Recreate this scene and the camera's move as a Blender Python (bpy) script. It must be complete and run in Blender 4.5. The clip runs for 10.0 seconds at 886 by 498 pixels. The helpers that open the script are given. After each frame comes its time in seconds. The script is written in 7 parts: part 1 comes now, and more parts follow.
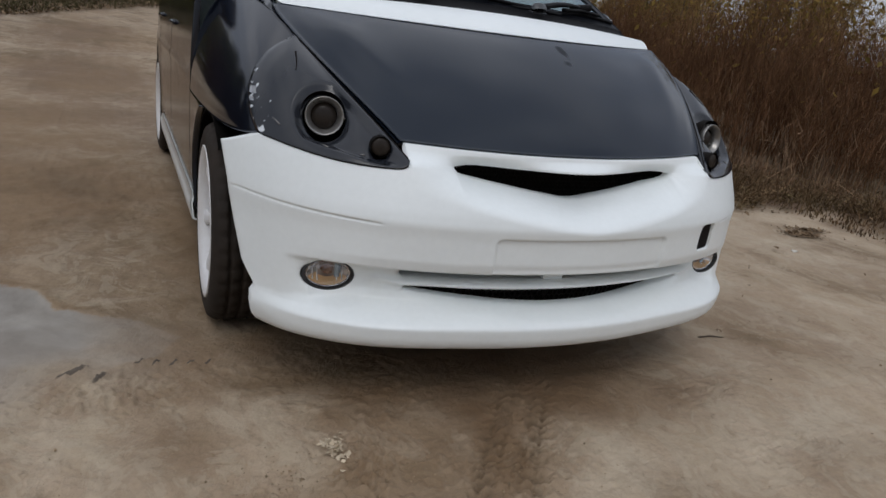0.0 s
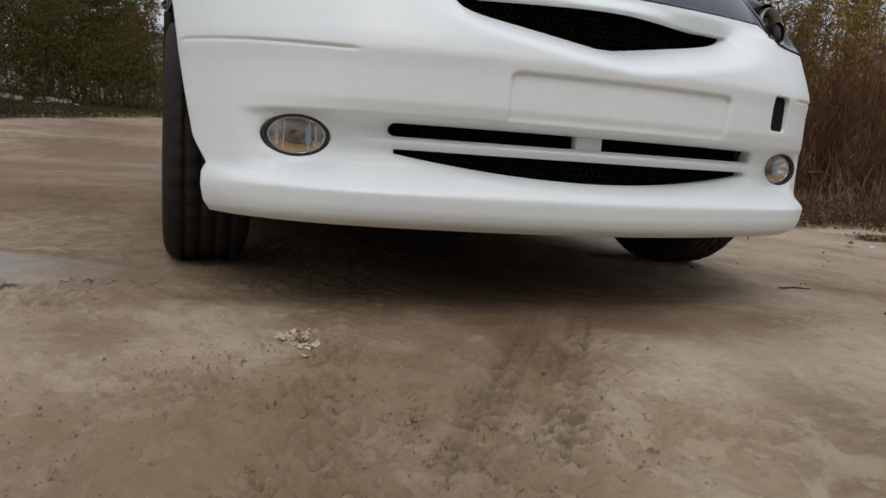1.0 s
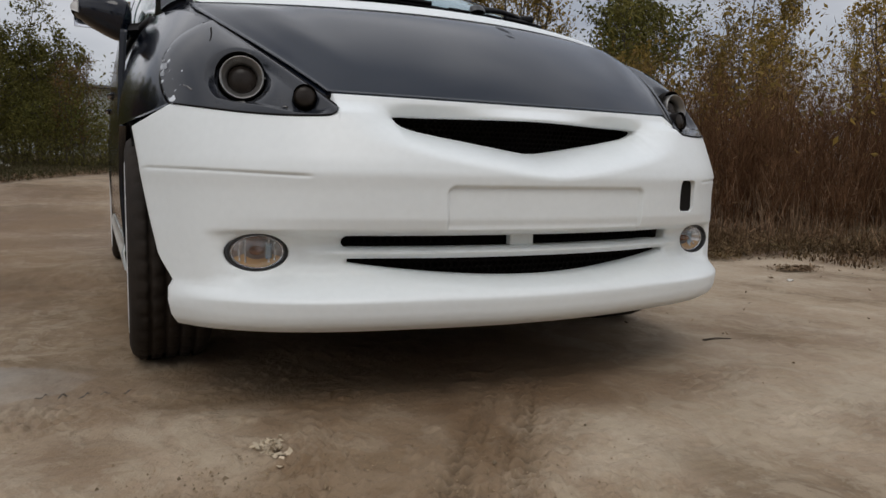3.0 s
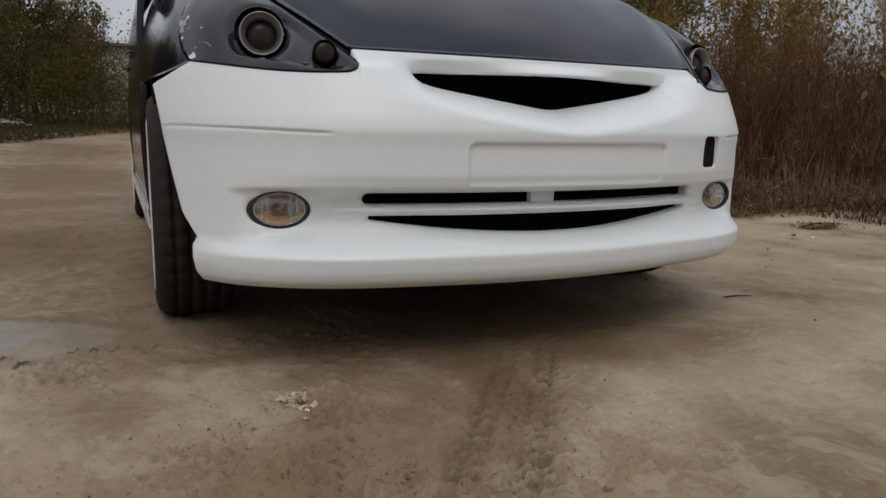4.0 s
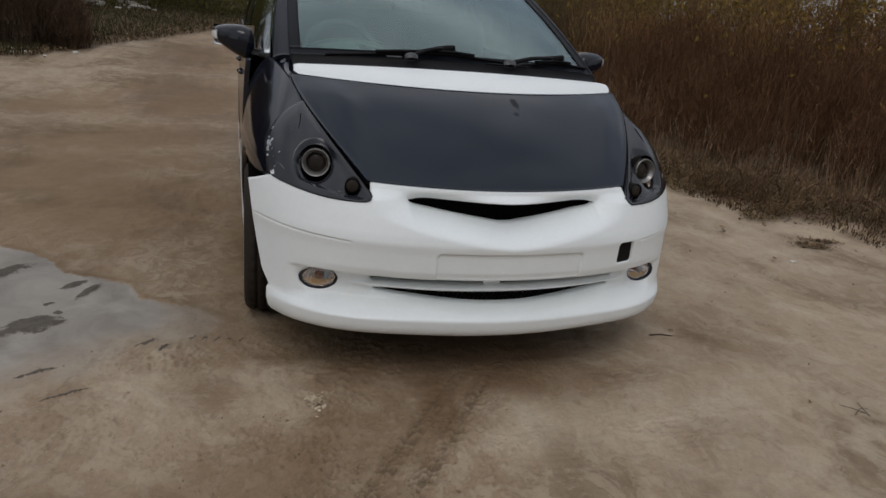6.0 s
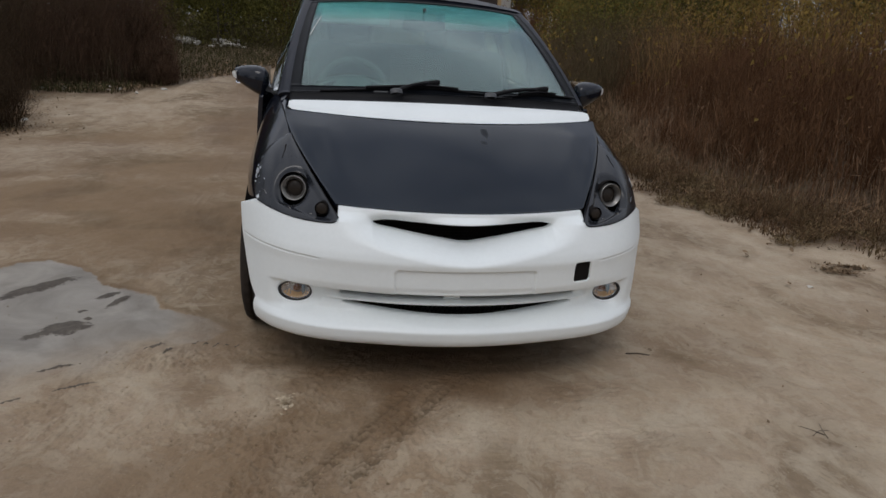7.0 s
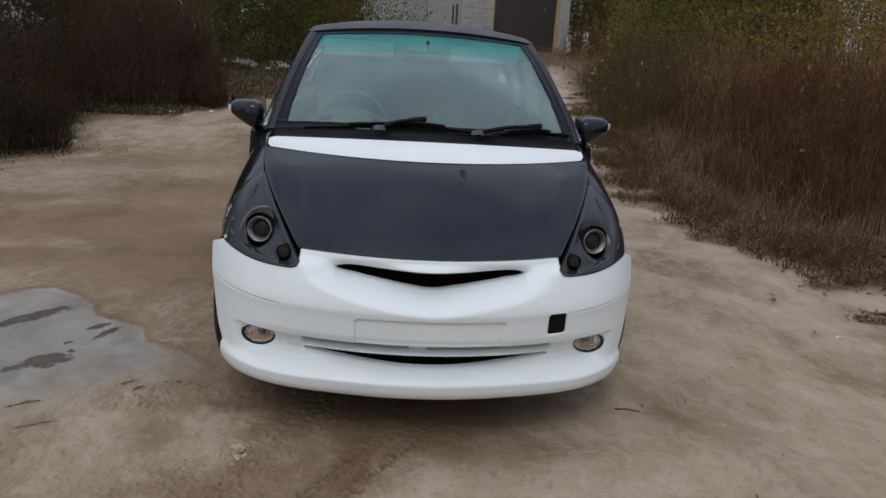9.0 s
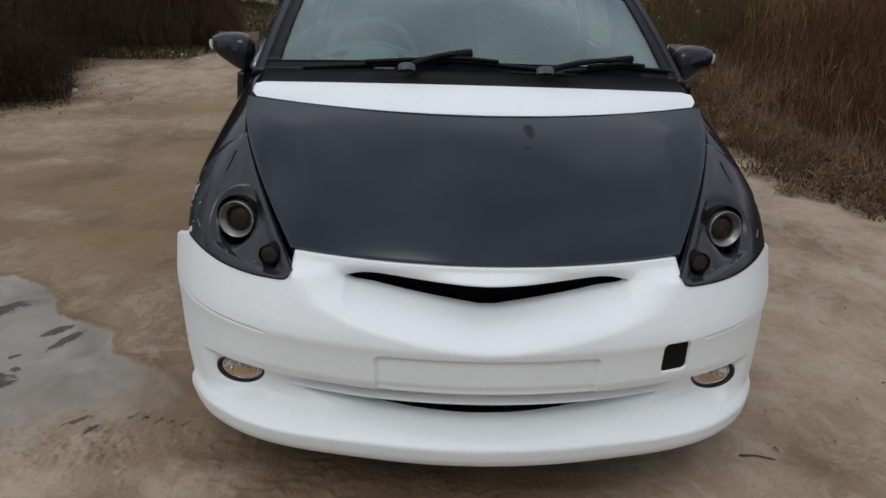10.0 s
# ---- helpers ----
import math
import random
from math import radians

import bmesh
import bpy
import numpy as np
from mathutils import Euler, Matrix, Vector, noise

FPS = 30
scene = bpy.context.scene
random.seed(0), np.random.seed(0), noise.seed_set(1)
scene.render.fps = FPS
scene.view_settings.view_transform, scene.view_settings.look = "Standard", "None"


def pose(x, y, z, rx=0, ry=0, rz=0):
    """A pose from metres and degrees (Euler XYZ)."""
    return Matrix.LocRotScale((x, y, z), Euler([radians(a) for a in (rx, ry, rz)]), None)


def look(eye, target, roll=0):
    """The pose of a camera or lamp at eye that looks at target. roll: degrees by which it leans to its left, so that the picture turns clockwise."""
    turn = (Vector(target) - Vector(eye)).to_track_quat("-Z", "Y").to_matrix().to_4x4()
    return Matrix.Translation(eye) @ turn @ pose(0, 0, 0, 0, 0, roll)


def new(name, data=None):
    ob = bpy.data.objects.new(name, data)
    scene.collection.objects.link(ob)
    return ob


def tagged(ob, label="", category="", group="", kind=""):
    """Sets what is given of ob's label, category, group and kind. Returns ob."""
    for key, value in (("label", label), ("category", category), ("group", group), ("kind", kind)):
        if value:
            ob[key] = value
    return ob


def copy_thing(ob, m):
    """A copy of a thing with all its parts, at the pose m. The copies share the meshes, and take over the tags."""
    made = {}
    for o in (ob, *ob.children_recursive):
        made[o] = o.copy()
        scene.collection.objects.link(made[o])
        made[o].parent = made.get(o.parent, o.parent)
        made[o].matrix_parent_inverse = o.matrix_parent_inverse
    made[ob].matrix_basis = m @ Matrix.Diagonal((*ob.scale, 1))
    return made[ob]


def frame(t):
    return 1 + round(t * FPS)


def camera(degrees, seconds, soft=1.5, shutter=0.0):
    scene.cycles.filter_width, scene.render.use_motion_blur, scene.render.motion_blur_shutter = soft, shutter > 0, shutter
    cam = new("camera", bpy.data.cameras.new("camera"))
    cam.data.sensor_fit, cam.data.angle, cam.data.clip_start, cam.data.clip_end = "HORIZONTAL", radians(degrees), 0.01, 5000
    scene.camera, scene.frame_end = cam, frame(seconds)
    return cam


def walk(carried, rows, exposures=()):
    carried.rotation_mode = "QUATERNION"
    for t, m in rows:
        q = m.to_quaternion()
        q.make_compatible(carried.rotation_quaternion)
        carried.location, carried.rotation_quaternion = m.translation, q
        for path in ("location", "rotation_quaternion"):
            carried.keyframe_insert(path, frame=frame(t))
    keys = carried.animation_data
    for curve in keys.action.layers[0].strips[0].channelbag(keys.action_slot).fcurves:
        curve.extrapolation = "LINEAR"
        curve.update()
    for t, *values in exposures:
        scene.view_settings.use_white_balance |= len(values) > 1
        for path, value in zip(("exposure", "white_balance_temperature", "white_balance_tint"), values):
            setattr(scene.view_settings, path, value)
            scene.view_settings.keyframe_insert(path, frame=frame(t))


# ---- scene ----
EXPOSURES = [(0.0, 0.13, 6350, 10), (0.5, 0.25, 6500, 10), (1.0, 0.26, 6590, 10), (2.2, 0.33, 6480, 10), (3.3, 0.09, 6730, 10), (4.5, 0.02, 6650, 10), (5.5, -0.1, 6610, 10), (7.0, 0.04, 6480, 10), (8.0, 0.12, 6180, 10), (9.0, 0.12, 6230, 10), (10.0, 0.11, 6430, 10)]
cam = camera(64.86, 10.0)
PATH = [  # seconds, place, turn
    (0, -1.049, -1.306, 0.924, 72.14, -6.86, -24.02),
    (0.2, -0.939, -1.225, 0.751, 76.37, -4.06, -23.37),
    (0.3, -0.897, -1.180, 0.643, 78.99, -3.66, -21.97),
    (0.4, -0.857, -1.140, 0.561, 81.09, -4.15, -23.69),
    (0.5, -0.841, -1.118, 0.450, 85.63, -3.20, -23.26),
    (0.7, -0.820, -1.088, 0.377, 83.15, -4.28, -21.79),
    (1, -0.828, -1.113, 0.328, 81.56, -4.05, -21.61),
    (1.2, -0.845, -1.080, 0.334, 82.08, -1.25, -24.34),
    (1.5, -0.826, -1.132, 0.357, 83.10, -0.91, -22.53),
    (1.7, -0.845, -1.129, 0.395, 83.15, -1.71, -24.26),
    (2, -0.878, -1.182, 0.412, 84.55, -1.78, -24.73),
    (2.2, -0.918, -1.184, 0.446, 86.39, -1.02, -25.95),
    (3.3, -0.878, -1.239, 0.496, 82.92, -0.75, -25.76),
    (3.5, -0.899, -1.241, 0.510, 81.57, 1.04, -24.01),
    (3.8, -0.910, -1.229, 0.489, 80.83, -1.75, -28.10),
    (4, -0.893, -1.228, 0.479, 80.87, -0.59, -24.77),
    (4.2, -0.910, -1.197, 0.479, 81.94, -1.34, -27.05),
    (4.5, -0.896, -1.257, 0.592, 75.91, -6.60, -23.31),
    (4.7, -0.905, -1.308, 0.733, 72.51, -4.65, -22.09),
    (5, -0.895, -1.404, 0.965, 70.72, -1.81, -20.17),
    (5.2, -0.895, -1.479, 1.083, 70.61, -1.49, -20.30),
    (5.5, -0.916, -1.639, 1.141, 71.08, -3.69, -17.95),
    (5.7, -0.915, -1.763, 1.152, 71.44, -5.20, -18.08),
    (6.8, -0.533, -2.221, 1.255, 71.60, -2.38, -7.99),
    (7, -0.482, -2.232, 1.252, 72.88, -3.29, -8.79),
    (7.2, -0.429, -2.209, 1.265, 72.38, -3.05, -6.35),
    (7.5, -0.295, -2.185, 1.237, 72.36, -4.82, -2.12),
    (7.7, -0.229, -2.174, 1.263, 73.47, -7.18, -5.19),
    (8, -0.082, -2.229, 1.254, 74.41, -4.18, -5.19),
    (8.2, -0.027, -2.251, 1.315, 74.72, -3.65, -2.28),
    (8.5, -0.007, -2.246, 1.367, 76.49, -3.39, -0.03),
    (8.7, -0.043, -2.212, 1.368, 76.43, -4.12, -0.92),
    (9, -0.150, -2.132, 1.334, 74.09, -3.24, -3.75),
    (9.2, -0.193, -2.019, 1.307, 75.03, -1.57, -7.71),
    (9.5, -0.173, -1.765, 1.249, 72.32, 2.15, -4.60),
    (9.7, -0.149, -1.582, 1.262, 71.31, 3.35, -1.96),
    (10, -0.160, -1.332, 1.241, 69.21, -1.73, -1.48),
]
walk(cam, [(t, pose(*p)) for t, *p in PATH], EXPOSURES)

# ---- world and sun: an overcast autumn afternoon ----
world = bpy.data.worlds.new("overcast_sky")
scene.world = world
world.use_nodes = True
wn, wl = world.node_tree.nodes, world.node_tree.links
SUN_ELEVATION, SUN_ROTATION = radians(52), radians(200)
sky = wn.new("ShaderNodeTexSky")
sky.sky_type, sky.sun_disc = "NISHITA", False
sky.sun_elevation, sky.sun_rotation = SUN_ELEVATION, SUN_ROTATION
wcoord = wn.new("ShaderNodeTexCoord")
wmap = wn.new("ShaderNodeMapping")
wmap.inputs["Scale"].default_value = (1.0, 1.0, 2.6)
clouds = wn.new("ShaderNodeTexNoise")
clouds.inputs["Scale"].default_value, clouds.inputs["Detail"].default_value = 2.2, 6.0
cramp = wn.new("ShaderNodeValToRGB")
cramp.color_ramp.elements[0].position, cramp.color_ramp.elements[0].color = 0.35, (4.2, 4.5, 5.2, 1)
cramp.color_ramp.elements[1].position, cramp.color_ramp.elements[1].color = 0.65, (9.4, 9.5, 9.9, 1)
cmix = wn.new("ShaderNodeMixRGB")
cmix.inputs[0].default_value = 0.85
wl.new(wcoord.outputs["Generated"], wmap.inputs["Vector"])
wl.new(wmap.outputs["Vector"], clouds.inputs["Vector"])
wl.new(clouds.outputs["Fac"], cramp.inputs["Fac"])
wl.new(sky.outputs["Color"], cmix.inputs[1])
wl.new(cramp.outputs["Color"], cmix.inputs[2])
# an overcast sky is brightest overhead
wsep, wrise, wdim = wn.new("ShaderNodeSeparateXYZ"), wn.new("ShaderNodeMapRange"), wn.new("ShaderNodeMixRGB")
wrise.inputs["From Min"].default_value, wrise.inputs["From Max"].default_value = 0.0, 0.85
wrise.inputs["To Min"].default_value, wrise.inputs["To Max"].default_value = 0.62, 1.20
wdim.blend_type, wdim.inputs[0].default_value = "MULTIPLY", 1.0
wl.new(wcoord.outputs["Generated"], wsep.inputs["Vector"])
wl.new(wsep.outputs["Z"], wrise.inputs["Value"])
wl.new(cmix.outputs["Color"], wdim.inputs[1])
wl.new(wrise.outputs["Result"], wdim.inputs[2])
wl.new(wdim.outputs["Color"], wn["Background"].inputs["Color"])
wn["Background"].inputs["Strength"].default_value = 0.101

sun = new("sun", bpy.data.lights.new("sun", "SUN"))
sun.data.energy, sun.data.angle, sun.data.color = 0.5, radians(25), (1.0, 0.97, 0.93)
sun.matrix_world = look((-6, -14, 20), (0, 0, 0))


# ---- materials ----
def material(name, base=(0.5, 0.5, 0.5), rough=0.5, metal=0.0, second=None, scale=8.0, amount=0.5, bump=0.0, bump_scale=60.0,
             coat=0.0, fine=None, specular=None, island=0.0, thing=0.0):
    """Principled surface with broad and fine variation. second: the colour that noise mixes in."""
    m = bpy.data.materials.new(name)
    m.use_nodes = True
    n, l = m.node_tree.nodes, m.node_tree.links
    b = n["Principled BSDF"]
    b.inputs["Roughness"].default_value, b.inputs["Metallic"].default_value = rough, metal
    b.inputs["Coat Weight"].default_value, b.inputs["Coat Roughness"].default_value = coat, 0.08
    if specular is not None:
        b.inputs["Specular IOR Level"].default_value = specular
    coord = n.new("ShaderNodeTexCoord")
    second = second or tuple(c * 0.72 for c in base)
    big = n.new("ShaderNodeTexNoise")
    big.inputs["Scale"].default_value, big.inputs["Detail"].default_value, big.inputs["Roughness"].default_value = scale, 5.0, 0.6
    small = n.new("ShaderNodeTexNoise")
    small.inputs["Scale"].default_value, small.inputs["Detail"].default_value = fine or scale * 9, 3.0
    add = n.new("ShaderNodeMath")
    add.operation = "MULTIPLY_ADD"
    add.inputs[1].default_value, add.inputs[2].default_value = 0.4, 0.0
    ramp = n.new("ShaderNodeMapRange")
    ramp.inputs["From Min"].default_value, ramp.inputs["From Max"].default_value = 0.45, 0.95
    ramp.inputs["To Max"].default_value = amount
    mix = n.new("ShaderNodeMixRGB")
    mix.inputs[1].default_value, mix.inputs[2].default_value = (*base, 1), (*second, 1)
    for t in (big, small):
        l.new(coord.outputs["Object"], t.inputs["Vector"])
    l.new(small.outputs["Fac"], add.inputs[0])
    l.new(big.outputs["Fac"], add.inputs[2])
    l.new(add.outputs["Value"], ramp.inputs["Value"])
    l.new(ramp.outputs["Result"], mix.inputs[0])
    colour = mix.outputs["Color"]
    if island and thing:
        each = n.new("ShaderNodeMapRange")
        each.inputs["To Min"].default_value, each.inputs["To Max"].default_value = 1 - thing, 1 + thing
        l.new(n.new("ShaderNodeObjectInfo").outputs["Random"], each.inputs["Value"])
        hv = n.new("ShaderNodeHueSaturation")
        l.new(each.outputs["Result"], hv.inputs["Value"])
        l.new(colour, hv.inputs["Color"])
        colour = hv.outputs["Color"]
    if island or thing:
        hsv = n.new("ShaderNodeHueSaturation")
        src = n.new("ShaderNodeNewGeometry").outputs["Random Per Island"] if island else n.new("ShaderNodeObjectInfo").outputs["Random"]
        span = n.new("ShaderNodeMapRange")
        span.inputs["To Min"].default_value, span.inputs["To Max"].default_value = 1 - (island or thing), 1 + (island or thing)
        l.new(src, span.inputs["Value"])
        l.new(span.outputs["Result"], hsv.inputs["Value"])
        l.new(colour, hsv.inputs["Color"])
        colour = hsv.outputs["Color"]
    l.new(colour, b.inputs["Base Color"])
    if bump:
        bn = n.new("ShaderNodeBump")
        bt = n.new("ShaderNodeTexNoise")
        bt.inputs["Scale"].default_value, bt.inputs["Detail"].default_value = bump_scale, 4.0
        bn.inputs["Strength"].default_value, bn.inputs["Distance"].default_value = bump, 0.01
        l.new(coord.outputs["Object"], bt.inputs["Vector"])
        l.new(bt.outputs["Fac"], bn.inputs["Height"])
        l.new(bn.outputs["Normal"], b.inputs["Normal"])
    rr = n.new("ShaderNodeMapRange")
    rr.inputs["To Min"].default_value, rr.inputs["To Max"].default_value = max(0.02, rough - 0.08), min(1, rough + 0.08)
    l.new(big.outputs["Fac"], rr.inputs["Value"])
    l.new(rr.outputs["Result"], b.inputs["Roughness"])
    return m


def glass_material(name, tint=(0.8, 0.9, 0.86), rough=0.02, gloss=0.12, sheen=(1, 1, 1), fade=False):
    """A thin pane: lets tinted light through, mirrors more at a glancing angle."""
    m = bpy.data.materials.new(name)
    m.use_nodes = True
    n, l = m.node_tree.nodes, m.node_tree.links
    n.remove(n["Principled BSDF"])
    t, g, mx, fr, ad = (n.new("ShaderNode" + k) for k in ("BsdfTransparent", "BsdfGlossy", "MixShader", "LayerWeight", "Math"))
    pw = n.new("ShaderNodeMath")
    pw.operation, pw.inputs[1].default_value = "POWER", 4.0
    t.inputs["Color"].default_value = (*tint, 1)
    g.inputs["Roughness"].default_value = rough
    g.inputs["Color"].default_value = (*sheen, 1)
    fr.inputs["Blend"].default_value = 0.5
    ad.inputs[1].default_value = gloss
    l.new(fr.outputs["Facing"], pw.inputs[0])
    l.new(pw.outputs[0], ad.inputs[0])
    weight = ad.outputs[0]
    if fade:  # a tint that thins out towards the lower edge
        sep, dim, cm = n.new("ShaderNodeSeparateXYZ"), n.new("ShaderNodeMath"), n.new("ShaderNodeMixRGB")
        l.new(n.new("ShaderNodeTexCoord").outputs["Generated"], sep.inputs[0])
        rise = n.new("ShaderNodeMapRange")
        rise.inputs["From Max"].default_value, rise.inputs["To Max"].default_value = 0.9, 0.55
        l.new(sep.outputs["Z"], rise.inputs["Value"])
        dim.operation = "MULTIPLY"
        l.new(weight, dim.inputs[0])
        l.new(rise.outputs["Result"], dim.inputs[1])
        weight = dim.outputs[0]
        cm.inputs[1].default_value, cm.inputs[2].default_value = (1, 1, 1, 1), (*tint, 1)
        l.new(rise.outputs["Result"], cm.inputs[0])
        l.new(cm.outputs["Color"], t.inputs["Color"])
    l.new(weight, mx.inputs[0])
    l.new(t.outputs[0], mx.inputs[1])
    l.new(g.outputs[0], mx.inputs[2])
    l.new(mx.outputs[0], n["Material Output"].inputs["Surface"])
    return m


def smudged(m, spots):
    """Rubs dull dark smears of their own shape into a surface: (place, half-sizes)."""
    n, l = m.node_tree.nodes, m.node_tree.links
    b = n["Principled BSDF"]
    geo = n.new("ShaderNodeNewGeometry")
    t = n.new("ShaderNodeTexNoise")
    t.inputs["Scale"].default_value = 18
    l.new(geo.outputs["Position"], t.inputs["Vector"])
    for (px, py, pz), (rx, ry, rz) in spots:
        mp = n.new("ShaderNodeMapping")
        mp.vector_type = "TEXTURE"
        mp.inputs["Location"].default_value, mp.inputs["Scale"].default_value = (px, py, pz), (rx, ry, rz)
        l.new(geo.outputs["Position"], mp.inputs["Vector"])
        ln = n.new("ShaderNodeVectorMath")
        ln.operation = "LENGTH"
        l.new(mp.outputs["Vector"], ln.inputs[0])
        ad = n.new("ShaderNodeMath")
        ad.operation = "MULTIPLY_ADD"
        ad.inputs[1].default_value = 2.2
        l.new(t.outputs["Fac"], ad.inputs[0])
        l.new(ln.outputs["Value"], ad.inputs[2])
        cut = n.new("ShaderNodeMapRange")
        cut.inputs["From Min"].default_value, cut.inputs["From Max"].default_value = 2.1, 1.5
        cut.inputs["To Max"].default_value = 0.8
        l.new(ad.outputs["Value"], cut.inputs["Value"])
        for key, worn in (("Base Color", (0.002, 0.002, 0.003, 1)), ("Roughness", (0.8, 0.8, 0.8, 1))):
            mx = n.new("ShaderNodeMixRGB")
            mx.inputs[2].default_value = worn
            l.new(cut.outputs["Result"], mx.inputs[0])
            l.new(b.inputs[key].links[0].from_socket, mx.inputs[1])
            l.new(mx.outputs["Color"], b.inputs[key])


WHITE = material("white_primer", (0.825, 0.86, 0.855), 0.42, second=(0.705, 0.74, 0.735), scale=2.6, amount=0.55, bump=0.05, bump_scale=11, coat=0.06, fine=70)
HOODBLACK = material("satin_black_wrap", (0.0022, 0.0048, 0.011), 0.17, second=(0.006, 0.010, 0.019), scale=2.5, amount=0.7, bump=0.055, bump_scale=5, specular=0.42)
HOODBLACK.node_tree.nodes["Principled BSDF"].inputs["Specular Tint"].default_value = (0.86, 0.93, 1.0, 1)
smudged(HOODBLACK, [((0.122, 0.447, 0.875), (0.017, 0.050, 0.10)), ((0.108, 0.40, 0.86), (0.020, 0.022, 0.06))])
BLACK = material("gloss_black_paint", (0.004, 0.006, 0.012), 0.09, second=(0.007, 0.009, 0.015), scale=6, amount=0.4, specular=0.42)
TRIM = material("black_plastic", (0.018, 0.018, 0.019), 0.55, scale=20, bump=0.05, bump_scale=400)
MESHBLACK = material("black_mesh", (0.012, 0.010, 0.009), 0.8, scale=30, specular=0.08)
RUBBER = material("tyre_rubber", (0.022, 0.018, 0.015), 0.8, second=(0.042, 0.031, 0.023), specular=0.2, scale=7, amount=0.6, bump=0.12, bump_scale=160)
RIMWHITE = material("white_wheel_paint", (0.74, 0.74, 0.75), 0.35, second=(0.5, 0.46, 0.40), scale=12, amount=0.4)
CHROME = material("chrome", (0.75, 0.75, 0.77), 0.16, 1.0, scale=20)
DARKCHROME = material("dark_chrome", (0.30, 0.30, 0.31), 0.22, 1.0, scale=20)
AMBER = material("amber_reflector", (0.70, 0.44, 0.22), 0.3, scale=30)
INDICATOR = material("clear_indicator", (0.75, 0.74, 0.72), 0.2, scale=40)
DASH = material("grey_dash_plastic", (0.34, 0.34, 0.33), 0.6, scale=12, bump=0.06, bump_scale=300)
SEATCLOTH = material("dark_seat_cloth", (0.10, 0.10, 0.105), 0.9, scale=20, bump=0.1, bump_scale=400)
PALECLOTH = material("pale_seat_cloth", (0.55, 0.54, 0.51), 0.9, scale=20, bump=0.1, bump_scale=400)
BULB = material("copper_bulb", (0.30, 0.13, 0.07), 0.25, 0.3, second=(0.12, 0.06, 0.04), scale=60)
# pale blue that paints a sky reflection into the fog lamps
SKYBLUE = material("sky_reflection_blue", (0.30, 0.42, 0.52), 0.15, 0.5, second=(0.45, 0.52, 0.58), scale=40)
FOGSILVER = material("silver_reflector", (0.90, 0.90, 0.89), 0.14, 0.72, second=(0.60, 0.55, 0.53), scale=55, amount=0.8)
PROJLENS = material("dark_projector_glass", (0.020, 0.016, 0.013), 0.26, second=(0.05, 0.04, 0.034), scale=30, specular=0.16)
SUNBAND = glass_material("green_sun_band", (0.42, 0.88, 0.84), 0.40, 0.003, (0.20, 0.42, 0.42), fade=True)
WINDSCREEN = glass_material("windscreen_glass", (0.59, 0.71, 0.68), 0.03, 0.036, (0.82, 0.95, 0.98))
SIDEGLASS = glass_material("side_glass", (0.80, 0.87, 0.85), 0.02, 0.05)
LENS = glass_material("clear_lens", (0.93, 0.94, 0.95), 0.03, 0.085)


# ---- mesh helpers ----
def link_mesh(name, verts, faces, mat, parent=None, label="", smooth=True):
    me = bpy.data.meshes.new(name)
    me.from_pydata([tuple(map(float, v)) for v in verts], [], [tuple(map(int, f)) for f in faces])
    me.materials.append(mat)
    me.validate()
    if smooth:
        me.polygons.foreach_set("use_smooth", [True] * len(me.polygons))
    ob = new(name, me)
    if parent is not None:
        ob.parent = parent
    if label:
        tagged(ob, label)
    return ob


def part(name, bm, mat, parent, label="", smooth=False):
    """Links a bmesh as one mesh object under a thing or under a part."""
    me = bpy.data.meshes.new(name)
    bm.to_mesh(me)
    bm.free()
    me.materials.append(mat)
    if smooth:
        me.polygons.foreach_set("use_smooth", [True] * len(me.polygons))
    ob = new(name, me)
    ob.parent = parent
    if label:
        tagged(ob, label)
    return ob


def bezier(net, nu=24, nv=24):
    """Points (nu, nv, 3) of a Bezier patch over a net of any degree."""
    net = np.array(net, float)

    def basis(deg, t):
        return np.stack([math.comb(deg, i) * t**i * (1 - t) ** (deg - i) for i in range(deg + 1)], 1)

    bu, bv = basis(net.shape[0] - 1, np.linspace(0, 1, nu)), basis(net.shape[1] - 1, np.linspace(0, 1, nv))
    return np.einsum("ia,jb,abk->ijk", bu, bv, net)


def curve3(pts, n=24):
    return bezier([[p] for p in pts], n, 1)[:, 0]


def grid_faces(nu, nv):
    a = np.arange(nu * nv).reshape(nu, nv)
    return np.stack([a[:-1, :-1], a[1:, :-1], a[1:, 1:], a[:-1, 1:]], -1).reshape(-1, 4)


def grid_normals(P):
    du, dv = np.gradient(P, axis=0), np.gradient(P, axis=1)
    n = np.cross(du, dv)
    return n / np.maximum(np.linalg.norm(n, axis=-1, keepdims=True), 1e-9)


def slab(P, thick):
    """A closed panel: the sheet P and its offset by thick along the normals, with a rim."""
    nu, nv = P.shape[:2]
    Q = P + grid_normals(P) * thick
    f = grid_faces(nu, nv)
    a = np.arange(nu * nv).reshape(nu, nv)
    ring = np.concatenate([a[:, 0], a[-1, 1:], a[-2::-1, -1], a[0, -2:0:-1]])
    N = nu * nv
    rim = [(ring[i - 1], ring[i], ring[i] + N, ring[i - 1] + N) for i in range(len(ring))]
    return np.concatenate([P.reshape(-1, 3), Q.reshape(-1, 3)]), [*map(tuple, f), *(tuple(x[::-1] + N) for x in f), *rim]


def panel(name, P, thick, mat, parent, label="", flip=False):
    if flip:
        P = P[::-1]
    v, f = slab(P, thick)
    return link_mesh(name, v, f, mat, parent, label)


def mirror(P):
    """The same sheet on the other side of the car."""
    return (np.array(P) * np.array([-1, 1, 1]))[::-1]


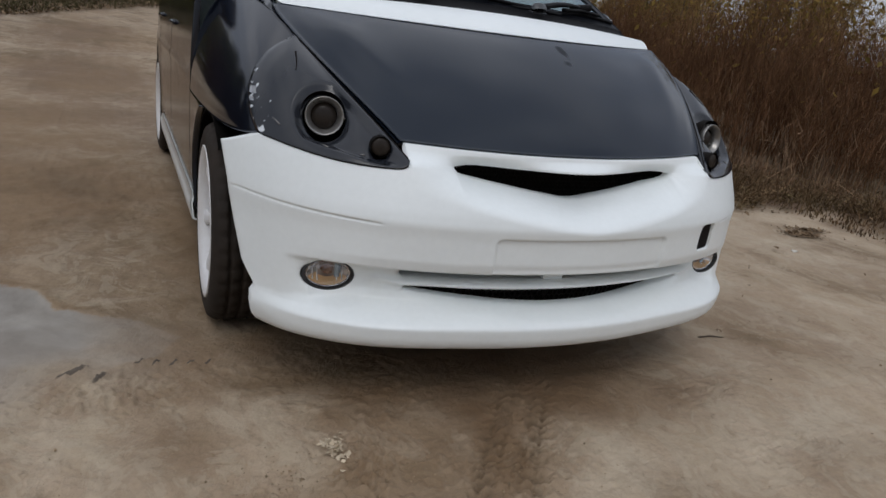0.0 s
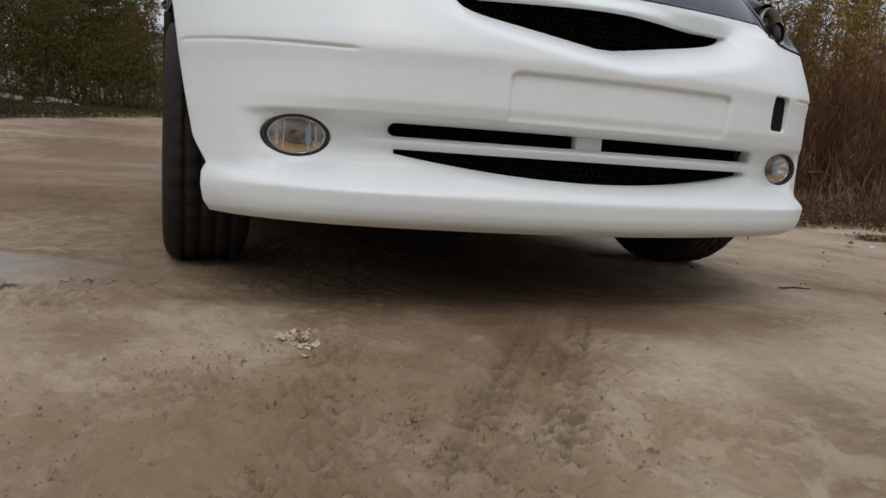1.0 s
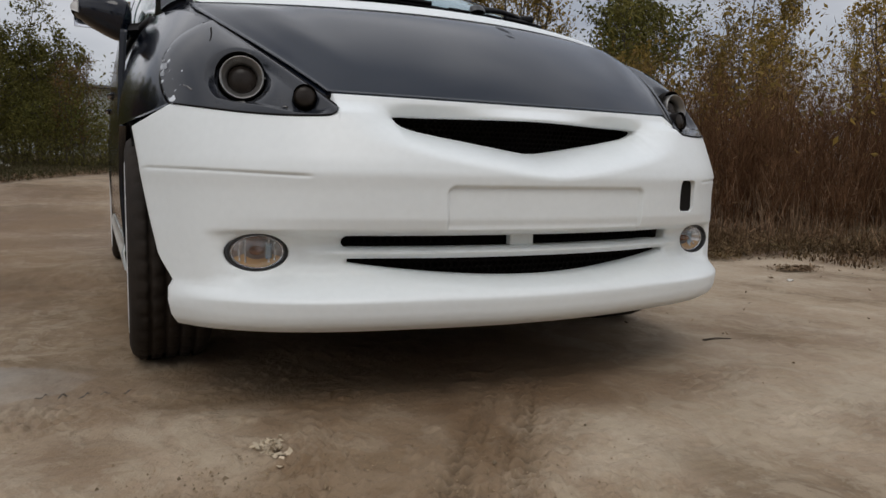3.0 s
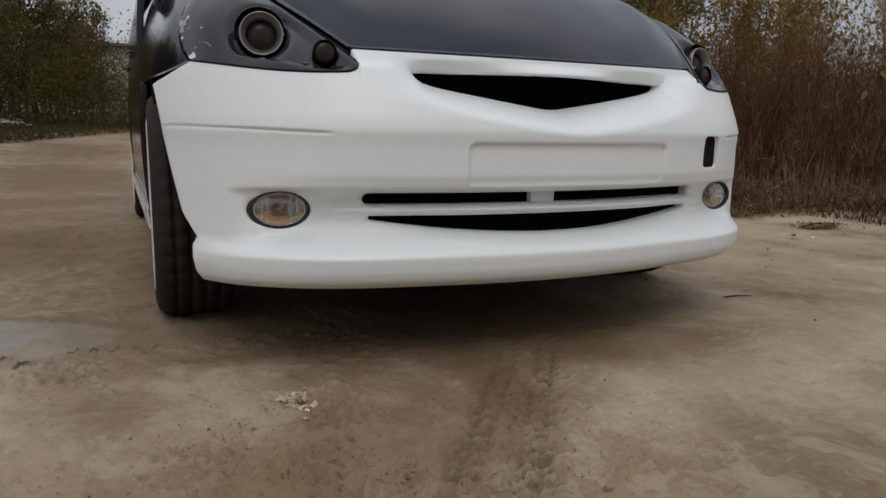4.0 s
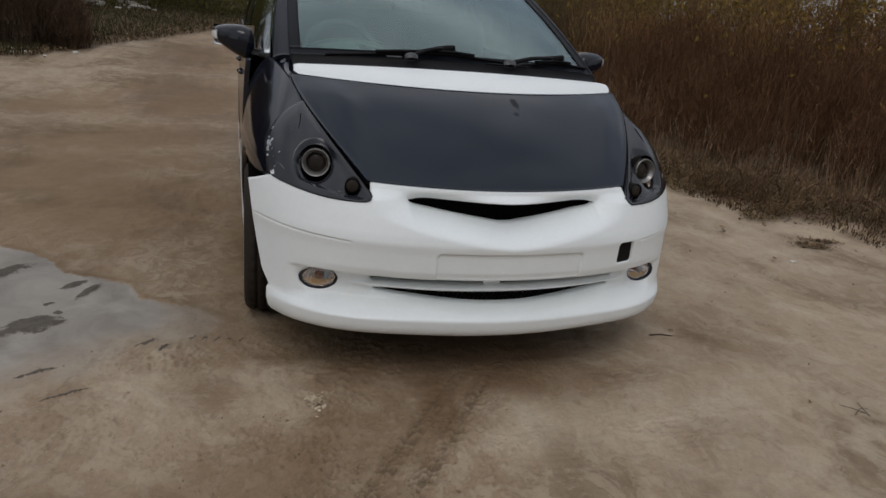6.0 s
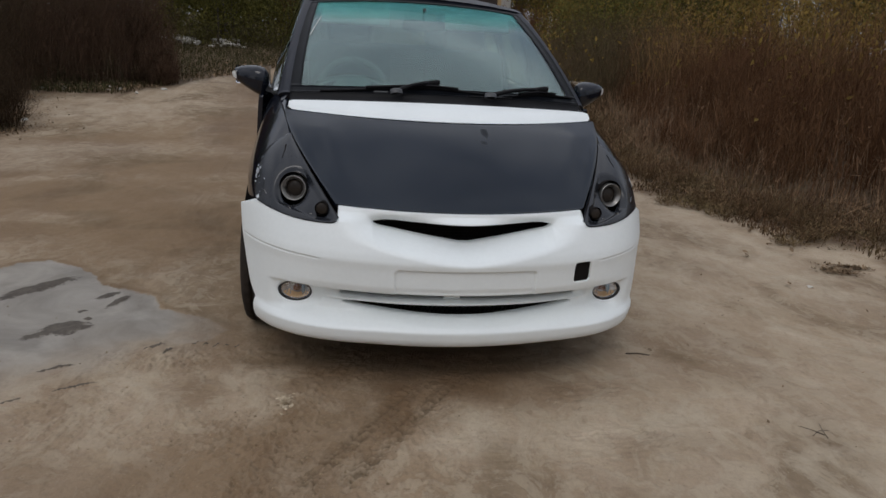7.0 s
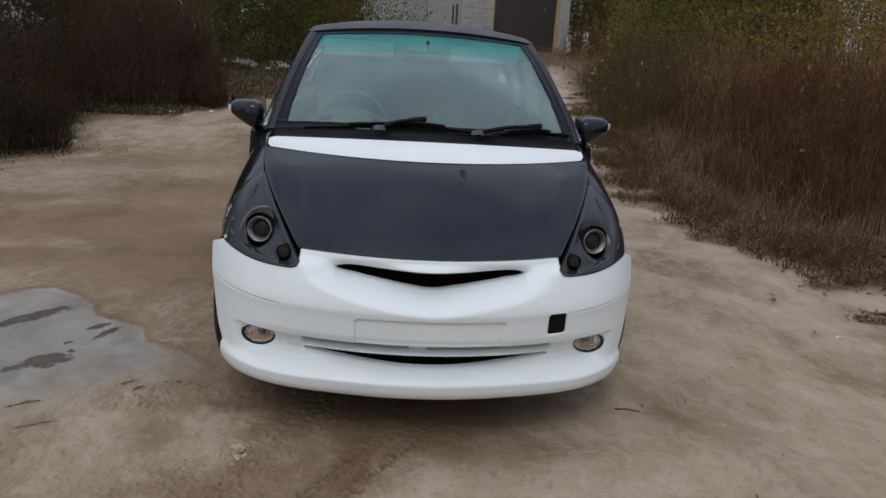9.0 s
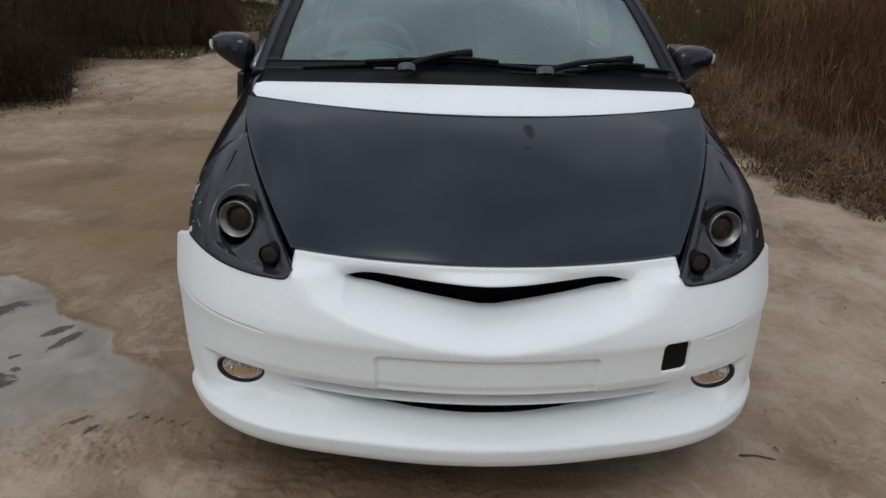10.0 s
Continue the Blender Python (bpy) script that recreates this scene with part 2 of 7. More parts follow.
def cut_sheet(P, dist, depth, rim=(0, 1, 0)):
    """Cuts the regions where dist < 0 out of the sheet P, on a smooth outline, and gives all its edges a return of that depth."""
    nu, nv = P.shape[:2]
    P = P.copy()
    step_u = np.linalg.norm(np.gradient(P, axis=0), axis=-1)
    step_v = np.linalg.norm(np.gradient(P, axis=1), axis=-1)
    gu, gv = np.gradient(dist, axis=0), np.gradient(dist, axis=1)
    g2 = gu**2 + gv**2 + 1e-12
    near = (np.abs(dist) < 0.75 * np.sqrt(g2)) & (dist < 1.0)
    su, sv = np.clip(-dist * gu / g2, -0.75, 0.75), np.clip(-dist * gv / g2, -0.75, 0.75)
    du, dv = np.gradient(P, axis=0), np.gradient(P, axis=1)
    P[near] += (du * su[..., None] + dv * sv[..., None])[near]
    d = dist.copy()
    d[near] = 0
    f = grid_faces(nu, nv)
    dm = d.reshape(-1)[f].max(1)
    keep = f[dm > 0]
    edges = {}
    for q in keep:
        for i in range(4):
            a, b = int(q[i]), int(q[(i + 1) % 4])
            k = (min(a, b), max(a, b))
            edges[k] = None if k in edges else (a, b)
    verts = list(map(tuple, P.reshape(-1, 3)))
    back, faces = {}, [tuple(q) for q in keep]
    r = np.array(rim, float) * depth
    for e in edges.values():
        if e is None:
            continue
        for v in e:
            if v not in back:
                back[v] = len(verts)
                verts.append(tuple(np.array(verts[v]) + r))
        faces.append((e[1], e[0], back[e[0]], back[e[1]]))
    used = sorted({v for q in faces for v in q})
    at = {v: i for i, v in enumerate(used)}
    return [verts[v] for v in used], [tuple(at[v] for v in q) for q in faces]


def lathe(profile, n=48, arc=(0, 2 * math.pi)):
    """Turns (radius, height) pairs round the z axis."""
    full = abs(arc[1] - arc[0] - 2 * math.pi) < 1e-6
    ang = np.linspace(arc[0], arc[1], n, endpoint=not full)
    v = [(r * math.cos(a), r * math.sin(a), h) for a in ang for r, h in profile]
    k, m = len(profile), len(ang)
    f = [(i * k + j, ((i + 1) % m) * k + j, ((i + 1) % m) * k + j + 1, i * k + j + 1) for i in range(m if full else m - 1) for j in range(k - 1)]
    return v, f


def turned(name, profile, m, mat, parent, label="", n=48):
    v, f = lathe(profile, n)
    return link_mesh(name, [m @ Vector(p) for p in v], f, mat, parent, label)


def tube(points, radius, n=8, taper=1.0):
    """A round bar along the points, closed at both ends."""
    pts = [Vector(p) for p in points]
    v, f = [], []
    for i, p in enumerate(pts):
        d = (pts[min(i + 1, len(pts) - 1)] - pts[max(i - 1, 0)]).normalized()
        a = d.cross(Vector((0, 0, 1)) if abs(d.z) < 0.9 else Vector((1, 0, 0))).normalized()
        b = d.cross(a)
        r = radius * (1 + (taper - 1) * i / max(1, len(pts) - 1))
        v += [p + (a * math.cos(t) + b * math.sin(t)) * r for t in np.linspace(0, 2 * math.pi, n, endpoint=False)]
    for i in range(len(pts) - 1):
        f += [(i * n + j, i * n + (j + 1) % n, (i + 1) * n + (j + 1) % n, (i + 1) * n + j) for j in range(n)]
    f += [tuple(range(n))[::-1], tuple(range((len(pts) - 1) * n, len(pts) * n))]
    return v, f


def block(sx, sy, sz, bevel=0.01, m=Matrix(), segments=2):
    """A box with rounded edges, as a bmesh."""
    bm = bmesh.new()
    bmesh.ops.create_cube(bm, size=1)
    bmesh.ops.scale(bm, vec=(sx, sy, sz), verts=bm.verts)
    if bevel:
        bmesh.ops.bevel(bm, geom=bm.edges[:], offset=bevel, segments=segments, profile=0.5, affect="EDGES")
    bmesh.ops.transform(bm, matrix=m, verts=bm.verts)
    return bm


def smoothstep(a, b, x):
    t = np.clip((np.asarray(x, float) - a) / (b - a), 0, 1)
    return t * t * (3 - 2 * t)


# ---- ground ----
def right_edge(y):
    """Where bare earth gives way to weeds, right of the track."""
    y = np.asarray(y, float)
    return np.interp(y, (-4, 0, 1.6, 2, 2.4, 2.7, 3.2, 3.6, 4.2, 5.2, 5.7, 7.7, 10.3, 14, 20), (4.6, 3.6, 3.16, 3.03, 2.90, 2.74, 2.64, 2.46, 2.36, 2.30, 2.38, 2.85, 3.4, 4.1, 5.0)) + 0.10 * np.sin(5.1 * y) + 0.07 * np.sin(11.3 * y + 1)


def left_edge(y):
    """The same on the left, as a distance from the middle."""
    y = np.asarray(y, float)
    return np.interp(y, (2, 4.4, 5, 5.6, 6, 6.6, 7.3, 8.6, 12), (4.3, 4.2, 4.14, 3.85, 3.75, 4.05, 4.38, 4.55, 4.6)) + 0.08 * np.sin(6.3 * y)


def hills(x, y):
    """Height of the ground: level where the car stands, rising gently behind it."""
    x, y = np.asarray(x, float), np.asarray(y, float)
    rise = 0.050 * np.maximum(0, y - 4.5) * smoothstep(4.0, 9.0, y)
    rise = np.minimum(rise, 1.25 + 0.0 * y)
    bank = 0.30 * smoothstep(2.9, 6.0, x) + 0.25 * smoothstep(4.2, 8.0, -x) * smoothstep(2.0, 6.0, y)
    return rise + bank


def wobble(x, y, f):
    """Smooth gradient noise, about -0.7 to 0.7, of f waves a metre."""
    table = np.random.default_rng(9).permutation(512)
    px, py = np.asarray(x) * f + 101.3, np.asarray(y) * f + 57.7
    ix, iy = np.floor(px).astype(int), np.floor(py).astype(int)
    fx, fy = px - ix, py - iy
    u, v = fx**3 * (fx * (fx * 6 - 15) + 10), fy**3 * (fy * (fy * 6 - 15) + 10)

    def corner(dx, dy):
        a = table[(table[(ix + dx) & 511] + iy + dy) & 511] * (2 * math.pi / 512)
        return np.cos(a) * (fx - dx) + np.sin(a) * (fy - dy)

    low, high = corner(0, 0) * (1 - u) + corner(1, 0) * u, corner(0, 1) * (1 - u) + corner(1, 1) * u
    return low * (1 - v) + high * v


def ripple(x, y):
    """Uneven, wheel-marked earth, quiet under the tyres."""
    z = 0.012 * np.sin(1.9 * x + 0.6 * y) * np.sin(1.3 * y - 0.4 * x) + 0.008 * np.sin(4.1 * x - 2.2 * y + 1.0) * np.sin(3.3 * y + 1.4 * x)
    quiet = smoothstep(0.9, 2.2, np.hypot(x / 1.3, (y - 2.0) / 2.2))
    return z * quiet + tracks(x, y)


def tracks(x, y):
    """Tread marks of tyres that ran out from under the nose."""
    rut = 0
    for x0, k, w, deep in ((-0.078, 0.71, 0.036, 1.0), (-0.182, 0.71, 0.034, 0.9)):
        c = x0 + k * y
        off = (x - c) / math.hypot(1, k)
        along = y * math.hypot(1, k)
        worn = wobble(x, y, 21.0)
        lug = (0.5 + 0.5 * np.tanh(3 * np.sin(along * 2 * math.pi / 0.034 + 60 * np.abs(off) + 1.5 * np.sin(along * 31) + 8 * worn))) * (0.35 + 0.65 * smoothstep(0.003, 0.008, np.abs(np.abs(off) - 0.016)))
        fade = smoothstep(-0.6, -0.05, wobble(x, y, 6.0)) * smoothstep(0.25, -0.05, y) * smoothstep(-1.8, -0.9, y)
        rut = rut + deep * smoothstep(w + 0.03, w - 0.015, np.abs(off)) * (0.0130 * lug - 0.0120) * fade
        rut = rut + deep * 0.006 * np.exp(-(((np.abs(off) - w - 0.02) / 0.018) ** 2)) * fade
    return rut


PUDDLE = [(-3.2, 0.95), (-2.5, 1.02), (-2.22, 1.13), (-2.15, 1.32), (-2.03, 1.48), (-1.915, 1.51), (-1.755, 1.41), (-1.62, 1.27), (-1.556, 1.145), (-1.41, 1.07), (-1.287, 1.0), (-1.22, 0.84), (-1.016, 0.73), (-0.90, 0.60), (-0.95, 0.52), (-1.03, 0.47), (-1.17, 0.38), (-1.3, 0.22), (-1.6, 0.08), (-2.3, -0.1), (-3.3, 0.3)]
# dark mud standing in the puddle, and chips of tread pattern: place, half-sizes, turn
MUDS = [(-1.555, 0.640, 0.095, 0.068, 20), (-1.63, 0.575, 0.07, 0.030, 35), (-1.835, 1.12, 0.19, 0.048, 52), (-1.494, 1.016, 0.068, 0.022, 52), (-1.427, 0.943, 0.082, 0.019, 68), (-1.545, 0.82, 0.022, 0.012, 40), (-1.50, 0.735, 0.018, 0.012, 10)]
MUDS += [(-1.01 + 0.042 * i, 0.470 - 0.009 * i, 0.017, 0.0042, 50) for i in range(5)] + [(-1.16, 0.44, 0.04, 0.010, 40), (-1.10, 0.40, 0.03, 0.009, 60), (-1.47, 0.27, 0.06, 0.008, 30), (-1.35, 0.12, 0.07, 0.006, 25), (-1.55, 0.02, 0.06, 0.006, 40)]


def poly_distance(px, py, poly):
    """Signed distance to a closed outline, negative inside."""
    best, inside = np.full(px.shape, 1e9), np.zeros(px.shape, bool)
    for (ax, ay), (bx, by) in zip(poly, poly[1:] + poly[:1]):
        ex, ey = bx - ax, by - ay
        t = np.clip(((px - ax) * ex + (py - ay) * ey) / (ex * ex + ey * ey), 0, 1)
        best = np.minimum(best, np.hypot(px - ax - t * ex, py - ay - t * ey))
        inside ^= ((ay > py) != (by > py)) & (px < (bx - ax) * (py - ay) / (by - ay + 1e-12) + ax)
    return np.where(inside, -best, best)


def build_ground():
    def axis(lo, hi, step, f0, f1):
        core = np.concatenate([np.arange(lo, f0, step), np.arange(f0, f1, 0.0058), np.arange(f1, hi, step)])
        out = np.cumsum(step * 1.076 ** np.arange(1, 105))
        return np.concatenate([lo - out[::-1], core, core[-1] + out])

    ax, ay = axis(-2.4, 2.3, 0.0200, -1.46, 0.20), axis(-1.7, 2.0, 0.0200, -0.80, 0.40)
    X, Y = np.meshgrid(ax, ay, indexing="ij")
    close = (np.abs(X) < 7) & (np.abs(Y) < 13)
    wob = np.zeros(X.shape)
    slow = np.zeros(X.shape)
    slow[close] = wobble(X[close], Y[close], 1.1)
    clod = np.zeros(X.shape)
    clod[close] = wobble(X[close], Y[close], 34.0)
    wob[close] = wobble(X[close], Y[close], 5.0)
    fine = np.zeros(X.shape)
    fine[close] = wobble(X[close], Y[close], 16.0)
    crumb = np.zeros(X.shape)
    crumb[close] = wobble(X[close], Y[close], 62.0)
    churned = smoothstep(1.3, 0.5, np.hypot((X + 0.42 - 0.6 * (Y + 0.4)) / 0.34, (Y + 0.42) / 0.42) + 0.5 * wob)
    # a band of small clods beside the tread, smooth earth between
    strip = smoothstep(0.10, 0.03, np.abs(X + 0.545 - 0.30 * Y) / 1.05 + 0.05 * wob) * smoothstep(-1.2, -0.7, Y) * smoothstep(0.15, -0.1, Y)
    churned = np.maximum(0.45 * churned, strip)
    for cx, cy, rx, ry, deep in ((-0.66, -0.30, 0.26, 0.20, 0.6), (-0.60, -0.10, 0.10, 0.16, 0.6), (-0.14, -0.46, 0.12, 0.14, 0.7), (-0.95, -0.20, 0.20, 0.12, 0.5), (0.50, -0.33, 0.22, 0.10, 0.6), (0.50, 0.0, 0.16, 0.08, 0.5), (-1.12, 0.32, 0.20, 0.10, 0.7), (-1.33, -0.08, 0.26, 0.20, 0.45)):
        churned = np.maximum(churned, deep * smoothstep(1.4, 0.5, np.hypot((X - cx) / rx, (Y - cy) / ry) + 0.7 * wob + 0.5 * fine))
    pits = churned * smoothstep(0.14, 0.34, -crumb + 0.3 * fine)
    d = poly_distance(X, Y, PUDDLE) + 0.022 * wob + 0.012 * fine
    # dark mud that stands out of the puddle
    mud = np.zeros(X.shape)
    for cx, cy, rx, ry, turn in MUDS:
        c, sn = math.cos(radians(turn)), math.sin(radians(turn))
        u, v = ((X - cx) * c + (Y - cy) * sn) / rx, ((Y - cy) * c - (X - cx) * sn) / ry
        mud = np.maximum(mud, smoothstep(1.15, 0.75, np.hypot(u, v) + 0.45 * fine + 0.5 * clod))
    wet = smoothstep(0.008, -0.010, d)
    soft = smoothstep(0.14, -0.42, poly_distance(X, Y, PUDDLE) + 0.12 * wob + 0.05 * fine)
    near_side = smoothstep(0.70, 0.42, Y + 0.25 * (X + 1.2))
    near_side = np.maximum(near_side, 0.85 * smoothstep(-1.22, -0.98, X + 0.15 * wob))
    wet = wet * (1 - near_side) + soft * near_side
    Z = hills(X, Y) + ripple(X, Y) * (1 - 0.9 * wet) + 0.007 * wob * (1 - wet) + (0.006 * fine + 0.011 * np.maximum(clod, 0) * smoothstep(-0.15, 0.35, slow + wob)) * (1 - wet) + churned * (0.022 * np.maximum(crumb, -0.1) + 0.024 * np.maximum(clod - 0.1, 0)) - 0.007 * pits - 0.006 * wet + mud * (0.008 + 0.010 * clod) + 0.002 * np.exp(-((d - 0.02) / 0.018) ** 2) * smoothstep(0.4, 0.8, Y)
    verts = np.stack([X, Y, Z], -1).reshape(-1, 3)
    me = bpy.data.meshes.new("ground")
    me.from_pydata(verts.tolist(), [], grid_faces(len(ax), len(ay)).tolist())
    for name, value in (("shore", np.clip(d, -0.3, 0.3)), ("seep", soft), ("near_side", near_side)):
        a = me.attributes.new(name, "FLOAT", "POINT")
        a.data.foreach_set("value", value.ravel().astype(np.float32))
    # grassy verge beyond the wheel tracks
    right = X - right_edge(Y) + 0.30 + 0.40 * wob + 0.25 * slow
    left = -X - left_edge(Y) + 0.30 + 0.45 * wob + 0.25 * fine
    verge = np.maximum(smoothstep(0.0, 0.5, right), smoothstep(0.0, 0.6, left) * smoothstep(2.0, 4.0, Y))
    verge = np.maximum(verge, smoothstep(-0.12, 0.16, (Y - 8.5 - 2.25 * np.maximum(X + 3.3, -0.15)) / 2.46 + 0.35 * wob + 0.12 * fine) * smoothstep(2.0, 4.0, Y))
    verge = np.maximum(verge, smoothstep(19.0, 20.5, Y + 0.8 * np.sin(2.3 * X)) * 0.9)
    a = me.attributes.new("verge", "FLOAT", "POINT")
    a.data.foreach_set("value", verge.ravel().astype(np.float32))
    # patches of browner earth: damp left of the car, merely darker under its nose
    dark_earth = np.zeros(X.shape)
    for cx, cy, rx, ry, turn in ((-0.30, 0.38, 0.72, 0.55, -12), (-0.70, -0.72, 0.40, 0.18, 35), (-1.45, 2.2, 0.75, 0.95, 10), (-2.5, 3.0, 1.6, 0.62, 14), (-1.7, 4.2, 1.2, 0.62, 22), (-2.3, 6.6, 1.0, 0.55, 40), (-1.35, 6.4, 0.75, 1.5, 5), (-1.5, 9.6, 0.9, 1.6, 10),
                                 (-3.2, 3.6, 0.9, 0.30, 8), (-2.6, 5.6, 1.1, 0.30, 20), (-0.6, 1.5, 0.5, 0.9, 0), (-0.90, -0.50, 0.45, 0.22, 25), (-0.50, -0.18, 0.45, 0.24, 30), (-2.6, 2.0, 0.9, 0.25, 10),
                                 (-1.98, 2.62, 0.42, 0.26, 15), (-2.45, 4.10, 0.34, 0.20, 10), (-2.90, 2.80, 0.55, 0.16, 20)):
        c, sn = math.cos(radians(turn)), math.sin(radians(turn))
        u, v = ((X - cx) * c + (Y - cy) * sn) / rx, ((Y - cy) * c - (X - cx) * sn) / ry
        dark_earth = np.maximum(dark_earth, smoothstep(1.35, 0.45, np.hypot(u, v) + 0.35 * slow + 0.35 * wob + 0.14 * fine))
    sand = (0.50 + 0.06 * smoothstep(-1.3, -2.3, X) + 0.35 * smoothstep(1.2, 0.4, np.hypot((X + 2.9) / 1.2, (Y - 3.5) / 0.35) + 0.5 * wob) + 0.35 * smoothstep(1.2, 0.4, np.hypot((X + 1.3) / 0.75, (Y - 0.02) / 0.38) + 0.4 * wob) + 0.31 * smoothstep(-0.28, 0.40, X - 0.71 * np.minimum(Y, 0.15) - 0.15 * np.maximum(Y, 0) + 0.02 + 0.3 * slow)) * (1 - (0.90 - 0.20 * smoothstep(0.1, -0.2, Y)) * dark_earth) * (1 - 0.45 * smoothstep(0.0, 0.35, slow + 0.3 * wob))
    sand = np.maximum(sand, np.maximum(smoothstep(-1.5, -2.8, X + 0.4 * slow), smoothstep(0.5, 1.4, X)) * smoothstep(5.6, 7.0, Y + 0.5 * slow) * (0.88 - 0.5 * smoothstep(0.1, 0.35, wob)))
    # paler drifts of dry sand, and darker trodden earth
    for cx, cy, rx, ry, more in ((-0.75, 0.17, 0.16, 0.09, 0.55), (-0.74, -0.02, 0.16, 0.12, 0.35), (0.02, -0.17, 0.16, 0.12, 0.40), (-0.10, -0.32, 0.16, 0.12, 0.30), (-0.40, -0.02, 0.13, 0.12, 0.20), (0.30, -0.28, 0.20, 0.14, 0.35),
                                 (0.80, -0.15, 0.40, 0.14, 0.30), (-0.95, 0.03, 0.13, 0.11, -0.35), (0.54, -0.36, 0.22, 0.08, -0.3), (0.48, 0.0, 0.14, 0.07, -0.25), (-0.14, -0.46, 0.10, 0.12, -0.25), (-0.25, -0.14, 0.06, 0.16, -0.25), (-1.08, 1.25, 0.22, 0.42, 0.30)):
        sand = sand + more * smoothstep(1.5, 0.4, np.hypot((X - cx) / rx, (Y - cy) / ry) + 0.5 * wob + 0.2 * fine)
    sand = np.clip(sand + 0.18 * smoothstep(0.6, 1.6, X) * smoothstep(0.2, 1.4, Y) + 0.15 * smoothstep(0.9, 1.7, X) * smoothstep(1.4, 0.2, Y), 0, 1)
    sand = sand * (1 - 0.75 * np.exp(-((d - 0.018) / 0.022) ** 2) * smoothstep(0.3, 0.7, Y))
    # how far ruts, pits and gaps between clods get darkened
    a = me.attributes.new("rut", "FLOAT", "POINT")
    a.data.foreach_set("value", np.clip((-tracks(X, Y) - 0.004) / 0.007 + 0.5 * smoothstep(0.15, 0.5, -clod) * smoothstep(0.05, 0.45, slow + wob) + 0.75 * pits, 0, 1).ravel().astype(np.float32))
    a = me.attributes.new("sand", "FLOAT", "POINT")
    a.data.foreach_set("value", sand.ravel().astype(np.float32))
    m = bpy.data.materials.new("packed_sandy_earth")
    m.use_nodes = True
    nn, l = m.node_tree.nodes, m.node_tree.links
    b = nn["Principled BSDF"]
    geo = nn.new("ShaderNodeNewGeometry")

    def tex(scale, detail=6.0, rough=0.6, stretch=(1, 1, 1), distortion=0.0):
        mp = nn.new("ShaderNodeMapping")
        mp.inputs["Scale"].default_value = stretch
        mp.inputs["Rotation"].default_value = (0, 0, 0.35)
        t = nn.new("ShaderNodeTexNoise")
        t.inputs["Scale"].default_value, t.inputs["Detail"].default_value, t.inputs["Roughness"].default_value = scale, detail, rough
        t.inputs["Distortion"].default_value = distortion
        l.new(geo.outputs["Position"], mp.inputs["Vector"])
        l.new(mp.outputs["Vector"], t.inputs["Vector"])
        return t.outputs["Fac"]

    def ranged(v, a, b_, lo=0.0, hi=1.0):
        r = nn.new("ShaderNodeMapRange")
        r.inputs["From Min"].default_value, r.inputs["From Max"].default_value = a, b_
        r.inputs["To Min"].default_value, r.inputs["To Max"].default_value = lo, hi
        l.new(v, r.inputs["Value"])
        return r.outputs["Result"]

    def mixed(f, c1, c2):
        x = nn.new("ShaderNodeMixRGB")
        l.new(f, x.inputs[0])
        for i, c in ((1, c1), (2, c2)):
            if isinstance(c, tuple):
                x.inputs[i].default_value = (*c, 1)
            else:
                l.new(c, x.inputs[i])
        return x.outputs["Color"]

    def times(p, q):
        x = nn.new("ShaderNodeMath")
        x.operation = "MULTIPLY"
        l.new(p, x.inputs[0])
        l.new(q, x.inputs[1])
        return x.outputs["Value"]

    def attr(name):
        x = nn.new("ShaderNodeAttribute")
        x.attribute_name = name
        return x.outputs["Fac"]

    # the puddle: a crisp ragged shore at the back, seeping into the earth in front
    jag = nn.new("ShaderNodeMath")
    jag.operation, jag.inputs[1].default_value = "MULTIPLY_ADD", 0.050
    l.new(tex(19, 6, 0.7), jag.inputs[0])
    l.new(attr("shore"), jag.inputs[2])
    wetness = mixed(attr("near_side"), ranged(jag.outputs["Value"], 0.031, 0.021), attr("seep"))
    broad = ranged(tex(0.75, 5, 0.55, (1, 0.55, 1), 0.6), 0.40, 0.62)
    mid = ranged(tex(3.2, 6, 0.65, (1, 0.7, 1), 0.4), 0.38, 0.68)
    grain = tex(55, 5, 0.7)
    pebbles = tex(22, 5, 0.7)
    col = mixed(broad, (0.143, 0.082, 0.039), (0.219, 0.141, 0.075))
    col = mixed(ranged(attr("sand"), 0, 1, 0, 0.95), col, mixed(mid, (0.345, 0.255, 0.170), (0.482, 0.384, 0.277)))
    col = mixed(ranged(tex(1.5, 6, 0.6, (0.9, 0.7, 1), 0.6), 0.52, 0.64, 0, 0.68), col, (0.132, 0.083, 0.039))
    dry = ranged(attr("sand"), 0.05, 0.6, 0.12, 1.0)
    col = mixed(times(dry, ranged(tex(2.6, 6, 0.65, (0.8, 1.0, 1), 0.7), 0.53, 0.66, 0, 0.55)), col, (0.490, 0.408, 0.302))
    col = mixed(times(dry, ranged(tex(9, 6, 0.7, (1, 0.8, 1), 0.3), 0.45, 0.68, 0, 0.46)), col, (0.375, 0.288, 0.184))
    col = mixed(ranged(tex(13, 5, 0.75, (1, 0.7, 1), 0.6), 0.56, 0.70, 0, 0.42), col, (0.165, 0.112, 0.062))
    col = mixed(ranged(grain, 0.45, 0.75, 0, 0.26), col, (0.10, 0.075, 0.05))
    # flaked crust: paler skin that breaks off in ragged plates
    crust = ranged(tex(7.0, 8, 0.72, (1, 0.75, 1), 1.2), 0.50, 0.545)
    col = mixed(times(dry, ranged(crust, 0, 1, 0, 0.38)), col, (0.43, 0.355, 0.255))
    col = mixed(ranged(tex(30, 6, 0.8, (1, 0.8, 1), 0.8), 0.60, 0.70, 0, 0.55), col, (0.125, 0.088, 0.052))
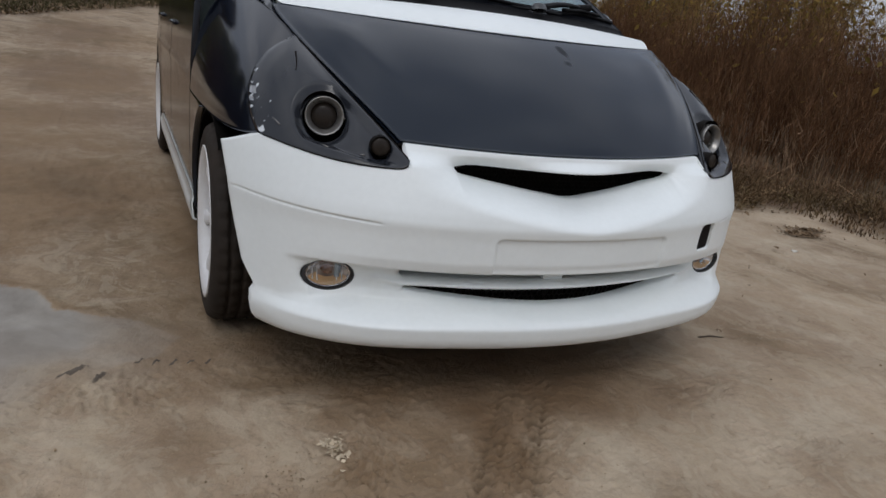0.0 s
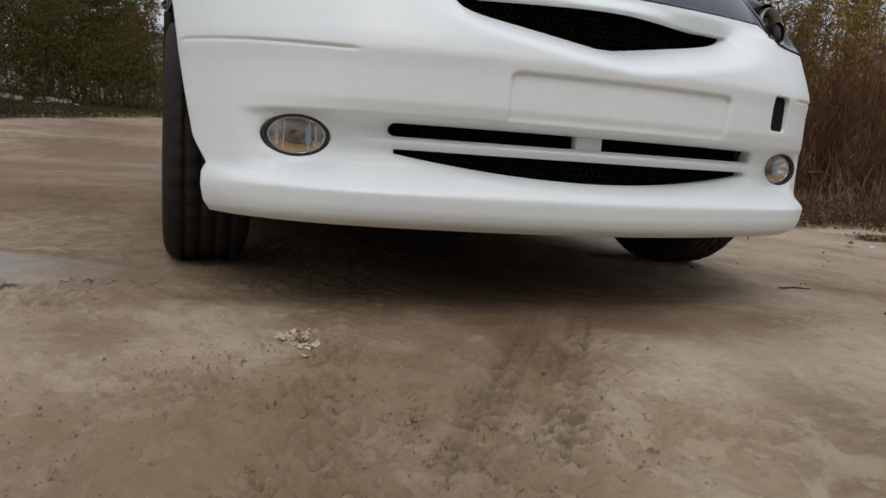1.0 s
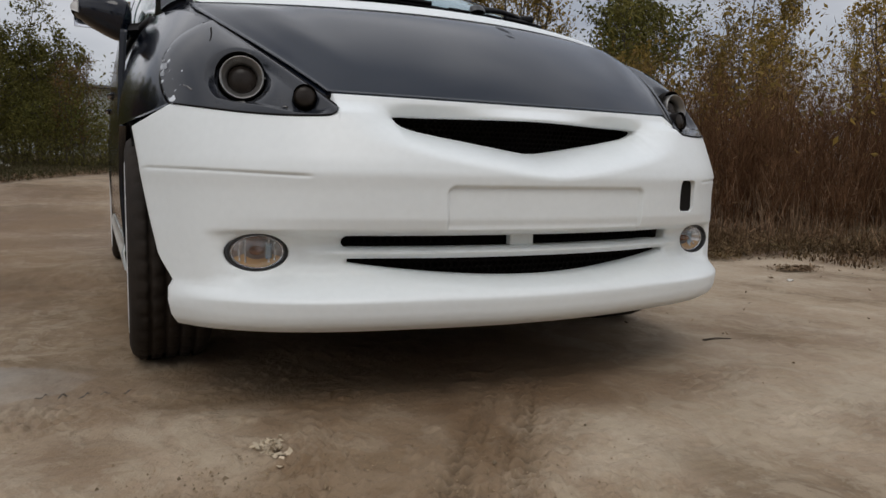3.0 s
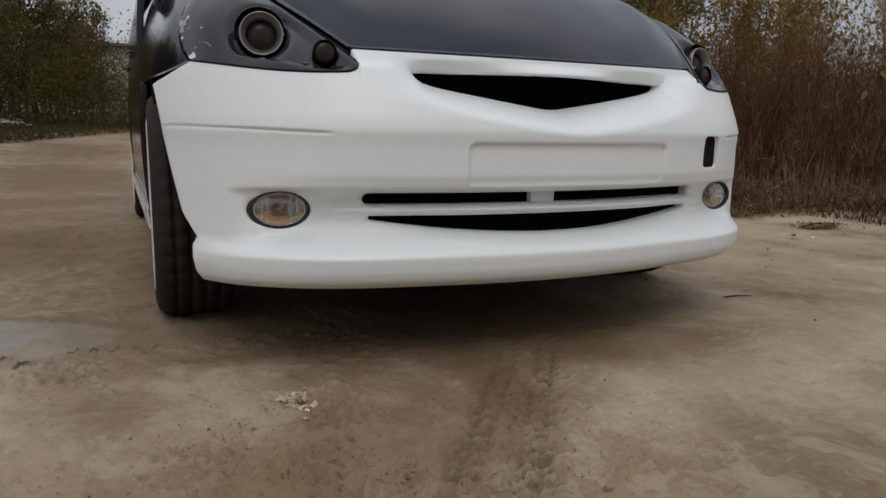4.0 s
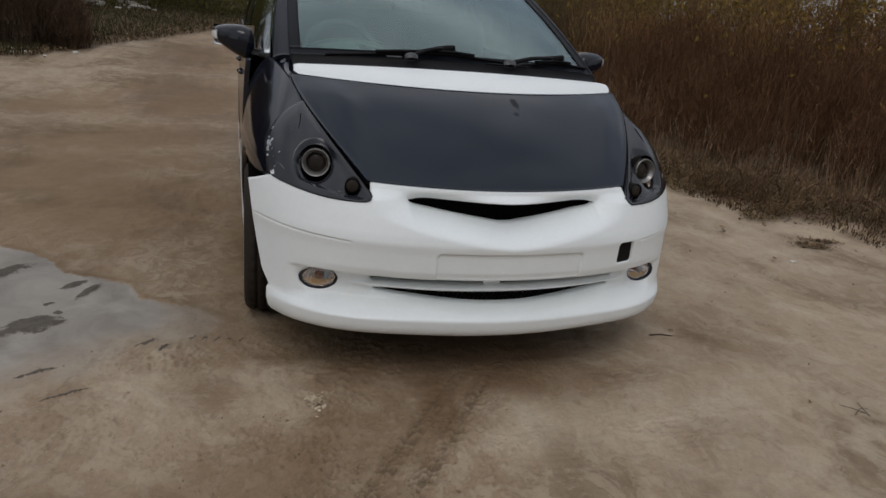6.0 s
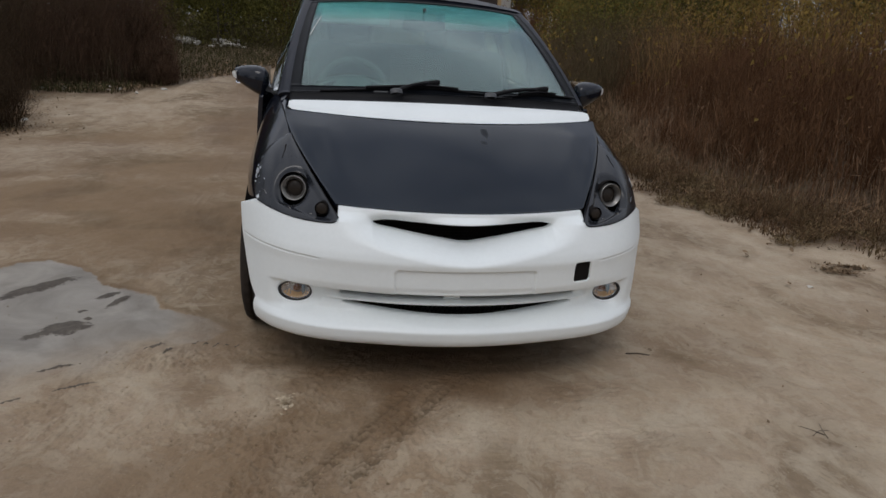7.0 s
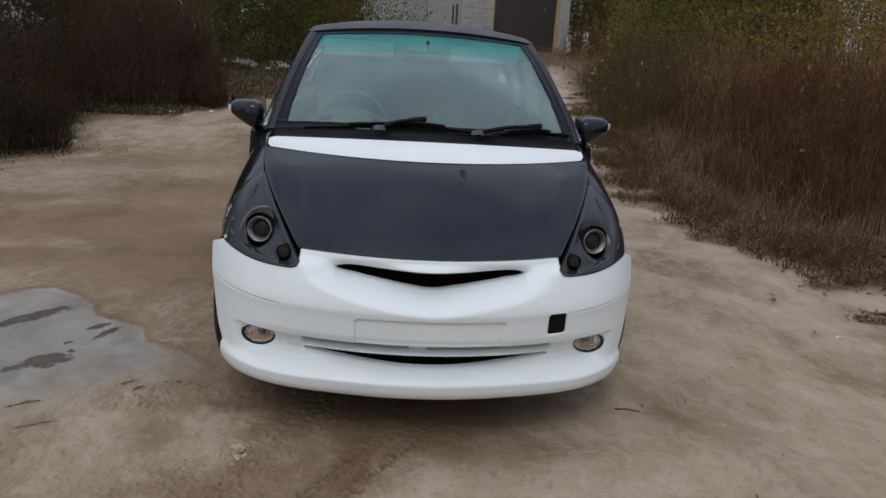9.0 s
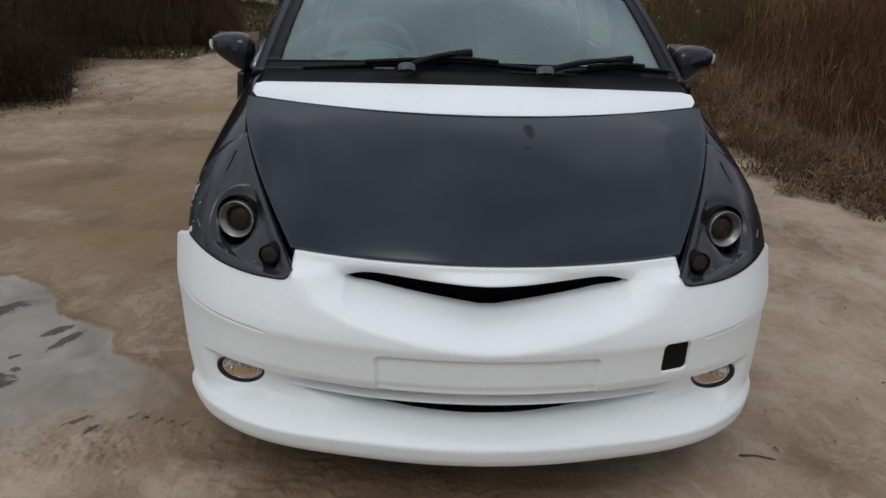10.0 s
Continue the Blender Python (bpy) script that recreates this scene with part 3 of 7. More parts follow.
    # packed soil in the hollows, with relief shade put into the colour
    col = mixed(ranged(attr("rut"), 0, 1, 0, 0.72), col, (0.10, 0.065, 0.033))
    verge_col = mixed(ranged(tex(4.5, 6), 0.4, 0.65), (0.115, 0.068, 0.038), (0.135, 0.098, 0.054))
    col = mixed(attr("verge"), col, verge_col)
    silt = mixed(ranged(tex(2.6, 5, 0.6, (1, 1, 1), 1.0), 0.40, 0.65), (0.192, 0.174, 0.150), (0.320, 0.294, 0.256))
    col = mixed(ranged(wetness, 0, 1, 0, 0.92), col, silt)
    ragged_edge = tex(26, 5, 0.7, (1, 1, 1), 0.5)
    mask = None
    for cx, cy, rx, ry, turn in MUDS:
        mp = nn.new("ShaderNodeMapping")
        mp.vector_type = "TEXTURE"
        mp.inputs["Location"].default_value, mp.inputs["Scale"].default_value, mp.inputs["Rotation"].default_value = (cx, cy, 0), (rx, ry, 1), (0, 0, radians(turn))
        l.new(geo.outputs["Position"], mp.inputs["Vector"])
        ln, ad = nn.new("ShaderNodeVectorMath"), nn.new("ShaderNodeMath")
        ln.operation, ad.operation, ad.inputs[1].default_value = "LENGTH", "MULTIPLY_ADD", 1.5
        l.new(mp.outputs["Vector"], ln.inputs[0])
        l.new(ragged_edge, ad.inputs[0])
        l.new(ln.outputs["Value"], ad.inputs[2])
        one = ranged(ad.outputs["Value"], 1.85, 1.60, 0, 1)
        if mask is None:
            mask = one
        else:
            mxm = nn.new("ShaderNodeMath")
            mxm.operation = "MAXIMUM"
            l.new(mask, mxm.inputs[0])
            l.new(one, mxm.inputs[1])
            mask = mxm.outputs["Value"]
    col = mixed(ranged(mask, 0, 1, 0, 0.88), col, mixed(ranged(ragged_edge, 0.35, 0.65), (0.036, 0.027, 0.020), (0.095, 0.076, 0.058)))
    l.new(col, b.inputs["Base Color"])
    rough = nn.new("ShaderNodeMixRGB")
    l.new(wetness, rough.inputs[0])
    l.new(ranged(broad, 0, 1, 0.74, 0.95), rough.inputs[1])
    l.new(ranged(tex(3.0, 4), 0.35, 0.65, 0.36, 0.68), rough.inputs[2])
    dull = nn.new("ShaderNodeMixRGB")
    dull.inputs[2].default_value = (0.8, 0.8, 0.8, 1)
    l.new(mask, dull.inputs[0])
    l.new(rough.outputs["Color"], dull.inputs[1])
    l.new(dull.outputs["Color"], b.inputs["Roughness"])
    b.inputs["Specular IOR Level"].default_value = 0.45
    flake = nn.new("ShaderNodeMath")
    flake.operation, flake.inputs[1].default_value = "MULTIPLY_ADD", 0.5
    l.new(crust, flake.inputs[0])
    l.new(grain, flake.inputs[2])
    h = nn.new("ShaderNodeMath")
    h.operation = "MULTIPLY_ADD"
    h.inputs[1].default_value = 2.2
    l.new(pebbles, h.inputs[0])
    l.new(flake.outputs["Value"], h.inputs[2])
    bump = nn.new("ShaderNodeBump")
    bump.inputs["Distance"].default_value = 0.013
    l.new(ranged(wetness, 0, 1, 0.44, 0.07), bump.inputs["Strength"])
    l.new(h.outputs["Value"], bump.inputs["Height"])
    l.new(bump.outputs["Normal"], b.inputs["Normal"])
    me.materials.append(m)
    me.polygons.foreach_set("use_smooth", [True] * len(me.polygons))
    return tagged(new("ground", me), "packed sandy earth track with ruts and a shallow silty puddle", "ground", kind="structure")


build_ground()


# ---- the car ----
car = tagged(new("car"), "black hatchback with unpainted white front bumper on sandy earth", "car")


def plan(x):
    """How far the nose falls back from its foremost line at half-width x."""
    x = np.abs(x)
    return 0.37 * x**2 + 0.95 * x**8


PROFILE_Z = (0.150, 0.170, 0.176, 0.186, 0.205, 0.235, 0.256, 0.268, 0.290, 0.345, 0.372, 0.40, 0.46, 0.49, 0.515, 0.55, 0.60, 0.66)
PROFILE_Y = (0.058, 0.045, 0.027, 0.011, 0.001, -0.004, -0.001, 0.006, 0.006, 0.006, 0.006, 0.006, 0.004, 0.000, 0.007, 0.022, 0.045, 0.078)
CHANNEL_Z = (0.150, 0.242, 0.251, 0.266, 0.282, 0.305, 0.352, 0.364, 0.374, 0.40)
CHANNEL_Y = (0.000, 0.000, 0.009, 0.028, 0.058, 0.066, 0.066, 0.056, 0.008, 0.000)
GRILLE_X = (0, 0.02, 0.12, 0.22, 0.28, 0.305, 0.320, 0.33, 0.50)
GRILLE_LOW = (0.542, 0.542, 0.557, 0.573, 0.584, 0.590, 0.597, 0.606, 0.625)


def fair(z, zs, ys, reach=1.0):
    """Rounds the corners of a broken line."""
    return sum(w * np.interp(z + o * reach, zs, ys) for o, w in ((-0.008, 0.15), (-0.004, 0.2), (0, 0.3), (0.004, 0.2), (0.008, 0.15)))


def grille_gap(x, z):
    a = np.abs(x)
    low = np.interp(a, GRILLE_X, GRILLE_LOW)
    return np.maximum(np.maximum(z - 0.613 + 0.003 * smoothstep(0.29, 0.33, a), (low - z) * 0.97), a - 0.329)


def scoop(x, z):
    """The beak over which the nose falls back to the grille."""
    a = np.abs(x)
    low = np.interp(a, GRILLE_X, GRILLE_LOW)
    ridge = 0.486 + 0.075 * np.clip(a / 0.42, 0, 1.2) ** 1.4
    rise = np.clip((z - ridge) / np.maximum(low - ridge, 0.02), 0, 1)
    upper = 0.22 + 0.52 * smoothstep(0.0, 0.30, a)
    fall = np.where(z < 0.58, np.interp(z, (0.545, 0.58), (1.0, 0.88)), 0.88 + (upper - 0.88) * smoothstep(0.58, 0.612, z) - 0.08 * smoothstep(0.615, 0.66, z))
    return 0.105 * rise**1.45 * fall * (1 - smoothstep(0.25, 0.455, a))


def box_gap(x, z, cx, cz, hx, hz, r):
    qx, qz = np.abs(x - cx) - hx + r, np.abs(z - cz) - hz + r
    return np.hypot(np.maximum(qx, 0), np.maximum(qz, 0)) + np.minimum(np.maximum(qx, qz), 0) - r


def lower_gap(x, z):
    low = 0.271 + 0.036 * (x / 0.43) ** 2
    return np.maximum(np.maximum(z - 0.315, (low - z) * 0.95), np.abs(x) - 0.428)


def fog_gap(x, z):
    q = np.hypot((np.abs(x) - 0.600) / 0.062, (z - 0.328) / 0.0385)
    return (q - 1) * 0.044


def TOP_LINE(a):
    z = np.full_like(np.asarray(a, float), 0.65)
    return plan(a) + fair(z, PROFILE_Z, PROFILE_Y) + scoop(a, z)


def bumper_y(x, z):
    a = np.abs(x)
    y = plan(x) + fair(z, PROFILE_Z, PROFILE_Y)
    y = y + fair(z, CHANNEL_Z, CHANNEL_Y, 0.6) * (0.72 * (1 - smoothstep(0.50, 0.66, a)) + 0.28 * (1 - smoothstep(0.65, 0.71, a)))
    y = y - 0.020 * np.exp(-(((z - 0.329) / 0.009) ** 2)) * (1 - smoothstep(0.42, 0.54, a))
    y = y + (scoop(x, z - 0.006) + scoop(x, z) + scoop(x, z + 0.006)) / 3
    # ledge that falls back to the lower opening
    low = 0.271 + 0.036 * (x / 0.43) ** 2
    y = y + 0.030 * np.clip(1 - (x / 0.43) ** 2, 0, 1) * smoothstep(low - 0.020, low + 0.002, z) * (1 - smoothstep(low + 0.006, low + 0.034, z))
    # the top runs straight under the bonnet's edge
    y = y + (0.114 + 0.34 * a**2 - TOP_LINE(a)) * smoothstep(0.610, 0.640, z) * (1 - smoothstep(0.449, 0.46, a))
    # the fog lamps sit in pockets that face forward
    pocket = np.hypot((a - 0.600) / 0.066, (z - 0.328) / 0.044)
    y = y + np.maximum(0.199 + 0.18 * (a - 0.600) - y, 0) * (1 - smoothstep(1.0, 1.6, pocket)) * (1 - smoothstep(0.362, 0.376, z))
    # soft edges round the openings
    for g, k, w in ((grille_gap, 0.010, 0.008), (lower_gap, 0.008, 0.006), (fog_gap, 0.005, 0.006)):
        y = y + k * np.exp(-np.maximum(g(x, z), 0) / w)
    y = y + 0.008 * np.exp(-np.maximum(box_gap(x, z, 0, 0.351, 0.44, 0.0125, 0.012), 0) / 0.006)
    # number plate pad, side crease, flick at the ends of the lip
    pad = box_gap(x, z, 0, 0.413, 0.251, 0.053, 0.014)
    y = y + 0.0085 * smoothstep(0.002, -0.003, pad) * smoothstep(0.362, 0.39, z) + 0.003 * np.exp(-((pad / 0.0028) ** 2)) * smoothstep(0.40, 0.45, z)
    line = 0.484 + 0.014 * np.clip((a - 0.51) / 0.28, 0, 1)
    y = y + 0.005 * np.exp(-(((z - line) / 0.0026) ** 2)) * smoothstep(0.505, 0.53, a) * (1 - smoothstep(0.785, 0.80, a))
    y = y + 0.003 * smoothstep(line + 0.004, line - 0.004, z) * smoothstep(0.505, 0.56, a) * smoothstep(0.36, 0.46, z)
    y = y - 0.007 * smoothstep(0.66, 0.765, a) * np.exp(-(((z - 0.222) / 0.022) ** 2))
    y = y - 0.018 * smoothstep(0.25, 0.60, a) * (1 - smoothstep(0.68, 0.78, a)) * smoothstep(0.262, 0.235, z)
    return y


def bumper_top(x):
    a = np.abs(x)
    lamp = 0.603 + (0.629 - 0.603) * (a - 0.446) / 0.298 - 0.012 * np.sin(np.clip((a - 0.446) / 0.298, 0, 1) * math.pi) + 0.024 * np.exp(-np.maximum(a - 0.446, 0) / 0.007)
    side = np.interp(a, (0.744, 0.815), (0.631, 0.588))
    return np.where(a < 0.448, 0.646 + 0.008 * (a / 0.45) ** 2, np.where(a < 0.744, lamp, side))


def build_bumper():
    fine_x = np.linspace(0, 0.815, 2000)
    arc = np.concatenate([[0], np.cumsum(np.hypot(np.diff(fine_x), np.diff(plan(fine_x))))])
    half = np.interp(np.linspace(0, arc[-1], 250), arc, fine_x) / 0.815
    s = np.concatenate([-half[:0:-1], half])
    v = np.linspace(0, 1, 225)
    S, V = np.meshgrid(s, v, indexing="ij")
    top = bumper_top(S * 0.815)
    Z = np.where(V < 0.82, 0.172 + (0.585 - 0.172) * V / 0.82, 0.585 + (top - 0.585) * (V - 0.82) / 0.18)
    end = np.interp(Z, (0.170, 0.19, 0.22, 0.246, 0.264, 0.30, 0.315, 0.397, 0.481, 0.591), (0.741, 0.754, 0.760, 0.759, 0.750, 0.768, 0.774, 0.789, 0.802, 0.8145))
    X = S * (0.815 + (end - 0.815) * smoothstep(0.75, 1.0, np.abs(S)))
    Y = bumper_y(X, Z)
    P = np.stack([X, Y, Z], -1)
    gap = np.minimum.reduce([grille_gap(X, Z), lower_gap(X, Z), fog_gap(X, Z), box_gap(X, Z, 0, 0.351, 0.44, 0.0125, 0.012),
                             box_gap(X, Z, 0.441, 0.449, 0.034, 0.038, 0.012)])
    vs, fs = cut_sheet(P, gap, 0.028)
    return link_mesh("bumper", vs, fs, WHITE, car, "unpainted white primed front bumper with a lip")


bumper = build_bumper()


def honeycomb(name, x0, x1, z0, z1, yfun, cell, gap, depth, parent, label):
    """Black mesh of hexagonal cells that follows the nose."""
    vs, fs = [], []
    rows = int((z1 - z0) / (cell * 0.87)) + 1
    cols = int((x1 - x0) / cell) + 1
    for r in range(rows):
        for c in range(cols):
            cx, cz = x0 + (c + 0.5 * (r % 2)) * cell, z0 + r * cell * 0.87
            i = len(vs)
            for rad, dy in ((cell * 0.577, 0), (cell * 0.577 - gap, 0), (cell * 0.577 - gap, depth)):
                for k in range(6):
                    a = math.pi / 6 + k * math.pi / 3
                    px, pz = cx + rad * math.cos(a), cz + rad * math.sin(a)
                    vs.append((px, float(yfun(px)) + dy, pz))
            for k in range(6):
                j = (k + 1) % 6
                fs += [(i + k, i + j, i + 6 + j, i + 6 + k), (i + 6 + k, i + 6 + j, i + 12 + j, i + 12 + k)]
    return link_mesh(name, vs, fs, MESHBLACK, parent, label, smooth=False)


honeycomb("grille", -0.36, 0.36, 0.53, 0.63, lambda x: 0.200 + plan(x) * 0.6, 0.013, 0.0016, 0.006, bumper, "black honeycomb grille mesh")
honeycomb("lower_grille", -0.46, 0.46, 0.265, 0.375, lambda x: 0.140 + plan(x), 0.016, 0.0018, 0.006, bumper, "black lower intake mesh")
# black sheet added in place of the shade behind the openings
backing = bezier([[(-0.62, 0.46, 0.185), (-0.30, 0.235, 0.185), (0.30, 0.235, 0.185), (0.62, 0.46, 0.185)], [(-0.62, 0.46, 0.63), (-0.30, 0.24, 0.63), (0.30, 0.24, 0.63), (0.62, 0.46, 0.63)]], 24, 2)
panel("intake_backing", backing, 0.01, MESHBLACK, car, "black sheet for the shaded space behind the bumper")
shelf_x = np.linspace(-0.437, 0.437, 70)
shelf = np.stack([np.stack([shelf_x, bumper_y(shelf_x, np.full(70, 0.3375)) + 0.006 + d, np.full(70, 0.3374 - 0.03 * d)], -1) for d in (0.0, 0.03, 0.065)])
panel("slot_ledge", shelf, 0.004, WHITE, bumper, "white ledge inside the upper slot")
part("slot_tab", block(0.062, 0.02, 0.034, 0.004, pose(-0.038, 0.100, 0.353)), WHITE, bumper, "pale bracket in the upper slot")
part("towing_eye_recess", block(0.085, 0.012, 0.095, 0.004, pose(0.441, 0.094, 0.449, 0, 0, 20)), MESHBLACK, bumper, "black open towing eye hole")
# floor pan, so that no light shows through under the nose
under = bezier([[(-0.70, 0.12, 0.185), (0, -0.10, 0.185), (0.70, 0.12, 0.185)], [(-0.62, 0.5, 0.178), (0, 0.5, 0.178), (0.62, 0.5, 0.178)], [(-0.62, 3.7, 0.18), (0, 3.7, 0.18), (0.62, 3.7, 0.18)]], 16, 16)
under[:, :, 1] += 0.16 * np.linspace(1, 0, 16)[:, None]
panel("undertray", under, 0.02, TRIM, car, "black underbody")


def fog_lamp(side):
    out = Vector((side * 0.17, -1.0, 0.0)).normalized()
    q = out.to_track_quat("Z", "Y").to_matrix().to_4x4()
    m = Matrix.Translation((side * 0.598, 0.209, 0.328)) @ q @ Matrix.Diagonal((1.38, 0.88, 1, 1))
    body = turned("fog_lamp", [(0.0, -0.055), (0.030, -0.05), (0.044, -0.03), (0.0462, 0.002), (0.0442, 0.006), (0.0422, 0.0055), (0.0408, 0.002), (0.0400, -0.006)], m, TRIM, bumper, "oval fog lamp in a black bezel")
    turned("reflector", [(0.0, -0.040), (0.010, -0.039), (0.022, -0.033), (0.033, -0.020), (0.0400, -0.005)], m, FOGSILVER, body, "silvery reflector bowl")
    turned("bulb", [(0.0, -0.010), (0.005, -0.012), (0.0085, -0.018), (0.0085, -0.034), (0.0115, -0.036), (0.0115, -0.040)], m, BULB, body, "copper brown bulb", 20)
    v, f = lathe([(0.0405, -0.0025), (0.034, 0.003), (0.022, 0.0065), (0.010, 0.008), (0.0005, 0.0085)], 48)
    link_mesh("lens", [m @ Vector(p) for p in v], f, LENS, body, "clear ribbed lens")
    # chrome ring put in to give the rim its bright highlight
    turned("highlight_ring", [(0.0395, -0.007), (0.0392, -0.0045), (0.0378, -0.0040), (0.0366, -0.0050), (0.0362, -0.008)], m, CHROME, body, "thin chrome ring added for the bezel's inner highlight")
    # flutes pressed into the reflector
    for k in (-3, -2, 2, 3):
        rib = [m @ Vector((0.0085 * k, 0.030 * q * math.sqrt(1 - (k / 4.3) ** 2), -0.034 + 0.020 * (abs(q) * 0.8) ** 2 + 0.0014 * k * k * 0.6)) for q in np.linspace(-1, 1, 9)]
        v, f = tube(rib, 0.0022, 6)
        link_mesh("reflector_rib", v, f, FOGSILVER, body)
    # facet painted as sky reflection beside the bulb, amber lower half of the bowl
    facet = bezier([[m @ Vector((0.0125, -0.020, -0.026)), m @ Vector((0.0125, 0.022, -0.026))], [m @ Vector((0.0215, -0.018, -0.022)), m @ Vector((0.0215, 0.020, -0.022))]], 4, 6)
    panel("facet", facet if side > 0 else facet[::-1], 0.002, SKYBLUE, body, "facet coloured like a sky reflection")
    v, f = lathe([(0.0378, -0.0050), (0.0335, -0.016), (0.027, -0.024), (0.020, -0.029)], 28, (math.radians(200), math.radians(340)))
    link_mesh("amber_strip", [m @ Vector(p) for p in v], f, AMBER, body, "amber tinted lower reflector")


for side in (-1, 1):
    fog_lamp(side)


# bonnet and its white rear edge
hood_net = []
for (xs, ys, zs), (yc, zc) in (((0.457, 0.175, 0.660), (0.088, 0.6525)), ((0.540, 0.33, 0.760), (0.168, 0.749)), ((0.648, 0.54, 0.864), (0.353, 0.884)), ((0.660, 0.722, 0.925), (0.456, 0.915))):
    hood_net.append([(-xs, ys, zs), (-xs / 3, yc, zc), (xs / 3, yc, zc), (xs, ys, zs)])
hood_P = bezier(hood_net, 70, 90)
# pressed shoulder lines that run forward and fade
HU = np.linspace(0, 1, 70)[:, None]
HS = np.abs(np.linspace(-1, 1, 90))[None, :]
hood_P[:, :, 2] += 0.010 * np.exp(-(((HS - 0.80) / 0.10) ** 2)) * smoothstep(0.05, 0.7, HU) * (1 - smoothstep(0.72, 1.0, HU)) - 0.006 * smoothstep(0.93, 1.0, HS) * (1 - smoothstep(0.9, 1.0, HU))
# the front edge follows the bumper
front_x = np.clip(hood_P[0, :, 0], -0.444, 0.444)
shift = np.stack([0 * front_x, bumper_y(front_x, bumper_top(front_x)) + 0.007 - hood_P[0, :, 1], bumper_top(front_x) + 0.005 - hood_P[0, :, 2]], -1)
hood_P += shift[None] * ((1 - HU) ** 3)[..., None]
hood = panel("bonnet", hood_P, 0.012, HOODBLACK, car, "satin black bonnet with faint scuffs")
# the strip starts on the bonnet's own rear edge
cols = np.linspace(0, 89, 80)
lip = np.stack([np.interp(cols, np.arange(90), hood_P[-1, :, k]) for k in range(3)], -1)
rear = bezier([[(-0.655, 0.80, 0.95), (-0.218, 0.64, 0.977), (0.218, 0.64, 0.977), (0.655, 0.80, 0.95)]], 1, 80)[0]
up = np.linspace(0, 1, 16)[:, None, None]
strip_P = lip * (1 - up) + rear * up + np.array([0, -0.005, 0.0015]) * (1 - up) + np.array([0, 0, 0.005]) * up + np.array([0, 0, 0.010]) * np.sin(math.pi * up)
strip_P[:, :, 0] *= 0.984
# rounded ends
SS = np.abs(np.linspace(-1, 1, 80))[None, :]
SU = np.linspace(0, 1, 16)[:, None]
curl = np.clip((SS - 0.972) / 0.028, 0, 1) ** 2.2
strip_P = strip_P + (strip_P.mean(0, keepdims=True) - strip_P) * (0.40 * curl * np.abs(2 * SU - 1) ** 0.7)[..., None]
panel("bonnet_strip", strip_P, 0.014, WHITE, hood, "white unpainted rear edge of the bonnet")
nose_seal = np.stack([hood_P[0] + np.array([0, 0.006, -0.004]), hood_P[0] + np.array([0, 0.05, -0.02])])
panel("bonnet_seal", nose_seal, 0.008, MESHBLACK, hood, "black gap under the bonnet's edge")


def coons(bottom, left, right, top):
    """A sheet (u along bottom, v upward) between four edges."""
    nu, nv = len(bottom), len(left)
    u, v = np.linspace(0, 1, nu)[:, None, None], np.linspace(0, 1, nv)[None, :, None]
    return ((1 - v) * bottom[:, None] + v * top[:, None] + (1 - u) * left[None] + u * right[None]
            - ((1 - u) * (1 - v) * bottom[0] + u * (1 - v) * bottom[-1] + (1 - u) * v * top[0] + u * v * top[-1]))


LAMP_OUT = [(0.744, 0.368, 0.631), (0.772, 0.47, 0.69), (0.755, 0.54, 0.80), (0.630, 0.55, 0.848)]
PROJ, SMALL = Vector((0.612, 0.294, 0.694)), Vector((0.507, 0.174, 0.645))
FACING = Vector((0.20, -1.0, 0.10)).normalized()


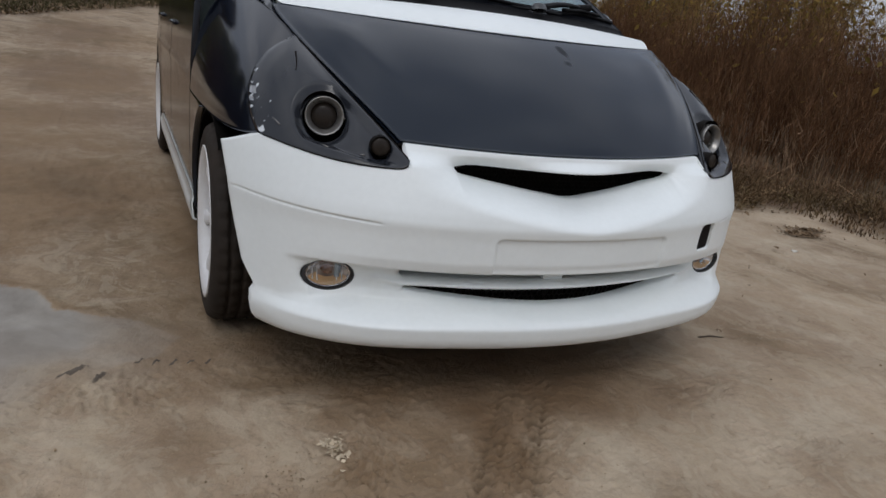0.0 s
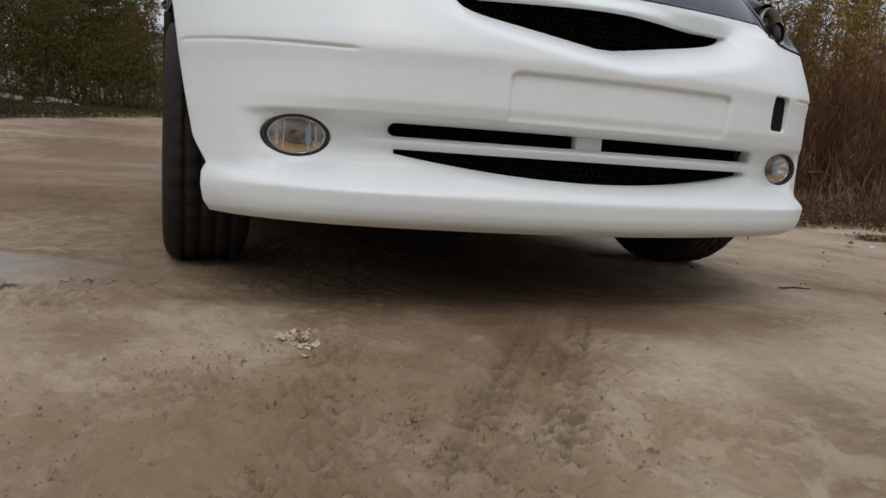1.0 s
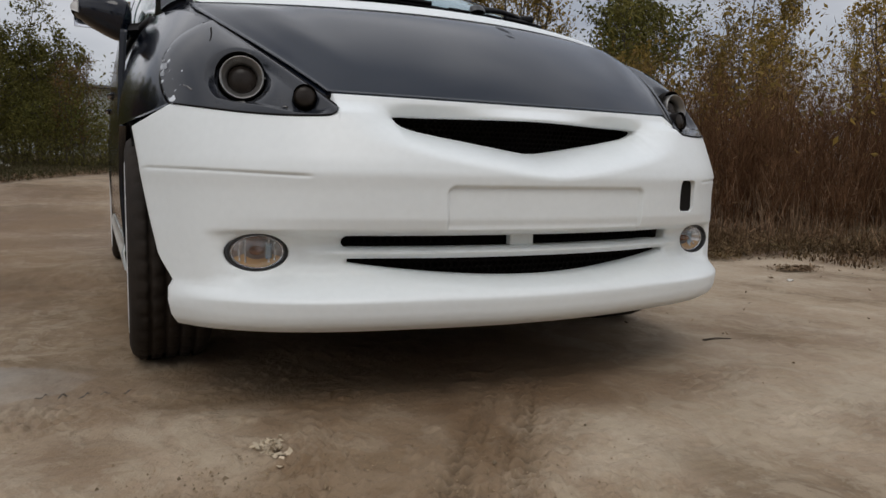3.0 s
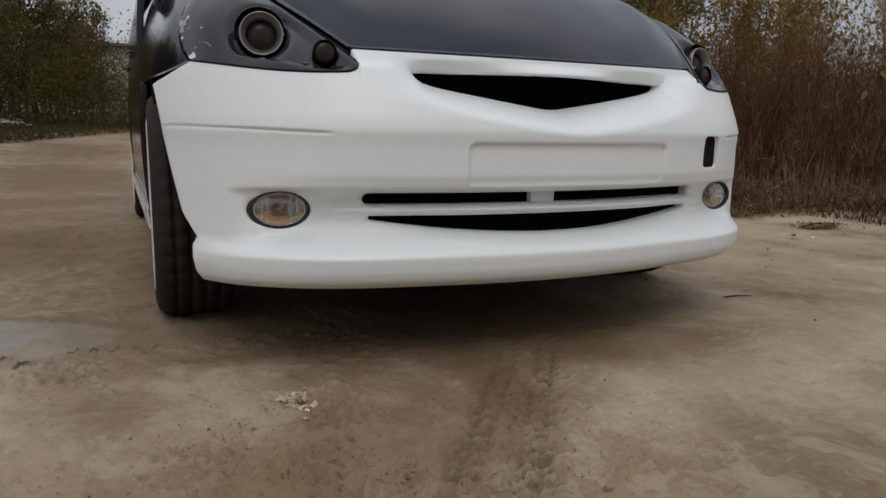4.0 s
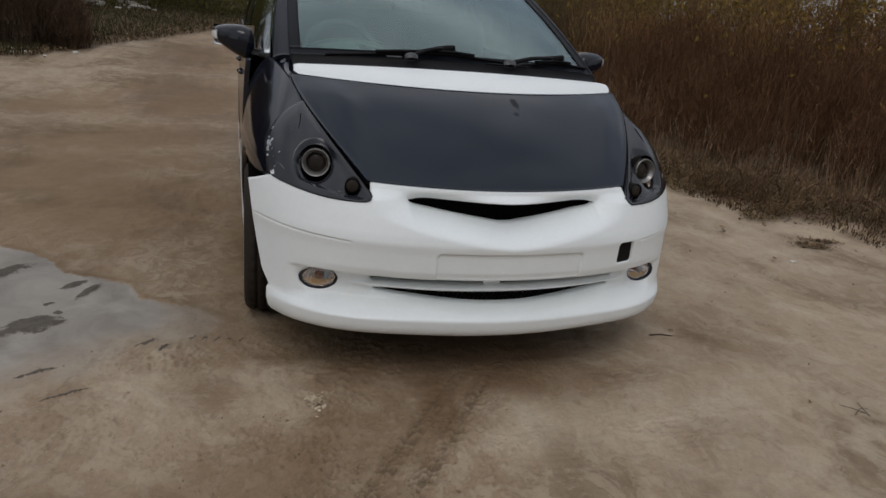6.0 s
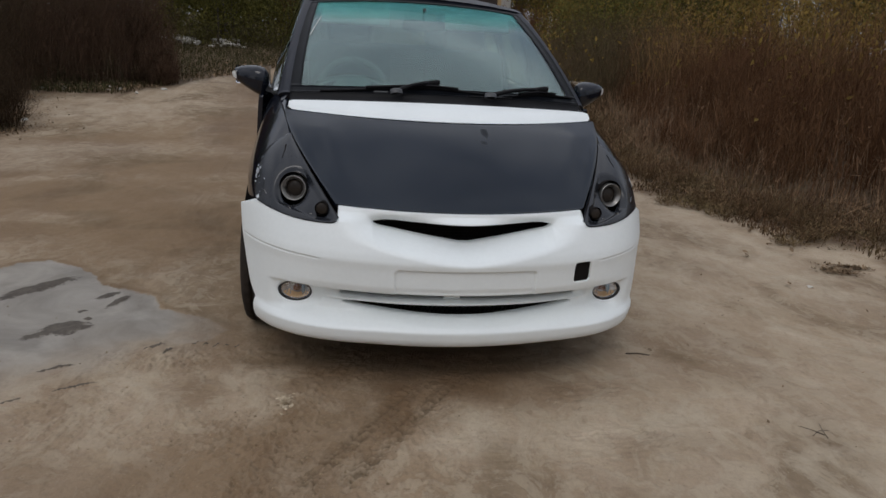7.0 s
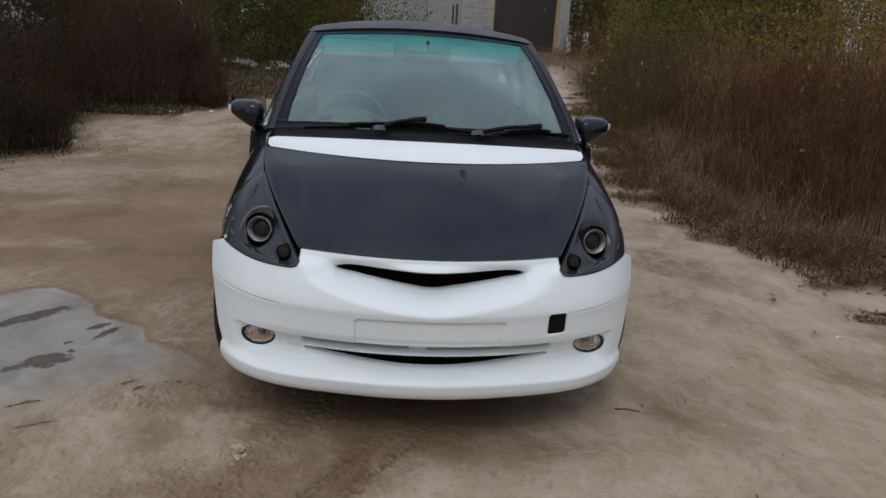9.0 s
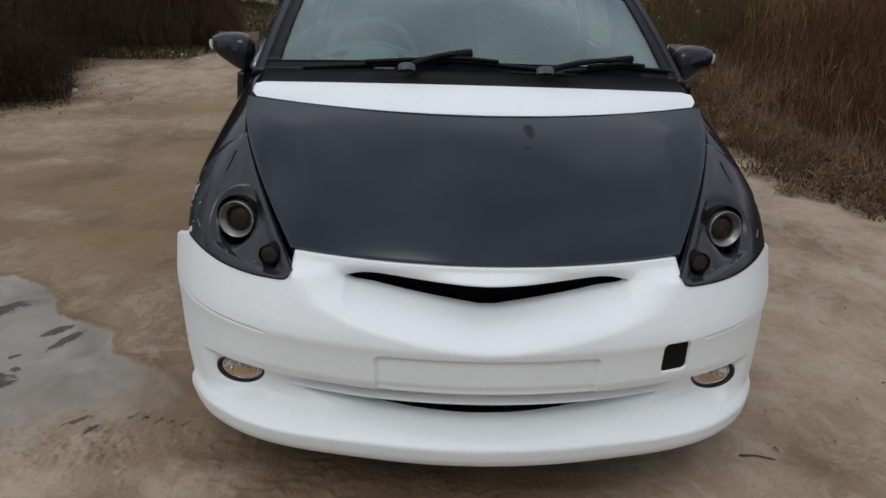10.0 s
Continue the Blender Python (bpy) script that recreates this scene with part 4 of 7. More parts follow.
def headlamp(side):
    n = 110
    xs = np.linspace(0.446, 0.744, n)
    zs = bumper_top(np.maximum(xs, 0.4485))
    bottom = np.stack([xs, bumper_y(xs, zs), zs + 0.002], -1)
    right = curve3(LAMP_OUT, n)
    # the inner edge keeps to the bonnet's
    run = hood_P[hood_P[:, -1, 1] < 0.556, -1] + np.array([0.0025, 0, -0.0015])
    way = np.concatenate([[0], np.cumsum(np.linalg.norm(np.diff(run, axis=0), axis=1))])
    left = np.stack([np.interp(np.linspace(0, way[-1], n), way, run[:, k]) for k in range(3)], -1)
    right = right + (left[-1] - right[-1]) * (np.linspace(0, 1, n)[:, None] ** 3)
    left, right = left + (bottom[0] - left[0]) * np.linspace(1, 0, n)[:, None], right + (bottom[-1] - right[0]) * np.linspace(1, 0, n)[:, None]
    top = np.repeat(left[-1][None], n, 0)
    P = coons(bottom, left, right, top)
    nrm = grid_normals(P)
    U, V = np.meshgrid(np.linspace(0, 1, n), np.linspace(0, 1, n), indexing="ij")
    P = P + nrm * (0.026 * np.sin(math.pi * U) ** 0.8 * np.sin(math.pi * V) ** 0.8 * (1 - 0.3 * V))[..., None]

    def ring(c, r):
        rel = P - np.array(c)
        across = rel - (rel @ np.array(FACING))[..., None] * np.array(FACING)
        return np.linalg.norm(across, axis=-1) - r

    d1, d2 = ring(PROJ, 0.0520), ring(SMALL, 0.0235)
    # a smooth valley that runs from the projector to the side light, brow over the projector and dished rims
    ax_, ab_ = np.array(PROJ), np.array(SMALL - PROJ)
    along = np.clip(((P - ax_) @ ab_) / (ab_ @ ab_), 0, 1.15)
    rel = P - ax_ - along[..., None] * ab_
    rel = rel - (rel @ np.array(FACING))[..., None] * np.array(FACING)
    valley = np.linalg.norm(rel, axis=-1) - (0.066 - 0.028 * along)
    keep = smoothstep(0.0, 0.12, U) * smoothstep(0.0, 0.07, V)
    P = P - nrm * (keep * 0.011 * smoothstep(0.010, -0.008, valley))[..., None]
    P = P - nrm * (keep * (0.010 * np.exp(-(np.maximum(d1, 0) / 0.012)) + 0.002 * np.exp(-(np.maximum(d2, 0) / 0.006))))[..., None]
    gap = np.minimum(d1, d2)
    vs, fs = cut_sheet(P, gap, 0.02)
    flip = Matrix.Diagonal((side, 1, 1, 1))
    if side < 0:
        fs = [f[::-1] for f in fs]
    whole = P.copy()
    lamp = link_mesh("headlamp", [flip @ Vector(v) for v in vs], fs, LAMPWORN, car, "smoked dark grey projector headlamp, paint chipped at the rim")
    # black rubber along the bonnet's edge and the bumper
    for edge_line, r in ((left[2:-3], 0.0017), (bottom[3:-2] + np.array([0, -0.0005, 0.001]), 0.0016)):
        v, f = tube([flip @ Vector(p) for p in edge_line[::4]], r, 6)
        link_mesh("lamp_seal", v, f, MESHBLACK, lamp, "thin black rubber seal")
    # dark seam near the tip, worn rim and pale slivers in place of glints
    seam = [flip @ Vector(whole[int((n - 1) * (0.44 + 0.06 * k * k)), int((n - 1) * (0.80 - 0.18 * k))]) for k in np.linspace(0, 1, 9)]
    v, f = tube(seam, 0.0024, 6, 0.5)
    link_mesh("lens_seam", v, f, MESHBLACK, lamp, "dark seam in the lens")
    # short bright tubes, added where the lamp only mirrors light
    for u, w, t0 in ((0.20, 0.34, 0.2), (0.52, 0.085, 0.5), (0.27, 0.085, 0.1), (0.80, 0.16, 0.9)):
        p, q = whole[int(n * u), int(n * w)], whole[int(n * u) + 4, int(n * w) + int(6 * t0)]
        v, f = tube([flip @ Vector(p), flip @ Vector((p + q) / 2 + np.array([0, -0.001, 0.001])), flip @ Vector(q)], 0.0017, 6, 0.6)
        link_mesh("clip", v, f, LAMPRING, lamp, "small bright sliver for a reflected glint")
    for v0, v1, u0 in ((0.30, 0.34, 0.955), (0.37, 0.43, 0.93), (0.45, 0.47, 0.965), (0.93, 0.985, 0.90)):
        a0, a1, b0 = int(n * v0), int(n * v1), int(n * u0)
        sub = (whole + nrm * 0.0012)[b0:, a0:a1 + 1]
        panel("paint_chip", sub if side > 0 else mirror(sub), -0.0008, CHIP, lamp, "pale chipped paint on the rim")
    for c, r, name, lab in ((PROJ, 0.0520, "projector", "round projector with a metal ring"), (SMALL, 0.0235, "side_light", "small round dark side light")):
        m = flip @ Matrix.Translation(c) @ FACING.to_track_quat("Z", "Y").to_matrix().to_4x4()
        k = r / 0.060
        bowl = turned(name, [(0.0, -0.072), (0.046 * k, -0.068), (0.060 * k, -0.040), (0.0605 * k, -0.006 - 0.016 * (k > 0.7)), (0.0600 * k, -0.002 - 0.016 * (k > 0.7))], m, MESHBLACK, lamp, lab)
        if name == "projector":
            m = flip @ Matrix.Translation(c + Vector((-0.003, 0, -0.005))) @ FACING.to_track_quat("Z", "Y").to_matrix().to_4x4()
            turned("ring", [(0.0455, -0.034), (0.0455, -0.008), (0.0447, -0.0045), (0.0430, -0.0050), (0.0398, -0.009), (0.0352, -0.015), (0.0318, -0.019), (0.0310, -0.028)], m, LAMPRING, bowl, "satin metal ring")
            turned("projector_lens", [(0.0314, -0.030), (0.027, -0.025), (0.020, -0.021), (0.010, -0.019), (0.0004, -0.0185)], m, PROJLENS, bowl, "thick glass lens")
        else:
            turned("side_lens", [(0.0222, -0.012), (0.0218, -0.008), (0.0165, -0.005), (0.008, -0.0037), (0.0004, -0.0033)], m, PROJLENS, bowl, "smoked lens")


CHIP = material("pale_primer", (0.55, 0.57, 0.60), 0.6, second=(0.08, 0.085, 0.095), scale=60, amount=1.0)
LAMPRING = material("satin_ring", (0.28, 0.27, 0.255), 0.30, 0.8, second=(0.18, 0.17, 0.16), scale=25)
LAMPWORN = material("worn_lamp_housing", (0.014, 0.016, 0.021), 0.20, second=(0.024, 0.026, 0.031), scale=9, coat=0.10, specular=0.40)


def add_chips(m, lo):
    """Pale chips of paint where the lamp's outer rim is worn."""
    n, l = m.node_tree.nodes, m.node_tree.links
    b = n["Principled BSDF"]
    src = b.inputs["Base Color"].links[0].from_socket
    geo = n.new("ShaderNodeNewGeometry")
    sep = n.new("ShaderNodeSeparateXYZ")
    l.new(geo.outputs["Position"], sep.inputs[0])
    rim = n.new("ShaderNodeMapRange")
    rim.inputs["From Min"].default_value, rim.inputs["From Max"].default_value = -0.690, -0.742
    l.new(sep.outputs["X"], rim.inputs["Value"])
    t = n.new("ShaderNodeTexNoise")
    t.inputs["Scale"].default_value, t.inputs["Detail"].default_value = 48, 5
    l.new(geo.outputs["Position"], t.inputs["Vector"])
    add = n.new("ShaderNodeMath")
    add.operation = "MULTIPLY_ADD"
    add.inputs[1].default_value = 0.34
    l.new(rim.outputs["Result"], add.inputs[0])
    l.new(t.outputs["Fac"], add.inputs[2])
    cut = n.new("ShaderNodeMapRange")
    cut.inputs["From Min"].default_value, cut.inputs["From Max"].default_value = lo, lo + 0.04
    l.new(add.outputs["Value"], cut.inputs["Value"])
    mix = n.new("ShaderNodeMixRGB")
    mix.inputs[2].default_value = (0.62, 0.65, 0.68, 1)
    l.new(cut.outputs["Result"], mix.inputs[0])
    l.new(src, mix.inputs[1])
    l.new(mix.outputs["Color"], b.inputs["Base Color"])


add_chips(LAMPWORN, 0.93)
for side in (-1, 1):
    headlamp(side)

# ---- wings, sides, greenhouse ----
AXLE_F, AXLE_R, TYRE_R = 0.757, 3.20, 0.292


def side_x(y, z):
    """Half-width of the body side."""
    return 0.824 - 0.22 * np.maximum(0, 0.75 - y) ** 2 - 0.05 * np.maximum(0, y - 2.9) ** 2 - 0.16 * np.maximum(0, z - 0.62) ** 2 - 0.22 * np.maximum(0, 0.50 - z) ** 2 \
        + 0.006 * np.exp(-(((z - 0.66) / 0.02) ** 2)) * smoothstep(1.2, 1.6, y)


WING_NET = [LAMP_OUT,
            [(0.806, 0.47, 0.60), (0.822, 0.58, 0.70), (0.748, 0.64, 0.840), (0.645, 0.64, 0.885)],
            [(0.829, 0.80, 0.62), (0.832, 0.85, 0.735), (0.756, 0.85, 0.892), (0.668, 0.78, 0.935)],
            [(0.825, 1.20, 0.615), (0.824, 1.20, 0.76), (0.776, 1.20, 0.916), (0.715, 1.08, 0.955)]]


def body_side(name, y0, y1, z0, z1, parent, label, mat=None, ny=70, nz=60):
    Y, Z = np.meshgrid(np.linspace(y0, y1, ny), np.linspace(z0, z1, nz), indexing="ij")
    X = side_x(Y, Z)
    arch = np.minimum(np.hypot(Y - AXLE_F, Z - TYRE_R) - 0.335, np.hypot(Y - AXLE_R, Z - TYRE_R) - 0.335)
    X = X + 0.006 * np.exp(-np.maximum(arch, 0) / 0.025)
    gap = arch
    if y0 < 0.6:  # the wing ends on the bumper's rear edge
        gap = np.minimum(arch, np.maximum(Y - AXLE_F, Z - 0.590 + 0.0 * Y))
    out = []
    for s in (-1, 1):
        vs, fs = cut_sheet(np.stack([X, Y, Z], -1), gap, 0.02, (-1, 0, 0))
        vs = [(s * x, y, z) for x, y, z in vs]
        if s < 0:
            fs = [f[::-1] for f in fs]
        out.append(link_mesh(name, vs, fs, mat or BLACK, parent, label))
    return out


wing_P = bezier(WING_NET, 50, 40)
for s, P in ((1, wing_P), (-1, mirror(wing_P))):
    panel("wing", P, -0.010, BLACK, car, "gloss black front wing")
# closing strips between bonnet and wing
edge_h = hood_P[:, -1]
edge_h = edge_h[edge_h[:, 1] > 0.50]
edge_h = np.concatenate([edge_h, [(0.648, 0.80, 0.953), (0.652, 0.90, 0.974), (0.668, 1.0, 0.985)]])
edge_w = np.stack([np.interp(edge_h[:, 1], wing_P[:, -1, 1], wing_P[:, -1, k]) for k in range(3)], -1)
gutter = np.stack([edge_h + np.array([-0.004, 0, -0.007]), edge_w + np.array([0.004, 0, -0.005])], 1)
for s in (1, -1):
    panel("wing_gutter", gutter if s > 0 else mirror(gutter), 0.004, BLACK, car, "black painted seam beside the bonnet")
body_side("wing_side", 0.80, 1.195, 0.24, 0.615, car, "gloss black wing round the wheel arch")
doors = body_side("front_door", 1.20, 2.10, 0.26, 0.93, car, "gloss black front door")
rear_doors = body_side("rear_door", 2.106, 2.86, 0.26, 0.95, car, "gloss black rear door")
body_side("rear_quarter", 2.866, 3.78, 0.26, 0.97, car, "gloss black rear quarter panel")
for s in (-1, 1):
    v, f = slab(np.stack([np.stack([s * (side_x(np.linspace(1.14, 2.88, 30), 0.23) + o), np.linspace(1.14, 2.88, 30), np.full(30, z)], -1) for o, z in ((0.002, 0.275), (0.010, 0.24), (0.004, 0.19), (-0.03, 0.175))]), 0.008 * s)
    link_mesh("side_skirt", v, f, WHITE, car, "white side skirt under the doors")
    for d, y in ((doors, 1.98), (rear_doors, 2.76)):
        P = [(s * (float(side_x(y - 0.09 + 0.18 * k, 0.80)) + 0.001 + 0.014 * math.sin(math.pi * k)), y - 0.09 + 0.18 * k, 0.80) for k in np.linspace(0, 1, 9)]
        v, f = tube(P, 0.009)
        link_mesh("door_handle", v, f, BLACK, d[0 if s < 0 else 1], "black door handle")

# windscreen, pillars, roof
ROOFBLACK = material("dull_black_roof_paint", (0.010, 0.012, 0.020), 0.42, second=(0.018, 0.020, 0.028), scale=5, amount=0.5, specular=0.14)
FRIT = material("black_glass_border", (0.005, 0.006, 0.008), 0.40, scale=20, specular=0.06)
SCREEN = [[(-0.650, 0.90, 0.975), (-0.22, 0.745, 1.000), (0.22, 0.745, 1.000), (0.650, 0.90, 0.975)],
          [(-0.640, 1.40, 1.215), (-0.22, 1.30, 1.255), (0.22, 1.30, 1.255), (0.640, 1.40, 1.215)],
          [(-0.580, 1.93, 1.388), (-0.20, 1.84, 1.427), (0.20, 1.84, 1.427), (0.580, 1.93, 1.388)]]
screen_P = bezier(SCREEN, 60, 60)
screen = panel("windscreen", screen_P, 0.005, WINDSCREEN, car, "greenish reflecting windscreen")
band = screen_P[-18:-2, 2:-2] + grid_normals(screen_P)[-18:-2, 2:-2] * -0.002
panel("sun_band", band, 0.001, SUNBAND, screen, "green tinted band along the top")
for name, sl in (("frit_bottom", np.s_[0:4, :]), ("frit_top", np.s_[-3:, :]), ("frit_left", np.s_[3:-2, 0:3]), ("frit_right", np.s_[3:-2, -3:])):
    panel(name, screen_P[sl] + grid_normals(screen_P)[sl] * -0.004, 0.002, FRIT, screen, "black printed border")
for s in (1, -1):
    inner = screen_P[:, -1]
    outer = curve3([(0.708, 0.99, 0.955), (0.668, 1.45, 1.220), (0.628, 1.97, 1.392)], 60)
    mid = (inner + outer) / 2 + np.array([0.004, -0.008, 0.012])
    P = np.stack([inner * (1 - t) ** 2 + 2 * t * (1 - t) * mid + t**2 * outer for t in np.linspace(0, 1, 9)], 1)
    P = P if s > 0 else mirror(P)
    panel("windscreen_pillar", P, 0.02, ROOFBLACK, car, "gloss black windscreen pillar")
ROOF = [[(-0.634, 1.965, 1.394), (-0.25, 1.862, 1.452), (0.25, 1.862, 1.452), (0.634, 1.965, 1.394)],
        [(-0.640, 2.35, 1.458), (-0.26, 2.27, 1.540), (0.26, 2.27, 1.540), (0.640, 2.35, 1.458)],
        [(-0.620, 3.00, 1.470), (-0.25, 3.00, 1.550), (0.25, 3.00, 1.550), (0.620, 3.00, 1.470)],
        [(-0.580, 3.50, 1.400), (-0.24, 3.60, 1.455), (0.24, 3.60, 1.455), (0.580, 3.50, 1.400)]]
roof_P = bezier(ROOF, 50, 50)
panel("roof", roof_P, 0.02, ROOFBLACK, car, "gloss black roof")
belt = curve3([(0.716, 1.09, 0.955), (0.785, 1.30, 0.945), (0.795, 2.2, 0.945), (0.790, 3.45, 1.01)], 60)
rail = np.concatenate([curve3([(0.716, 1.10, 0.965), (0.676, 1.48, 1.225), (0.630, 2.0, 1.392)], 24)[:-1], roof_P[1:, -1][:: 2]])
rail = np.stack([np.interp(np.linspace(1.10, 3.45, 60), rail[:, 1], rail[:, k]) for k in range(3)], -1)
belt = np.stack([np.interp(rail[:, 1], belt[:, 1], belt[:, k]) for k in range(3)], -1)
side_glass = np.stack([belt * (1 - t) + rail * t + np.array([0.022, 0, 0]) * math.sin(math.pi * t) for t in np.linspace(0, 1, 12)], 1)
for s in (1, -1):
    for name, a, b, d in (("quarter_window", 0, 9, doors), ("door_window", 9, 26, doors), ("door_window", 28, 44, rear_doors), ("rear_side_window", 46, 58, None)):
        P = side_glass[a:b]
        P = P if s > 0 else mirror(P)
        panel(name, P, -0.004, SIDEGLASS, (d[0 if s < 0 else 1] if d else car), "clear side window")
    for a, b in ((25, 29), (43, 47), (57, 60)):
        P = side_glass[a:b] + np.array([0.003, 0, 0])
        P = P if s > 0 else mirror(P)
        panel("door_pillar", P, -0.02, BLACK, car, "black door pillar")
    v, f = tube([np.array([s, 1, 1]) * p + np.array([0, 0, -0.004]) for p in belt], 0.012)
    link_mesh("belt_trim", v, f, TRIM, car, "black rubber belt trim")
# tailgate
hatch_low = bezier([[(-0.79, 3.70, 0.28), (0, 3.92, 0.28), (0.79, 3.70, 0.28)], [(-0.80, 3.74, 0.70), (0, 3.95, 0.70), (0.80, 3.74, 0.70)], [(-0.76, 3.62, 1.00), (0, 3.82, 1.00), (0.76, 3.62, 1.00)]], 16, 20)
panel("tailgate", hatch_low, 0.02, BLACK, car, "black tailgate")
hatch_win = bezier([[(-0.74, 3.61, 1.00), (0, 3.81, 1.00), (0.74, 3.61, 1.00)], [(-0.58, 3.46, 1.40), (0, 3.63, 1.43), (0.58, 3.46, 1.40)]], 8, 20)
panel("rear_window", hatch_win, 0.004, SIDEGLASS, car, "clear rear window")

# scuttle and wipers
CAPGREY = material("scuffed_grey_plastic", (0.075, 0.08, 0.085), 0.45, second=(0.02, 0.02, 0.022), scale=40, amount=0.9)
DARKTRIM = material("dark_plastic", (0.006, 0.006, 0.007), 0.5, scale=20, specular=0.15, bump=0.05, bump_scale=300)
scut = np.stack([strip_P[-1] + np.array([0, 0.004, -0.016]), (strip_P[-1] + bezier(SCREEN, 2, 80)[0]) / 2 + np.array([0, 0, -0.018]), bezier(SCREEN, 2, 80)[0] + np.array([0, 0.004, 0.007])])
panel("scuttle_panel", scut, 0.01, DARKTRIM, car, "black plastic scuttle under the windscreen")
def on_screen(x, up, off=0.0):
    """A point of the windscreen at x, some way up it, lifted off the glass."""
    i = min(58, max(0, int(up * 59)))
    row = screen_P[i] + (screen_P[i + 1] - screen_P[i]) * (up * 59 - i)
    return np.array([x, np.interp(x, row[:, 0], row[:, 1]) - 0.55 * off, np.interp(x, row[:, 0], row[:, 2]) + 0.83 * off])


for start, hump, end, pivot in (((-0.52, 0.004), (-0.05, 0.062), (0.20, 0.020), (-0.205, 0.0)), ((0.27, 0.010), (0.455, 0.062), (0.625, 0.040), (0.20, -0.004))):
    # the blade lies low on the glass and rises to the middle, where the arm takes hold
    us = np.linspace(0, 1, 21)
    xs = np.interp(us, (0, 0.62, 1), (start[0], hump[0], end[0]))
    ups = np.interp(us, (0, 0.62, 1), (start[1], hump[1] * 0.8, end[1]))
    v, f = tube([on_screen(x, max(0.0, u), 0.010) for x, u in zip(xs, ups)], 0.0062, 6)
    wiper = link_mesh("wiper", v, f, DARKTRIM, car, "black wiper with blade and arm")
    v, f = tube([on_screen(x, max(0.0, u), 0.022) for x, u in zip(xs[5:17], ups[5:17])], 0.0070, 6, 0.9)
    link_mesh("wiper_bridge", v, f, DARKTRIM, wiper)
    grip = on_screen(*hump, 0.026)
    part("wiper_clip", block(0.085, 0.026, 0.024, 0.008, Matrix.Translation(Vector(grip)) @ Matrix.Rotation(radians(-8), 4, "Y")), DARKTRIM, wiper, "", True)
    root = on_screen(pivot[0], 0.0, 0.022) + np.array([0, -0.030, 0.002])
    arm = [root + (grip - root) * k + np.array([0, -0.004, 0.010]) * math.sin(math.pi * k) for k in np.linspace(0, 1, 8)]
    v, f = tube(arm, 0.0105, 8, 0.62)
    link_mesh("wiper_arm", v, f, DARKTRIM, wiper)
    v, f = lathe([(0.0, 0.013), (0.009, 0.012), (0.014, 0.008), (0.016, 0.0), (0.015, -0.012)], 20)
    link_mesh("wiper_cap", [Vector(root) + Matrix.Rotation(radians(-30), 3, "X") @ Vector((p[0] * 1.7, p[1], p[2])) for p in v], f, CAPGREY, wiper, "scuffed grey pivot cap")
# worn metal linkage showing in the scuttle, and two low ribs
for x0, x1, lift in ((-0.300, -0.238, 0.008), (0.10, 0.30, 0.004)):
    v, f = tube([on_screen(x, 0.0, 0.010 + lift) + np.array([0, -0.028, 0]) for x in np.linspace(x0, x1, 7)], 0.0042, 6)
    link_mesh("wiper_link", v, f, CAPGREY if x0 < 0 else DARKTRIM, car, "worn bright wiper link" if x0 < 0 else "black wiper link")
# thin pale strip on the glass
v, f = tube([on_screen(-0.578 + 0.05 * k, 0.52 + 0.22 * k, 0.004) for k in np.linspace(0, 1, 8)], 0.0016, 5)
link_mesh("aerial_strip", v, f, INDICATOR, screen, "thin pale strip up the windscreen")


def door_mirror(s):
    n, k = 40, 28
    U, V = np.meshgrid(np.linspace(-math.pi / 2, math.pi / 2, n), np.linspace(-math.pi, math.pi, k), indexing="ij")

    def power(v, p):
        return np.sign(v) * np.abs(v) ** p

    X = 0.088 * power(np.sin(U), 0.85)
    r = power(np.cos(U), 0.62)
    Yl = 0.075 * r * power(np.cos(V), 0.8)
    Zl = 0.057 * r * power(np.sin(V), 0.75)
    Yl = np.where(Yl > 0, Yl * 0.35, Yl)
    Zl = np.where(Zl < 0, (1.10 - 0.25 * X / 0.088) * Zl, Zl)
    Zl = Zl * (1 - 0.34 * (X / 0.088)) + 0.014 * (X / 0.088)
    P = np.stack([0.858 + X, 1.36 + Yl + 0.10 * (X / 0.2) * 0.8, 1.000 + Zl], -1).reshape(-1, 3)
    f = grid_faces(n, k)
    flipx = np.array([s, 1, 1])
    body = link_mesh("door_mirror", P * flipx, f if s > 0 else f[:, ::-1], BLACK, car, "gloss black door mirror")
    arm = bezier([[(0.715, 1.18, 0.962), (0.715, 1.32, 0.955)], [(0.765, 1.27, 0.960), (0.77, 1.37, 0.955)], [(0.815, 1.335, 0.970), (0.83, 1.39, 0.962)]], 10, 6)
    panel("mirror_foot", arm if s > 0 else mirror(arm), -0.022, TRIM, body, "black mirror foot")
    skin = P.reshape(n, k, 3)
    strip = skin[29:38, [*range(25, 28), *range(1, 3)]]
    strip = 0.852 * np.array([1, 0, 0]) + np.array([0, 1.36, 1.005]) + (strip - np.array([0.852, 1.36, 1.005])) * 1.03
    panel("indicator", strip if s > 0 else mirror(strip), 0.006, INDICATOR, body, "pale indicator lens")
    gl = bezier([[(0.77, 1.385, 0.955), (0.77, 1.385, 1.055)], [(0.94, 1.425, 0.965), (0.94, 1.425, 1.05)]], 4, 4)
    panel("mirror_glass", gl if s > 0 else mirror(gl), -0.004, CHROME, body, "mirror glass")


for s in (-1, 1):
    door_mirror(s)


